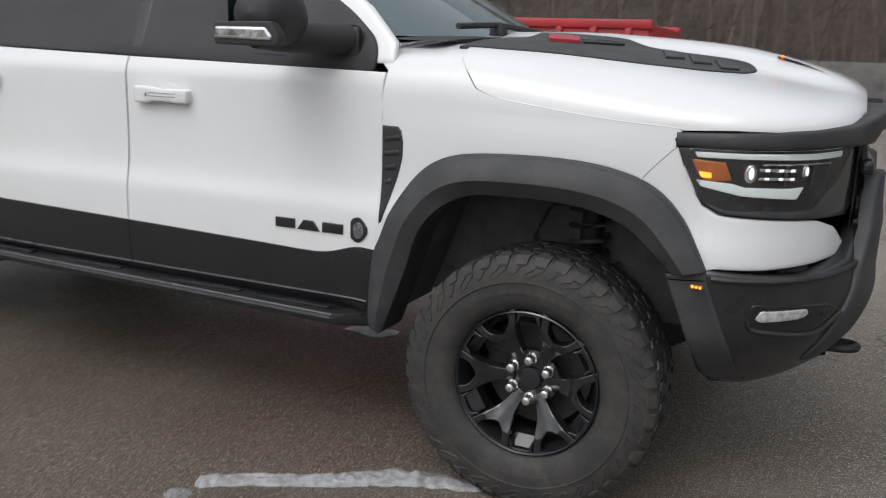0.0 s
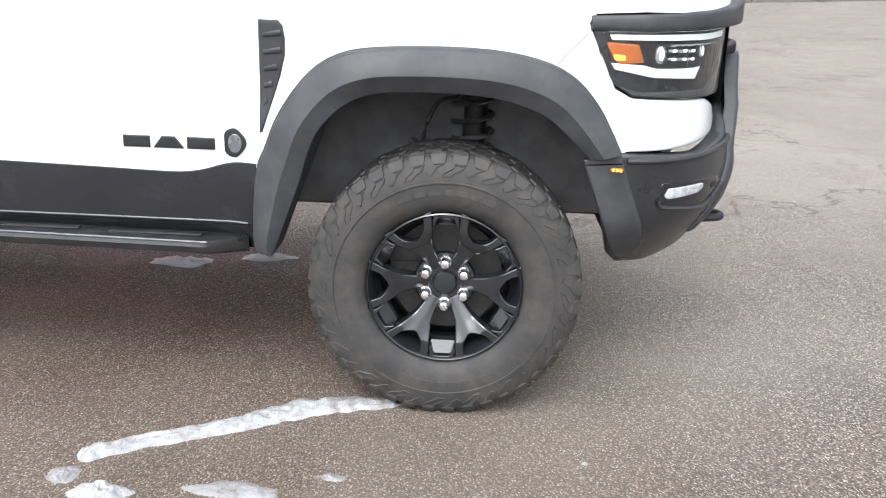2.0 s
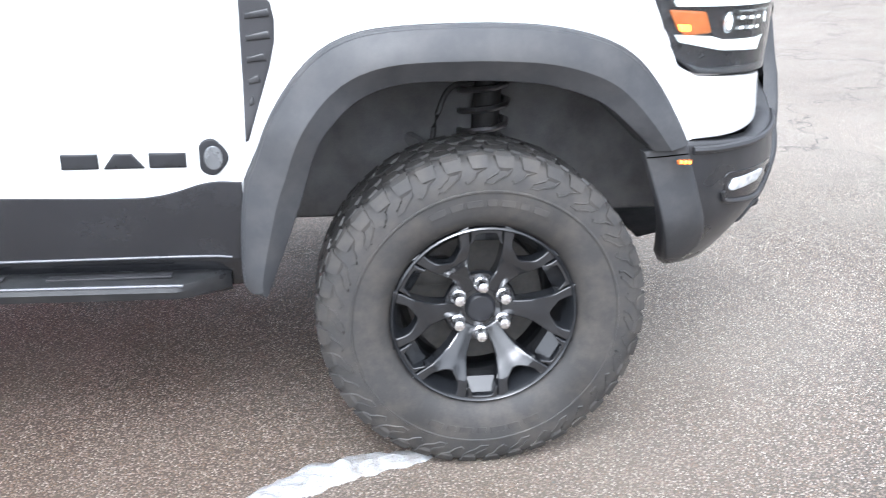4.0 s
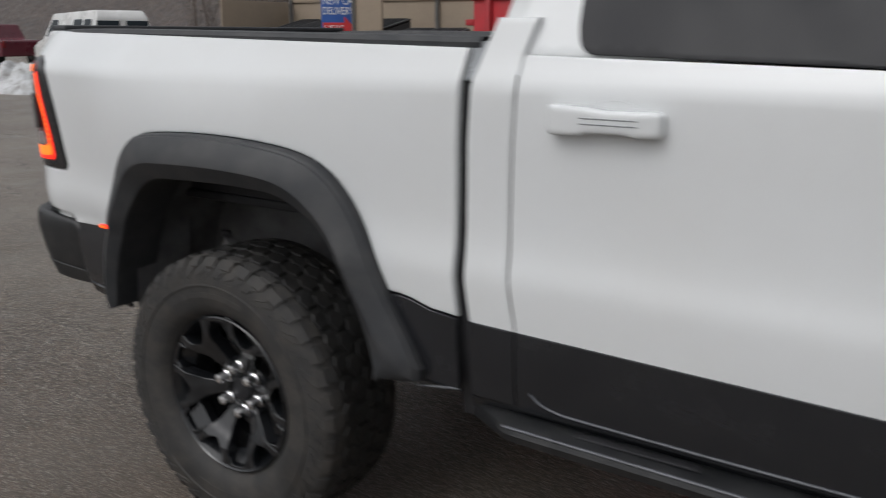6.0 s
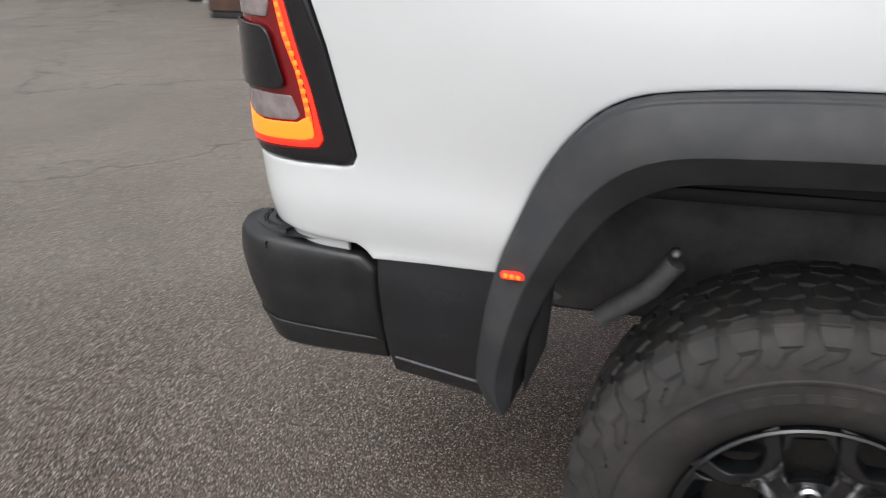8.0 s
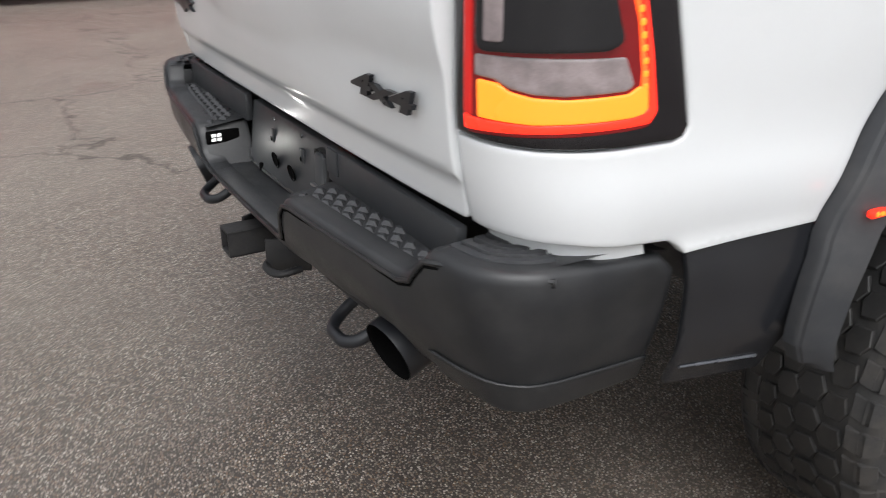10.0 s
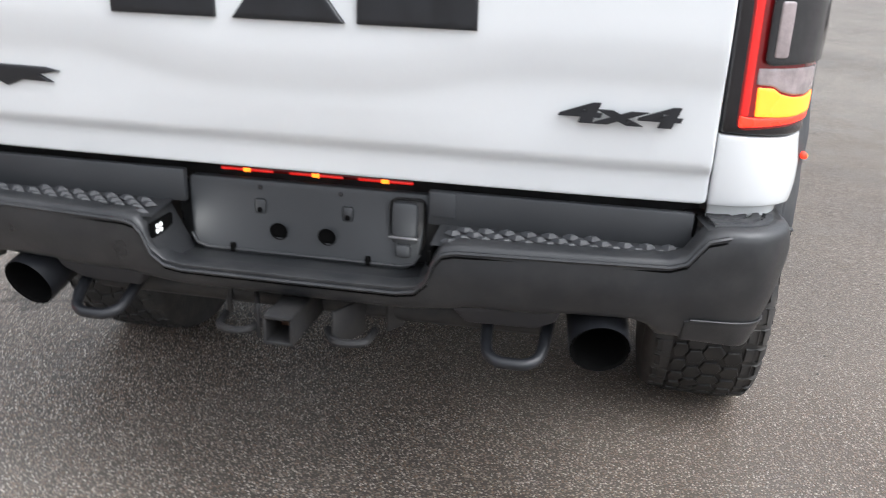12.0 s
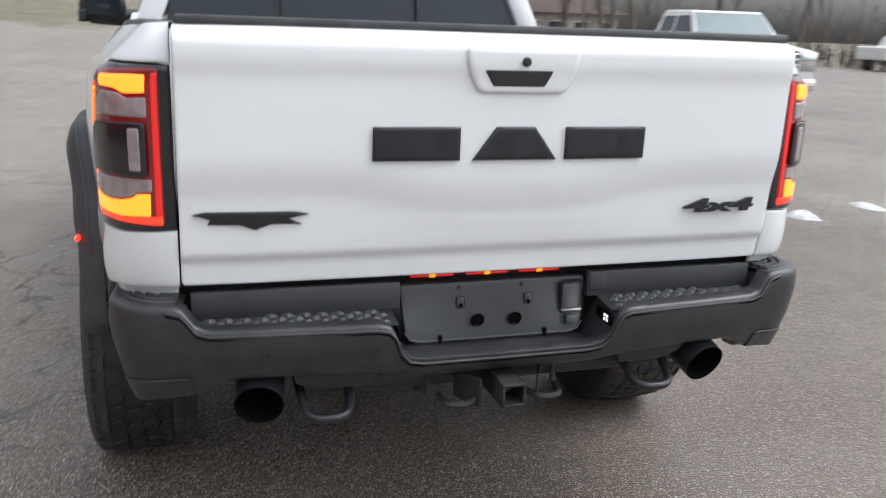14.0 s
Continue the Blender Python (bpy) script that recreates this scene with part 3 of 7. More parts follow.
FLARE_F = [(3.125, 0.50), (3.078, 0.52), (3.080, 0.68), (3.095, 0.79), (3.115, 0.835), (3.165, 0.955), (3.25, 1.07), (3.345, 1.132), (3.47, 1.156), (3.68, 1.164), (3.845, 1.155), (3.975, 1.126), (4.063, 1.078), (4.13, 1.005), (4.172, 0.935), (4.208, 0.866)]
FLARE_F_IN = [(4.112, 0.85), (4.05, 0.908), (3.968, 0.973), (3.85, 1.014), (3.735, 1.028), (3.60, 1.03), (3.465, 1.022), (3.36, 0.978), (3.278, 0.885), (3.232, 0.75), (3.180, 0.61), (3.140, 0.505)]
FLARE_R = [(0.56, 0.598), (0.68, 0.615), (0.660, 0.68), (0.630, 0.735), (0.570, 0.835), (0.512, 0.95), (0.448, 1.057), (0.378, 1.130), (0.284, 1.172), (0.13, 1.194), (-0.07, 1.202), (-0.28, 1.192), (-0.372, 1.168), (-0.436, 1.114), (-0.488, 1.04), (-0.535, 0.94), (-0.570, 0.85), (-0.593, 0.74), (-0.602, 0.63), (-0.555, 0.592)]
FLARE_R_IN = [(-0.534, 0.60), (-0.514, 0.72), (-0.455, 0.865), (-0.365, 0.995), (-0.265, 1.055), (-0.14, 1.066), (0.0, 1.070), (0.11, 1.068), (0.23, 1.056), (0.335, 1.005), (0.405, 0.94), (0.455, 0.85), (0.515, 0.72), (0.55, 0.60)]


def flare(sign, outer, inner, name, parent):
    """A wheel arch flare that stands proud of the body and turns in towards the tyre."""
    a, b = smooth_line(outer, 4), smooth_line(list(reversed(inner)), 4)

    def along(line, t):
        p = np.array(line)
        d = np.r_[0, np.cumsum(np.linalg.norm(np.diff(p, axis=0), axis=1))]
        t *= d[-1]
        return float(np.interp(t, d, p[:, 0])), float(np.interp(t, d, p[:, 1]))

    side = body(sign)
    rows = [(0.0, 0.004), (0.0, -0.018), (0.012, -0.027), (0.034, -0.031), (0.058, -0.033), (0.074, -0.040), (0.30, -0.062), (0.585, -0.0780), (0.615, -0.0790), (0.640, -0.0770), (0.95, -0.052), (0.985, -0.049), (1.0, -0.044), (1.0, -0.01), (0.98, 0.12)]

    def place(u, v):
        k = v * (len(rows) - 1)
        f, out = rows[int(round(k))]
        p, q = along(a, u), along(b, u)
        fade = 0.72 + 0.28 * math.sin(math.pi * min(1, max(0, u)))
        x, z = p[0] + (q[0] - p[0]) * f, p[1] + (q[1] - p[1]) * f
        w = width_at(min(max(x, REAR), FRONT), max(z, 0.77))
        return (x, sign * (w - (out * fade if out < 0 else out)), z)

    ob = part(name, sheet(56, len(rows) - 1, place), flare_plastic, parent, "dark grey textured plastic flare", angle=22)
    return ob


def marker(sign, at, material, lens, parent, label):
    ob = part("marker_lamp", box((0.040, 0.014, 0.013), at, 0.004), lens, parent, label)
    for k in (-1, 0, 1):
        part("diode", box((0.0085, 0.010, 0.0085), (at[0] + 0.011 * k, at[1] + sign * 0.004, at[2] - 0.0008 * k), 0.003), material, ob)
    return ob


def body_side(sign):
    side, top = body(sign), bonnet(sign)
    # front fender and hood
    fender = [(3.088, 0.785)] + [p for p in smooth_line(FLARE_F, 3) if p[1] > 0.86] + [(4.24, 0.875), (4.215, 0.98), (4.175, 1.05), (4.10, 1.20), (4.08, 1.245), (4.10, 1.27), (4.0, 1.32), (3.7, 1.39), (3.50, 1.42), (3.44, 1.46), (3.40, 1.56), (3.36, 1.66), (3.2, 1.66), (3.113, 1.60), (3.104, 1.40), (3.0945, 1.22)]
    part("front_fender", skin(fender, top, 0.012, 0.03, 0.0008, 0.0), white_paint, truck)
    # white corner of the bumper under the headlamp
    corner = rounded([(4.200, 0.868), (4.38, 0.871), (4.563, 0.882), (4.715, 0.897), (4.725, 0.918), (4.640, 0.990), (4.555, 1.018), (4.362, 1.026), (4.226, 1.032), (4.158, 1.066), (4.12, 1.12), (4.16, 1.0)], 0.012)
    part("bumper_corner", skin(corner, side, 0.03, 0.03, 0.006, 0.002), white_paint, truck)
    # doors
    def door(x0, x1, lean):
        top_edge, front_top = (1.4145, 1.398) if lean else (1.437, 1.4150)
        rear_edge = [(x0 + 0.004, top_edge)] if lean else [(0.928, top_edge), (0.9225, 1.338), (0.9165, 1.185), (0.9165, 1.053), (0.9225, 0.918), (0.944, 0.80)]
        outline = rounded([(x0, 0.60), (x1, 0.60), (x1 + lean, front_top)] + rear_edge, 0.008)
        return skin(outline, side, 0.014, 0.018, 0.0015, 0.0)
    front_door = part("front_door", door(1.9632, 3.088, 0.015), white_paint, truck)
    rear_door = part("rear_door", door(0.944, 1.9608, 0.0), white_paint, truck)
    part("cab_corner", skin([(0.818, 0.62), (0.9405, 0.62), (0.9405, 0.80), (0.919, 0.918), (0.913, 1.053), (0.913, 1.185), (0.919, 1.338), (0.924, 1.435), (0.945, 1.52), (0.842, 1.52), (0.822, 1.46), (0.801, 1.38), (0.793, 1.24), (0.792, 1.05), (0.797, 0.90), (0.812, 0.80)], side, 0.03, 0.02, 0.006, 0.0006), white_paint, truck)
    for line in ([(0.9145, 1.43), (0.9205, 1.338), (0.9148, 1.185), (0.9148, 1.053), (0.9205, 0.918), (0.942, 0.80)], [(1.962, 1.41), (1.962, 1.1), (1.962, 0.785)]):
        part("door_seal", tube([side(s, z, 0.0035) for s, z in smooth_line(line, 5)], 0.0022, 6), void_black, rear_door, "black rubber door seal")
    # black lower cladding, with the wave at its front end
    def clad(x0, x1, wave=False):
        low = smooth_line([(x1, 0.788), (x1 - 0.055, 0.791), (x1 - 0.10, 0.785), (x1 - 0.155, 0.768), (x1 - 0.21, 0.757), (x1 - 0.29, 0.754), (x1 - 0.55, 0.761), (x0, 0.774)], 4) if wave else [(x1, 0.774), (x0, 0.796)]
        return skin([(x0, 0.59), (x1, 0.585)] + low, lambda s, z, d=0.0: side(s, z, d - 0.004), 0.012, 0.04, 0.0015, 0.0)
    part("cladding", clad(1.9632, 3.088, True), gloss_black, front_door, "gloss black lower door panel")
    part("cladding", clad(0.944, 1.9608), gloss_black, rear_door, "gloss black lower door panel")
    part("cladding", skin([(0.816, 0.60), (0.9405, 0.60), (0.9405, 0.796), (0.814, 0.799)], lambda s, z, d=0.0: side(s, z, d - 0.004), 0.012, 0.04, 0.002), gloss_black, truck, "gloss black lower cab panel")
    part("sill", skin([(0.80, 0.50), (3.10, 0.485), (3.10, 0.578), (0.80, 0.592)], lambda s, z, d=0.0: side(s, z, d + 0.012 + (0.59 - z) * 0.35), 0.02, 0.06, 0.006), gloss_black, truck, "black rocker sill")
    # grey tubes paint the highlight along the doors' lower edges
    for pts, door in (([(1.966, 0.5985), (2.3, 0.597), (2.7, 0.596), (2.98, 0.595), (3.05, 0.590)], front_door), ([(0.985, 0.645), (1.01, 0.624), (1.05, 0.612), (1.12, 0.607), (1.5, 0.6015), (1.958, 0.5985)], rear_door)):
        part("cladding_edge", tube([(x, sign * (side_width(z) + 0.006), z) for x, z in smooth_line(pts, 4)], 0.0032, 6), edge_grey, door, "painted highlight on the door panel's lower edge")
    # running board
    def board(u, v):
        prof = [(0.90, 0.560), (0.95, 0.558), (1.005, 0.554), (1.026, 0.547), (1.032, 0.530), (1.022, 0.508), (0.99, 0.496), (0.90, 0.486)]
        y, z = prof[int(round(v * 7))]
        x = 0.80 + u * 2.24
        pinch = min(1, u / 0.06, (1 - u) / 0.05)
        return (x, sign * (0.90 + (y - 0.90) * (0.35 + 0.65 * pinch)), z - 0.03 * (u - 0.5))
    step_board = part("running_board", sheet(70, 7, board), bumper_plastic, truck, "black running board", angle=30)
    for x in (1.25, 1.75, 2.35, 2.75):
        part("step_ridge", box((0.30, 0.030, 0.006), (x, sign * 0.985, 0.558 - 0.03 * ((x - 0.86) / 2.18 - 0.5)), 0.002), dark_plastic, step_board)
    for x in (1.1, 2.7):
        part("board_bracket", box((0.05, 0.30, 0.03), (x, sign * 0.80, 0.49), 0.005), frame_black, step_board)
    # highlight of the board's rounded edge, as a lighter grey tube
    part("board_edge", tube([(0.93, sign * 1.029, 0.561), (1.6, sign * 1.029, 0.551), (2.3, sign * 1.029, 0.542), (2.93, sign * 1.029, 0.533)], 0.004, 6), edge_grey, step_board, "painted highlight along the running board's edge")

    # bedside, round the rear corner, with the opening for the tail lamp
    arch = [p for p in smooth_line(list(reversed(FLARE_R)), 3) if p[1] > 0.824]
    rear_low = [(-0.822, 0.838), (-0.836, 0.852), (-0.856, 0.864), (-0.907, 0.868), (-1.03, 0.880), (-1.226, 0.885)]
    lamp_hole = [(-1.226, 1.028), (-1.08, 1.020), (-0.87, 1.018), (-0.852, 1.022), (-0.843, 1.040), (-0.862, 1.12), (-0.890, 1.237), (-0.920, 1.33), (-0.942, 1.380), (-0.985, 1.402), (-1.226, 1.402)]
    bed = [(0.778, 0.803), (0.767, 0.90), (0.765, 1.05), (0.766, 1.22), (0.771, 1.38), (0.776, 1.452), (-1.0, 1.487), (-1.226, 1.49)] + list(reversed(lamp_hole)) + list(reversed(rear_low)) + arch + [(0.600, 0.834), (0.64, 0.828), (0.70, 0.810)]
    bedside = part("bedside", skin(bed, side, 0.02, 0.02, 0.004, 0.001), white_paint, truck)
    part("bed_cladding", skin([(0.64, 0.60), (0.778, 0.60), (0.778, 0.80), (0.70, 0.808), (0.64, 0.826), (0.60, 0.832), (0.56, 0.82)], lambda s, z, d=0.0: side(s, z, d - 0.003), 0.012, 0.03, 0.002), gloss_black, bedside, "gloss black lower bedside panel")
    part("bed_cladding", skin(rounded([(-0.800, 0.585), (-0.59, 0.560), (-0.53, 0.848), (-0.60, 0.852), (-0.815, 0.848)], 0.008), lambda s, z, d=0.0: side(s, z, d + 0.006 + max(0, 0.66 - z) * 0.25), 0.012, 0.03, 0.003), gloss_black, bedside, "gloss black lower panel behind the wheel")
    # the same painted edge highlight on the bedside panels
    part("cladding_edge", tube([(0.655, sign * 1.002, 0.594), (0.72, sign * 0.995, 0.601), (0.778, sign * 0.985, 0.606)], 0.003, 6), edge_grey, bedside, "painted highlight on the panel's lower edge")
    part("cladding_edge", tube([side(-0.62, 0.603, 0.018), side(-0.70, 0.614, 0.016), side(-0.79, 0.626, 0.014)], 0.003, 6), edge_grey, bedside, "painted highlight on the panel's lower edge")
    part("bed_flange", skin([(-0.880, 0.842), (-1.0, 0.848), (-1.222, 0.852), (-1.222, 0.892), (-1.0, 0.888), (-0.885, 0.878)], lambda s, z, d=0.0: side(s, z, d + 0.020), 0.01, 0.03, 0.003), white_paint, bedside, "recessed white flange below the bedside")
    part("gap_seal", skin([(0.760, 0.52), (0.825, 0.52), (0.825, 1.372), (0.760, 1.372)], lambda s, z, d=0.0: side(s, z, d + 0.03), 0.02, 0.05, 0.003), dark_plastic, bedside, "black seal between cab and bed")
    part("seam_bracket", skin(rounded([(0.764, 1.375), (0.812, 1.375), (0.828, 1.466), (0.772, 1.466)], 0.006), lambda s, z, d=0.0: side(s, z, d + 0.016), 0.02, 0.03, 0.003), badge_grey, bedside, "grey bracket at the top of the cab gap")
    def rail(u, v):
        prof = [(-0.006, 1.476), (-0.003, 1.488), (-0.012, 1.500), (-0.04, 1.503), (-0.08, 1.500), (-0.09, 1.48)]
        y, z = prof[int(round(v * 5))]
        x = 0.80 - u * 1.86
        return (x, sign * (width_at(max(x, REAR), 1.478) - 0.05 * max(0, -x - 0.95) / 0.1 + y), z - 0.025 * (1 - u) - 0.012 * u ** 6)
    part("rail_cap", sheet(24, 5, rail), flare_plastic, bedside, "black textured bed rail cap", angle=30)
    part("bed_inner_wall", sheet(12, 4, lambda u, v: (0.80 - u * 1.86, sign * (0.85 - 0.02 * u - 0.05 * v), 1.452 - v * 0.49)), dark_plastic, bedside, "dark spray-lined inner bed wall")
    # tail lamp
    lamp = part("tail_lamp", skin(list(shrink(lamp_hole, 0.003)), lambda s, z, d=0.0: side(s, z, d - 0.004), 0.05, 0.02, 0.006), lamp_smoke, truck, "smoked tail lamp with a lit red light pipe")
    sub = lambda name, outline, material, lift, label="", rad=0.012: part(name, skin(rounded(outline, rad), lambda s, z, d=0.0: side(s + 0.010 * max(0, min(1, (s + 1.17) / 0.1)), z, d - lift), 0.006, 0.012, 0.002), material, lamp, label)
    sub("red_lens", [(-1.196, 1.036), (-1.08, 1.040), (-0.926, 1.046), (-0.912, 1.066), (-0.930, 1.149), (-0.952, 1.235), (-0.980, 1.345), (-1.0, 1.385), (-1.196, 1.392)], lamp_red, 0.0055, "dark red outer lens", 0.018)
    sub("light_pipe", [(-1.192, 1.042), (-1.14, 1.0435), (-1.017, 1.0485), (-0.928, 1.0515), (-0.9165, 1.067), (-0.9326, 1.149), (-0.9534, 1.229), (-0.984, 1.352), (-0.996, 1.352), (-0.968, 1.2526), (-0.948, 1.1735), (-0.935, 1.115), (-0.932, 1.072), (-0.956, 1.064), (-1.09, 1.058), (-1.175, 1.060), (-1.192, 1.064)], glow_red, 0.0075, "lit red light pipe", 0.004)
    sub("inner_pipe", [(-1.192, 1.064), (-1.176, 1.062), (-1.176, 1.380), (-1.192, 1.382)], glow_dim, 0.0078, "lit red inner light pipe", 0.003)
    sub("lit_segment", [(-0.934, 1.074), (-0.937, 1.100), (-0.950, 1.106), (-0.966, 1.0965), (-1.05, 1.0925), (-1.09, 1.0945), (-1.12, 1.101), (-1.135, 1.111), (-1.166, 1.1135), (-1.164, 1.062), (-1.09, 1.0585), (-0.956, 1.0640), (-0.940, 1.067)], glow_orange, 0.0090, "lit orange lower segment", 0.004)
    sub("pipe_glow", [(-0.9355, 1.098), (-0.938, 1.115), (-0.9515, 1.1735), (-0.9700, 1.2526), (-0.991, 1.340), (-1.000, 1.340), (-0.982, 1.2525), (-0.9605, 1.190), (-0.949, 1.126), (-0.9475, 1.098)], glow_ember, 0.0086, "bright core of the light pipe", 0.002)
    for k in range(15):
        t = k / 14
        z = 1.100 + 0.235 * t
        c = float(np.interp(z, [1.10, 1.126, 1.19, 1.2525, 1.335], [-0.9420, -0.9440, -0.9560, -0.9760, -0.9955]))
        sub("pipe_diode", [(c - 0.0045, z), (c + 0.0045, z), (c + 0.0035, z + 0.0095), (c - 0.0055, z + 0.0095)], glow_orange, 0.0092, rad=0.003)
    sub("upper_segment", [(-1.164, 1.338), (-1.115, 1.335), (-1.090, 1.346), (-1.035, 1.349), (-1.025, 1.373), (-1.11, 1.376), (-1.164, 1.377)], glow_orange, 0.0090, "lit orange upper segment", 0.006)
    sub("reverse_lens", [(-1.166, 1.284), (-1.014, 1.284), (-1.006, 1.312), (-1.04, 1.338), (-1.10, 1.336), (-1.12, 1.325), (-1.166, 1.328)], lamp_clear, 0.0085, "clear upper lens", 0.006)
    sub("reverse_lens", [(-1.170, 1.1465), (-0.974, 1.1455), (-0.959, 1.108), (-0.969, 1.1005), (-1.05, 1.0965), (-1.09, 1.0985), (-1.12, 1.105), (-1.14, 1.1155), (-1.170, 1.118)], lamp_clear, 0.0085, "clear lower lens", 0.005)
    bulge = sub("centre_lens", [(-1.164, 1.1515), (-1.0, 1.1555), (-0.981, 1.166), (-1.007, 1.257), (-1.022, 1.270), (-1.164, 1.274)], lamp_dark, 0.016, "black centre lens", 0.016)
    part("lens_slot", skin(rounded([(-1.150, 1.165), (-1.122, 1.165), (-1.122, 1.260), (-1.150, 1.260)], 0.006), lambda s, z, d=0.0: side(s, z, d - 0.0185), 0.004, 0.012, 0.002), lamp_clear, bulge, "pale slot in the black lens")
    # wheel houses
    for cx, fl in ((BASE, FLARE_F_IN), (0.03, FLARE_R_IN)):
        prof = smooth_line(list(reversed(fl)), 3)
        def house(u, v, prof=prof):
            x, z = prof[int(round(u * (len(prof) - 1)))]
            return (x + (x - cx) * 0.05, sign * (0.99 - v * 0.42), z + 0.035)
        part("wheel_house", sheet(len(prof) - 1, 5, house), liner, truck, "black wheel arch liner", angle=60)
    return front_door, rear_door


def panel_flares(sign):
    f = flare(sign, FLARE_F, FLARE_F_IN, "wheel_flare", truck)
    r = flare(sign, FLARE_R, FLARE_R_IN, "wheel_flare", truck)
    marker(sign, (4.190, sign * 1.052, 0.824), glow_amber, amber_lens, f, "lit amber side marker")
    marker(sign, (-0.522, sign * 1.066, 0.880), glow_orange, glow_red, r, "lit red side marker")


# ---- wheels ----
def dish(r):
    return 0.060 * max(0.0, min(1.0, (r - 0.055) / 0.135)) ** 1.2


def make_wheel():
    """The wheel with its outer face towards -y, centre at the origin; y = 0 is the hub face."""
    hub = bmesh.new()
    hub = join(hub, lathe([(0.247, -0.025), (0.2475, -0.055), (0.245, -0.068), (0.241, -0.071), (0.236, -0.066), (0.230, -0.044), (0.218, -0.030), (0.207, 0.05), (0.205, 0.17), (0.24, 0.20)], 72))
    hub = join(hub, lathe([(0.0, 0.004), (0.045, 0.004), (0.095, 0.006), (0.100, 0.014), (0.090, 0.05), (0.06, 0.10), (0.0, 0.11)], 48))
    wheel = new("wheel", finish(hub, "wheel", rim_black, 35))
    wheel["label"] = "gloss black six-spoke alloy wheel on an all-terrain tyre"
    def spoke_bm(angle):
        half = [(0.055, 0.026), (0.072, 0.021), (0.100, 0.0235), (0.128, 0.029), (0.150, 0.039), (0.172, 0.051), (0.200, 0.066), (0.222, 0.077), (0.238, 0.084)]
        inner = [(0.241, 0.052), (0.226, 0.048), (0.210, 0.043), (0.196, 0.035), (0.183, 0.018), (0.176, 0.006), (0.175, 0.0)]
        line = half + inner
        outline = line + [(u, -v) for u, v in reversed(line[:-1])]
        c, s = math.cos(angle), math.sin(angle)
        def place(u, v, depth=0.0):
            r = math.hypot(u, v)
            crown = 0.0045 * max(0.0, 1 - abs(v) / 0.030) + 0.005 * min(1.0, max(0.0, (u - 0.140) / 0.020))
            return (u * c - v * s, -dish(r) - crown + depth, u * s + v * c)
        return skin(outline, place, 0.045, 0.008, 0.0042)
    for k in range(6):
        part("spoke", spoke_bm(radians(60 * k)), rim_black, wheel, angle=20)
    for k in range(6):
        a = radians(30 + 60 * k)
        pad = bmesh.new()
        c, s = math.cos(a), math.sin(a)
        ledge = [(0.194, -0.038, -0.016), (0.194, 0.038, -0.016), (0.226, 0.042, -0.048), (0.226, -0.042, -0.048)]
        top = [pad.verts.new((u * c - v * s, y, u * s + v * c)) for u, v, y in ledge]
        low = [pad.verts.new((u * c - v * s, y + 0.03, u * s + v * c)) for u, v, y in ledge]
        pad.faces.new(top)
        for i in range(4):
            pad.faces.new([top[i], low[i], low[(i + 1) % 4], top[(i + 1) % 4]])
        part("rim_ledge", pad, rim_black, wheel, angle=20)
        bar = [(0.2455, q) for q in np.linspace(-0.165, 0.165, 7)] + [(r, q) for r, q in ((0.237, 0.172), (0.222, 0.178), (0.206, 0.205), (0.203, 0.178), (0.216, 0.140), (0.2255, 0.118))] + [(0.2285, q) for q in np.linspace(0.10, -0.10, 5)] + [(r, -q) for r, q in ((0.2255, 0.118), (0.216, 0.140), (0.203, 0.178), (0.206, 0.205), (0.222, 0.178), (0.237, 0.172))]
        part("spoke_bridge", skin([(r * math.cos(a + q), r * math.sin(a + q)) for r, q in bar], lambda x, z, d=0.0: (x, -dish(math.hypot(x, z)) - 0.0062 + d, z), 0.040, 0.008, 0.0035), rim_black, wheel, angle=20)
    nut = lathe([(0.0, -0.038), (0.008, -0.0375), (0.0135, -0.035), (0.0155, -0.029), (0.0158, -0.008), (0.0205, -0.003), (0.0205, 0.010)], 12)
    nut_mesh = finish(nut, "wheel_nut", chrome, 30)
    for k in range(6):
        a = radians(90 + 60 * k)
        o = new("wheel_nut", nut_mesh)
        o.location = (0.070 * math.cos(a), -0.004, 0.070 * math.sin(a))
        o.parent = wheel
        o["label"] = "chrome wheel nut"
    part("centre_cap", lathe([(0.0, -0.014), (0.018, -0.0135), (0.034, -0.011), (0.040, -0.004), (0.041, 0.004)], 32), badge_black, wheel, "black centre cap")
    part("brake_disc", lathe([(0.06, 0.085), (0.185, 0.085), (0.187, 0.09), (0.187, 0.11), (0.06, 0.11)], 48), dull_iron, wheel, "dull dark brake disc")
    part("dust_shield", lathe([(0.05, 0.128), (0.238, 0.128), (0.239, 0.134), (0.05, 0.134)], 40), frame_black, wheel, "black dust shield behind the disc")
    part("brake_caliper", box((0.13, 0.06, 0.08), (-0.13, 0.085, 0.08), 0.02), dull_iron, wheel, "brake caliper")
    # tyre
    prof = [(0.243, 0.245), (0.262, 0.268), (0.30, 0.278), (0.36, 0.282), (0.400, 0.276), (0.418, 0.262), (0.425, 0.236), (0.427, 0.12), (0.425, 0.004), (0.418, -0.022), (0.400, -0.036), (0.375, -0.044), (0.345, -0.047), (0.312, -0.046), (0.285, -0.040), (0.265, -0.030), (0.252, -0.014), (0.245, -0.004), (0.242, 0.02)]
    prof = [(r, y - 0.050 + (0.012 if y > 0.2 else 0)) for r, y in prof]
    tyre = part("tyre", lathe(prof, 96), rubber, wheel, "muddy black all-terrain tyre", angle=60)
    # sidewall ring and raised marks
    part("sidewall_ring", lathe([(r, y - 0.050) for r, y in ((0.342, -0.0470), (0.344, -0.0500), (0.348, -0.0500), (0.350, -0.0465))], 96), rubber, tyre)
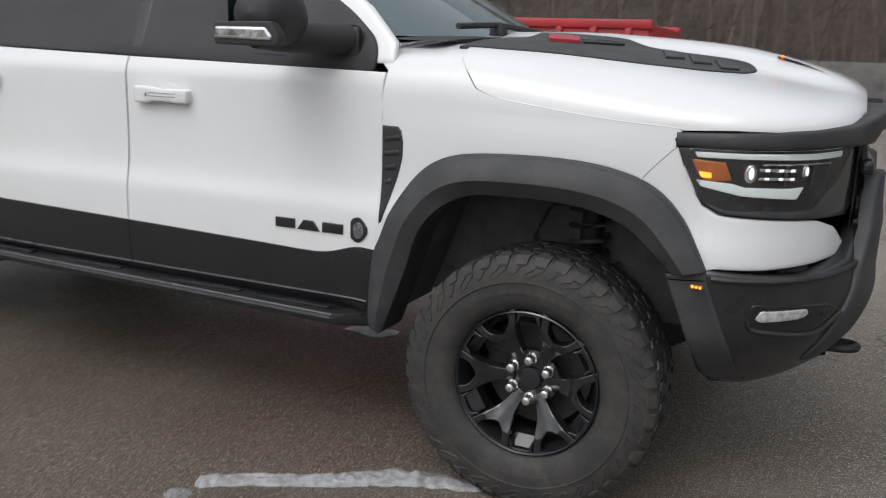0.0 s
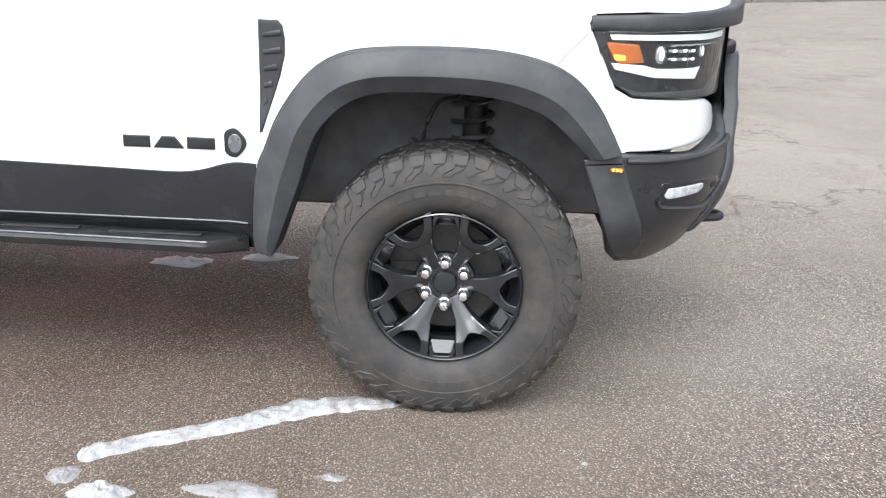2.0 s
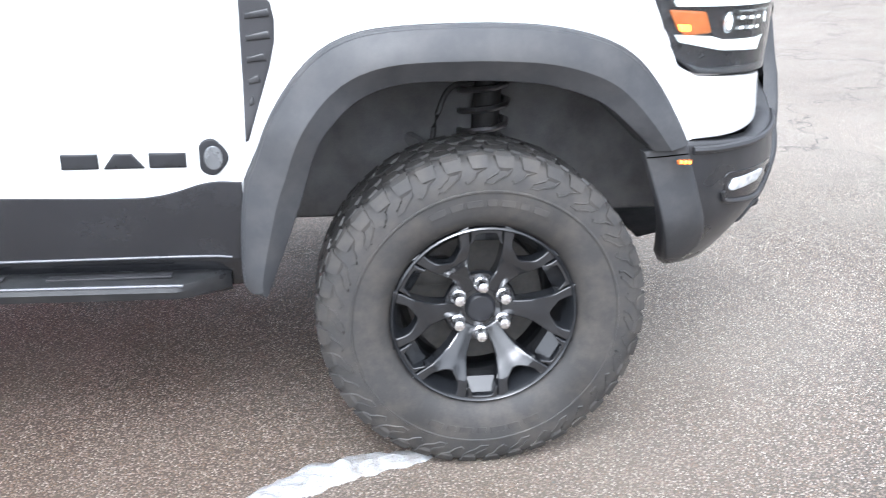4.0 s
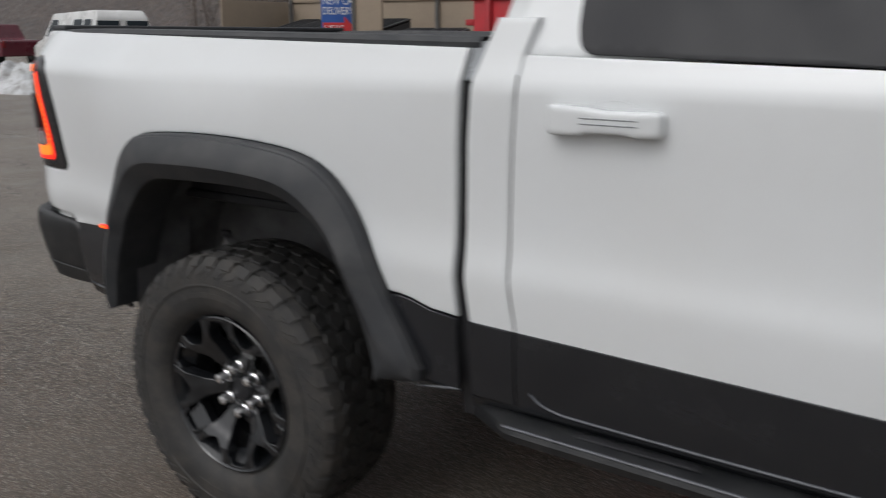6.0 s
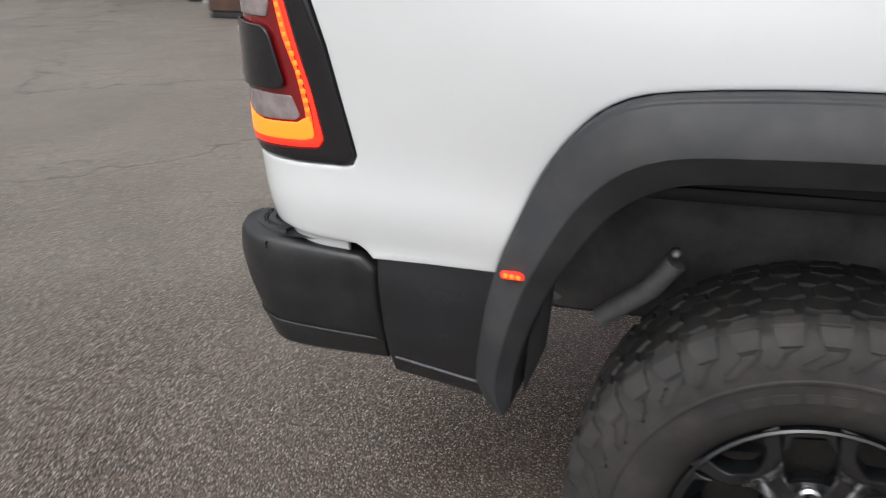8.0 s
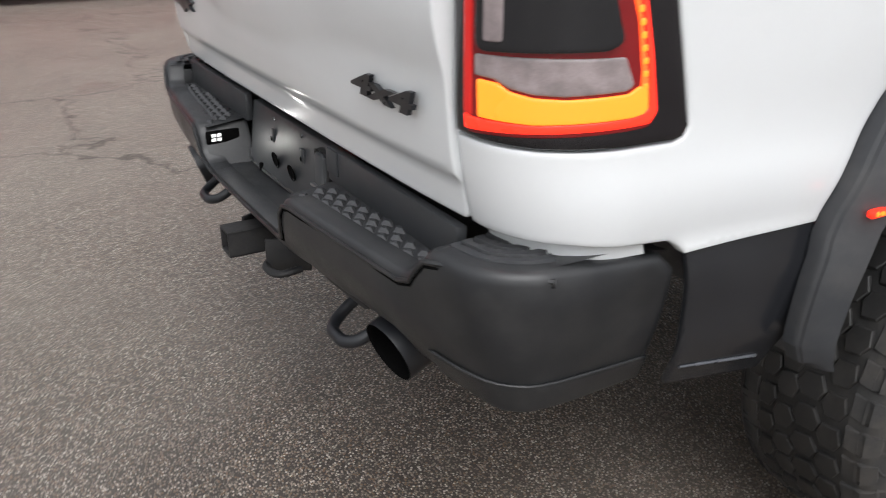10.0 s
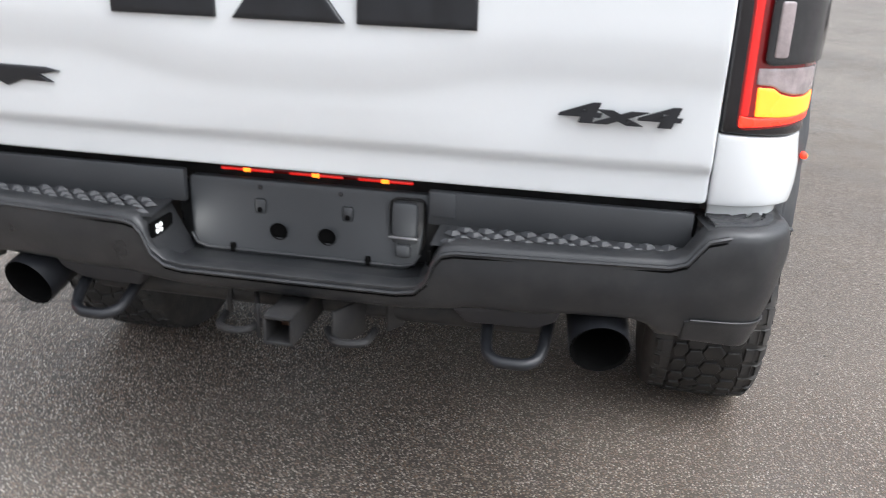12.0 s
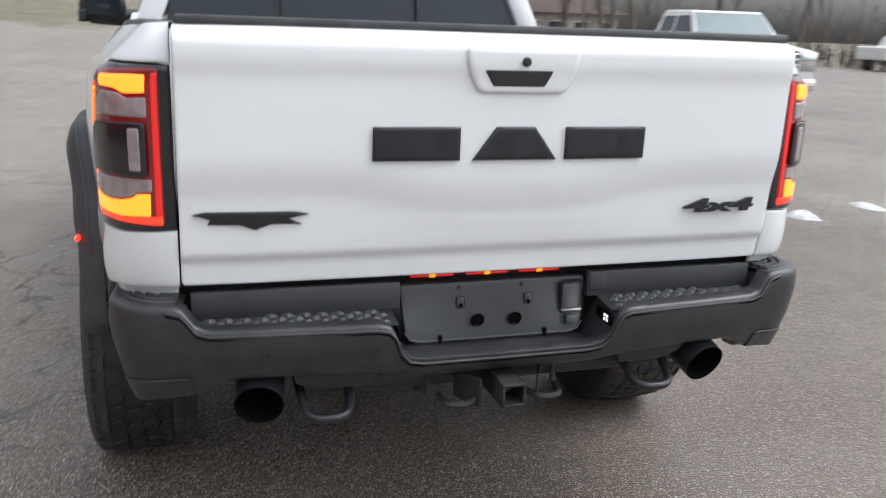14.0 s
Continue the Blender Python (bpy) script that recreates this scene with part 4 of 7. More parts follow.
    for k in range(2):
        for wd, off in ((0.05, -24), (0.028, -16), (0.045, -8.5), (0.03, -1), (0.05, 7), (0.04, 15), (0.055, 24)):
            t = Matrix.Rotation(-radians(180 * k + off), 4, "Y")
            part("sidewall_mark", box((wd * 0.8, 0.002, 0.018), t @ Vector((0, -0.0961, 0.316)), 0.001, None, t, 1), rubber, tyre)
    # tread lugs
    shoulders, centre = {-1: bmesh.new(), 1: bmesh.new()}, bmesh.new()
    pitch = 40
    w = 2 * math.pi * 0.43 / pitch

    def lug(bm, a0, pts, r0, r1):
        """A block with outline pts (shares of the pitch, across) from radius r0 to r1."""
        cx, cy = sum(p[0] for p in pts) / len(pts), sum(p[1] for p in pts) / len(pts)
        ring = []
        for rr, k in ((r0, 1.05), (r1 - 0.0015, 0.97), (r1, 0.88)):
            row = []
            for p in pts:
                u, v = cx + (p[0] - cx) * k, cy + (p[1] - cy) * k
                drop = 0.012 * max(0, (abs(v - 0.118) - 0.07) / 0.07) ** 2
                a = a0 + u * w / 0.43
                row.append(bm.verts.new(((rr - drop) * math.cos(a), v, (rr - drop) * math.sin(a))))
            ring.append(row)
        n = len(pts)
        for low, high in zip(ring, ring[1:]):
            for i in range(n):
                bm.faces.new([low[i], low[(i + 1) % n], high[(i + 1) % n], high[i]])
        bm.faces.new(ring[-1])

    def ridge(bm, pts, outer):
        """A raised line on the sidewall: pts of (radius, angle), following its bulge."""
        flank = spline([(0.34, 0.047), (0.375, 0.0445), (0.400, 0.037), (0.418, 0.024)])
        mid = 0.119
        tube([(r * math.cos(q), mid + outer * (mid + flank(r) - 0.001), r * math.sin(q)) for r, q in pts], 0.0030, 5, bm)

    for k in range(pitch):
        a = 2 * math.pi * k / pitch
        shift = 0.08 * ((k * 7) % 3 - 1)
        lug(centre, a, [(0.02, 0.086), (0.44, 0.070), (0.80, 0.082), (0.86, 0.118), (0.52, 0.134), (0.10, 0.122)], 0.424, 0.4355)
        lug(centre, a, [(0.44 + shift, 0.138), (0.82 + shift, 0.124), (1.22 + shift, 0.136), (1.28 + shift, 0.166), (0.90 + shift, 0.178), (0.50 + shift, 0.168)], 0.424, 0.4355)
        lug(centre, a, [(0.30, 0.030), (0.74, 0.022), (1.06, 0.034), (1.12, 0.064), (0.70, 0.076), (0.34, 0.066)], 0.424, 0.4355)
        lug(centre, a, [(0.05, 0.178), (0.44, 0.172), (0.80, 0.184), (0.82, 0.208), (0.40, 0.216), (0.08, 0.208)], 0.424, 0.4355)
        long = k % 2
        for y0, y1, s in ((0.020, -0.022, -1), (0.218, 0.260, 1)):
            lug(shoulders[s], a, [(0.05, y0), (0.74, y0), (0.82, (y0 + y1) / 2), (0.76, y1), (0.10, y1)], 0.408, 0.4350 if long else 0.4325)
            # low side biters that run a short way down the shoulder
            rows = []
            base = -0.030 if s < 0 else 0.268
            for rr, yy, k0, k1 in ((0.428, base - 0.010 * s, 0.08, 0.78), (0.416, base + 0.002 * s, 0.10, 0.76), (0.404, base + 0.0085 * s, 0.14, 0.70), (0.394 if long else 0.399, base + 0.0075 * s, 0.30, 0.60)):
                rows.append([shoulders[s].verts.new((rr * math.cos(a + q * w / 0.43), y, rr * math.sin(a + q * w / 0.43))) for q, y in ((k0, yy), (k1, yy), (k1 + 0.03, yy - s * 0.014), (k0 - 0.03, yy - s * 0.014))])
            for p, q in zip(rows, rows[1:]):
                for i in range(4):
                    shoulders[s].faces.new([p[i], p[(i + 1) % 4], q[(i + 1) % 4], q[i]])
            shoulders[s].faces.new(rows[-1])
        # raised angular loops and hooks on the upper sidewall
        if long:
            t = 2 * w / 0.43
            for outer in (-1, 1):
                loop = [(0.402, 0.06), (0.386, 0.14), (0.372, 0.36), (0.364, 0.44), (0.364, 0.62), (0.377, 0.56), (0.391, 0.36), (0.404, 0.30)]
                ridge(shoulders[outer], [(r, a + q * t * -outer) for r, q in loop + loop[:1]], outer)
                hook = [(0.403, 0.58), (0.392, 0.76), (0.378, 0.84), (0.368, 0.98), (0.376, 1.04)]
                ridge(shoulders[outer], [(r, a + q * t * -outer) for r, q in hook], outer)
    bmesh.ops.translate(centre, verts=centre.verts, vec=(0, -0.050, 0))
    # blocks darker than the shoulders: wet, less mud, and painted shade
    part("tread", centre, wet_shaded_rubber, tyre, "wet black tread blocks with shade in their colour", angle=25)
    for lugs in shoulders.values():
        bmesh.ops.translate(lugs, verts=lugs.verts, vec=(0, -0.050, 0))
        part("shoulder_tread", lugs, rubber, tyre, "muddy shoulder blocks with raised chevrons", angle=25)
    part("tread_base", lathe([(0.4262, -0.030), (0.4285, -0.020), (0.4292, 0.070), (0.4285, 0.158), (0.4262, 0.168)], 96), wet_shaded_rubber, tyre)
    return wheel


def set_wheels():
    first = make_wheel()
    right_front = pose(BASE, -1.0, 0.427, 0, 0, 0)
    first.matrix_basis = right_front
    first.parent = truck
    for x, y, turn, spin in ((0.0, -1.0, 0, -7.5), (BASE, 1.0, 180, 11), (0.0, 1.0, 180, 27)):
        copy_thing(first, pose(x, y, 0.427, 0, spin, turn))


# ---- hood, cab and glass ----
def hood():
    bm = None
    for sign in (-1, 1):
        top = bonnet(sign)
        edge = [(4.10, 1.2712), (4.0, 1.3212), (3.7, 1.3912), (3.50, 1.4215), (3.443, 1.462), (3.404, 1.562), (3.364, 1.66), (3.34, 1.80), (3.32, 2.0), (3.30, 2.279), (4.625, 2.279), (4.625, 1.70), (4.620, 1.45), (4.600, 1.33), (4.56, 1.298), (4.48, 1.285), (4.38, 1.282), (4.28, 1.281)]
        bm = join(bm, skin(edge, top, 0.014, 0.035, 0.0008, 0.0))
    ob = part("hood", bm, white_paint, truck, "white hood with a raised centre")
    for sign in (-1, 1):
        top = bonnet(sign)
        line = [top(x, v, 0.0012) for x, v in smooth_line([(4.09, 1.276), (4.0, 1.3206), (3.85, 1.358), (3.7, 1.3906), (3.58, 1.4085), (3.52, 1.4178)], 4)]
        part("hood_seal", tube(line, 0.0021, 6), white_paint, ob, "white seal in the hood's shut line")
    def over(sign, lift):
        """Points of the hood by their distance from its middle line."""
        top = bonnet(sign)

        def place(x, y, d=0.0):
            low, high = 1.281, 2.279
            for _ in range(18):
                mid = (low + high) / 2
                low, high = (mid, high) if abs(top(x, mid)[1]) > y else (low, mid)
            return top(x, low, d - lift)
        return place

    for sign in (-1, 1):
        strip = smooth_line([(3.31, 0.84), (3.45, 0.835), (3.57, 0.815), (3.78, 0.775), (3.944, 0.735), (4.096, 0.670), (4.20, 0.575), (4.235, 0.50), (4.246, 0.455)], 4) + smooth_line([(4.232, 0.425), (4.20, 0.408), (4.12, 0.410), (3.98, 0.425), (3.874, 0.420), (3.81, 0.390), (3.76, 0.372), (3.60, 0.365), (3.44, 0.36)], 4) + [(3.38, 0.60)]
        vent = part("hood_vent", skin(strip, over(sign, 0.004), 0.016, 0.02, 0.004), hood_grey, ob, "dark grey hood vent strip")
        for x in (3.92, 4.01, 4.10):
            part("vent_fin", skin(rounded([(x, 0.452), (x + 0.07, 0.448), (x + 0.095, 0.545), (x + 0.04, 0.60)], 0.006), over(sign, 0.010), 0.008, 0.02, 0.003), flare_plastic, vent)
        part("badge", skin(rounded([(3.49, 0.425), (3.614, 0.437), (3.655, 0.570), (3.550, 0.600)], 0.008), over(sign, 0.014), 0.010, 0.02, 0.002), badge_red, vent, "red badge on the hood vent")
        part("badge_plate", skin(rounded([(3.622, 0.432), (3.772, 0.405), (3.785, 0.455), (3.660, 0.550)], 0.006), over(sign, 0.010), 0.006, 0.02, 0.002), badge_black, vent, "dark badge strip on the hood vent")
    letters = words("SUPERCHARGED", 0.030, 0.0012, 0.15)
    a, b, c = (Vector(over(-1, 0.013)(*p)) for p in ((3.648, 0.520), (3.785, 0.440), (3.635, 0.440)))
    run, up = (b - a).normalized(), (c - a).normalized()
    out = run.cross(up).normalized()
    m = Matrix((run, -out, up)).transposed().to_4x4()
    letters.transform(Matrix.Translation(a) @ m @ Matrix.Diagonal((0.62, 1, 1.0, 1)))
    part("lettering", letters, badge_grey, ob, "small grey raised letters")
    # scoop at the nose with its amber lamps
    part("hood_scoop", sheet(16, 6, lambda u, v: (4.30 + v * 0.30, (u - 0.5) * (0.70 - 0.06 * v), hood_top(4.30 + v * 0.30) + 0.011 - 0.019 * v * v)), hood_grey, ob, "dark grey hood scoop", angle=60)
    for y in (-0.34, -0.31, -0.28, 0.28, 0.31, 0.34):
        part("scoop_lamp", box((0.010, 0.013, 0.008), (4.318, y, hood_top(4.31) + 0.011), 0.003), glow_orange, ob, "lit amber scoop lamp")


def glasshouse(sign):
    lean = 0.40
    def place(x, z, depth=0.0):
        w = 0.945 - lean * max(0, z - 1.43) - 0.10 * max(0, z - 1.78) ** 1.0
        return (x, sign * (w - depth), z)
    shell = [(0.862, 1.43), (3.12, 1.425), (3.11, 1.50), (2.98, 1.62), (2.52, 1.90), (2.3, 1.945), (1.2, 1.955), (0.98, 1.93), (0.92, 1.86)]
    cab = part("cab_side", skin(shell, place, 0.02, 0.06, 0.01), white_paint, truck, "white cab side frame")
    trim = rounded([(1.055, 1.440), (3.055, 1.388), (3.045, 1.50), (2.92, 1.60), (2.46, 1.865), (2.25, 1.895), (1.25, 1.905), (1.07, 1.86), (1.035, 1.53)], 0.06, 6)
    part("window_trim", skin(trim, lambda x, z, d=0.0: place(x, z, d - 0.012), 0.014, 0.05, 0.005), dark_plastic, cab, "black window surround")
    for outline, label in (([(1.095, 1.478), (1.955, 1.455), (1.955, 1.872), (1.30, 1.876), (1.12, 1.84), (1.075, 1.56)], "dark tinted rear door glass"),
                           ([(2.015, 1.453), (2.90, 1.432), (2.90, 1.59), (2.43, 1.84), (2.25, 1.868), (2.015, 1.872)], "dark tinted front door glass"),
                           ([(2.925, 1.432), (3.03, 1.428), (3.02, 1.475), (2.925, 1.575)], "dark quarter glass")):
        part("window_pane", skin(rounded(outline, 0.035, 5), lambda x, z, d=0.0: place(x, z, d - 0.009), 0.004, 0.06, 0.002), tint_glass if "quarter" not in label else dark_plastic, cab, label)
    part("b_pillar_trim", skin([(1.958, 1.45), (2.012, 1.45), (2.012, 1.875), (1.958, 1.875)], lambda x, z, d=0.0: place(x, z, d - 0.013), 0.01, 0.06, 0.003), gloss_black, cab, "gloss black centre pillar")
    return cab


def cab_top():
    for sign in (-1, 1):
        part("cowl_side", skin([(3.10, 1.56), (3.40, 1.56), (3.37, 1.72), (3.32, 1.86), (3.08, 1.95), (2.98, 1.82), (3.04, 1.66)], lambda x, v, d=0.0, top=bonnet(sign): top(x, v, d + 0.006), 0.012, 0.04, 0.004), white_paint, truck, "white panel beside the windscreen base")
    part("roof", sheet(20, 16, lambda u, v: (0.95 + u * 1.62, (v - 0.5) * 1.42, 1.955 + 0.045 * math.sin(math.pi * v) ** 0.6 - 0.05 * (2 * u - 1) ** 4)), white_paint, truck, "white cab roof")
    part("windscreen", sheet(16, 16, lambda u, v: (3.30 - 0.78 * u - 0.30 * (2 * v - 1) ** 2 * (1 - 0.4 * u), (v - 0.5) * (1.64 - 0.28 * u), 1.535 + 0.40 * u - 0.012 * (2 * v - 1) ** 2)), wind_glass, truck, "curved windscreen reflecting bare branches")
    part("cowl", sheet(6, 20, lambda u, v: (3.46 - 0.20 * u - 0.22 * (2 * v - 1) ** 2, (v - 0.5) * 1.72, 1.537 + 0.004 * u - 0.03 * (2 * v - 1) ** 4)), dark_plastic, truck, "black cowl panel", angle=60)
    for k, (x0, y0, x1, y1) in enumerate(((3.25, -0.72, 3.34, -0.05), (3.33, 0.0, 3.26, 0.62))):
        arm = part("wiper", tube([(x0, y0, 1.565), ((x0 + x1) / 2 - 0.02, (y0 + y1) / 2, 1.585), (x1, y1, 1.570)], 0.011, 8), dark_plastic, truck, "black wiper arm")
        o = part("wiper_pivot", lathe([(0.0, 0.05), (0.025, 0.045), (0.034, 0.02), (0.036, 0.0)], 16, "z"), dark_plastic, arm)
        o.location = ((x0 + x1) / 2 - 0.02, (y0 + y1) / 2, 1.545)
    back = part("rear_wall", box((0.03, 1.66, 0.54), (0.880, 0, 1.22), 0.01), white_paint, truck, "white cab back wall")
    part("rear_window", sheet(2, 14, lambda u, v: (0.872 + 0.075 * u - 0.02 * math.sin(math.pi * v), (v - 0.5) * (1.60 - 0.14 * u), 1.47 + 0.41 * u)), tint_glass, back, "dark tinted rear window")
    for y in (-0.31, 0.31):
        part("window_divider", box((0.012, 0.012, 0.40), (0.885, y, 1.69), 0.003, None, Matrix.Rotation(radians(11), 4, "Y")), dark_plastic, back, "black window divider")
    for y in (-0.80, 0.80):
        part("rear_pillar", box((0.06, 0.10, 0.50), (0.915, y * 0.985, 1.70), 0.02, None, Matrix.Rotation(radians(22 if y > 0 else -22), 4, "X") @ Matrix.Rotation(radians(11), 4, "Y")), white_paint, back)
    part("header_panel", box((0.05, 1.40, 0.08), (0.955, 0, 1.915), 0.02), white_paint, back)


def handle(sign, x, parent, height, lock):
    side = body(sign)
    outline = [(-0.129, -0.020), (-0.124, -0.029), (-0.112, -0.032), (-0.050, -0.031), (-0.036, -0.025), (0.054, -0.024), (0.068, -0.028), (0.112, -0.028), (0.125, -0.024), (0.129, -0.012), (0.129, 0.016), (0.122, 0.024), (0.105, 0.027), (0.060, 0.0255), (0.0, 0.0255), (-0.040, 0.030), (-0.118, 0.032), (-0.127, 0.024)]
    def grip(s, z, d=0.0):
        u = (s - x) / 0.129
        return side(s, z, d - 0.040 + 0.010 * u * u + 0.004 * max(0.0, 1 - abs(u) * 2.2))
    ob = part("door_handle", skin([(x + a, height + b) for a, b in smooth_line(outline + outline[:1], 3)[:-1]], grip, 0.036, 0.012, 0.007), white_paint, parent, "white pull handle")
    pocket = [(x + 0.018 + 0.066 * math.cos(2 * math.pi * k / 24), height + 0.006 + 0.040 * math.sin(2 * math.pi * k / 24)) for k in range(24)]
    part("handle_pocket", skin(pocket, lambda s, z, d=0.0: side(s, z, d - 0.002 + 0.014 * max(0, 1 - ((s - x - 0.018) / 0.066) ** 2 - ((z - height - 0.006) / 0.040) ** 2)), 0.003, 0.010, 0.001), white_paint, ob, "dished pocket behind the handle")
    for dz in (0.006, -0.006):
        part("handle_line", skin([(x - 0.045, height + dz), (x + 0.080, height + dz), (x + 0.080, height + dz + 0.0025), (x - 0.045, height + dz + 0.0025)], lambda s, z, d=0.0: grip(s, z, d - 0.0008), 0.002, 0.01, 0.0004), badge_grey, ob)
    if lock:
        o = part("lock_button", lathe([(0.0, 0.002), (0.006, 0.0), (0.0065, -0.003)], 12, "y"), dark_plastic, ob)
        o.location = Vector(grip(x - 0.055, height, -0.001))
    return ob


def mirror(sign):
    def place(u, v):
        a = 2 * math.pi * v
        r = math.sin(math.pi * min(0.9999999, max(1e-7, u))) ** 0.32
        tall = 0.116 + 0.012 * math.cos(math.pi * u)
        dz = math.sin(a)
        if dz < -0.45:
            dz = -0.45 - (abs(dz) - 0.45) * 0.8
        return (2.768 + 0.108 * math.cos(a) * r + 0.02 * u, sign * (1.03 + 0.28 * u), 1.557 + 0.010 * u + tall * dz * r)
    ob = part("mirror", sheet(18, 20, place), dark_plastic, truck, "black door mirror with a chrome-lidded lamp", angle=60)
    part("mirror_arm", tube([(2.930, sign * 0.930, 1.503), (2.89, sign * 0.985, 1.502), (2.84, sign * 1.07, 1.500), (2.79, sign * 1.16, 1.502), (2.765, sign * 1.24, 1.508)], 0.054, 14, None, 0.050), dark_plastic, ob)
    part("mirror_foot", box((0.12, 0.03, 0.11), (2.925, sign * 0.940, 1.497), 0.02), dark_plastic, ob)
    part("mirror_lamp", skin(rounded([(2.652, 1.489), (2.868, 1.484), (2.874, 1.496), (2.852, 1.526), (2.655, 1.526)], 0.01), lambda x, z, d=0.0: (x, sign * (1.318 - d - 0.9 * (x - 2.76) ** 2), z), 0.03, 0.02, 0.004), lamp_chrome, ob, "bright turn lamp in the mirror shell")
    part("lamp_frame", skin(rounded([(2.645, 1.470), (2.885, 1.466), (2.896, 1.496), (2.866, 1.545), (2.645, 1.540)], 0.012), lambda x, z, d=0.0: (x, sign * (1.312 - d - 0.9 * (x - 2.76) ** 2), z), 0.04, 0.02, 0.004), dark_plastic, ob)
    part("mirror_glass", sheet(6, 6, lambda u, v: (2.672, sign * (1.06 + 0.20 * u), 1.510 + 0.12 * v)), tint_glass, ob, "mirror glass")


def fender_vent(sign):
    side = body(sign)
    outline = [(3.103, 0.885), (3.112, 0.89), (3.168, 1.06), (3.183, 1.12), (3.185, 1.17), (3.178, 1.208), (3.165, 1.222), (3.105, 1.222)]
    ob = part("fender_vent", skin(outline, lambda s, z, d=0.0: side(s, z, d - 0.005), 0.02, 0.02, 0.004), dark_plastic, truck, "black fender vent with fins")
    for z, x1 in ((1.175, 3.176), (1.125, 3.174), (1.075, 3.162), (1.025, 3.146), (0.975, 3.13)):
        part("vent_fin", skin([(3.118, z - 0.004), (x1, z + 0.002), (x1 - 0.004, z + 0.020), (3.118, z + 0.010)], lambda s, z, d=0.0: side(s, z, d - 0.009), 0.012, 0.02, 0.003), satin_black, ob)


def side_badges(sign, door):
    side = body(sign)
    lift = lambda s, z, d=0.0: side(s, z, d - 0.006)
    flip = (lambda x: x) if sign < 0 else (lambda x: 2 * 2.815 - x)
    for outline in ([(2.676, 0.828), (2.760, 0.828), (2.760, 0.864), (2.676, 0.864)],
                    [(2.770, 0.828), (2.797, 0.864), (2.838, 0.864), (2.866, 0.828)],
                    [(2.876, 0.828), (2.876, 0.864), (2.962, 0.864), (2.962, 0.828)]):
        part("badge_block", extruded([(flip(x), z) for x, z in outline], lift, 0.008, 0.002, 0.03), badge_black, door, "plain black badge block")
    oval = [(flip(3.022 + 0.034 * math.cos(a) * (1 + 0.15 * math.cos(3 * a))), 0.852 + 0.045 * math.sin(a)) for a in [2 * math.pi * k / 28 for k in range(28)]]
    part("badge_round", extruded(oval, lift, 0.006, 0.002, 0.03), badge_black, door, "small black round badge")
    oval_in = [(flip(3.026 + 0.022 * math.cos(a)), 0.850 + 0.030 * math.sin(a)) for a in [2 * math.pi * k / 24 for k in range(24)]]
    part("badge_inlay", extruded(oval_in, lambda s, z, d=0.0: side(s, z, d - 0.0085), 0.004, 0.001, 0.03), badge_grey, door)


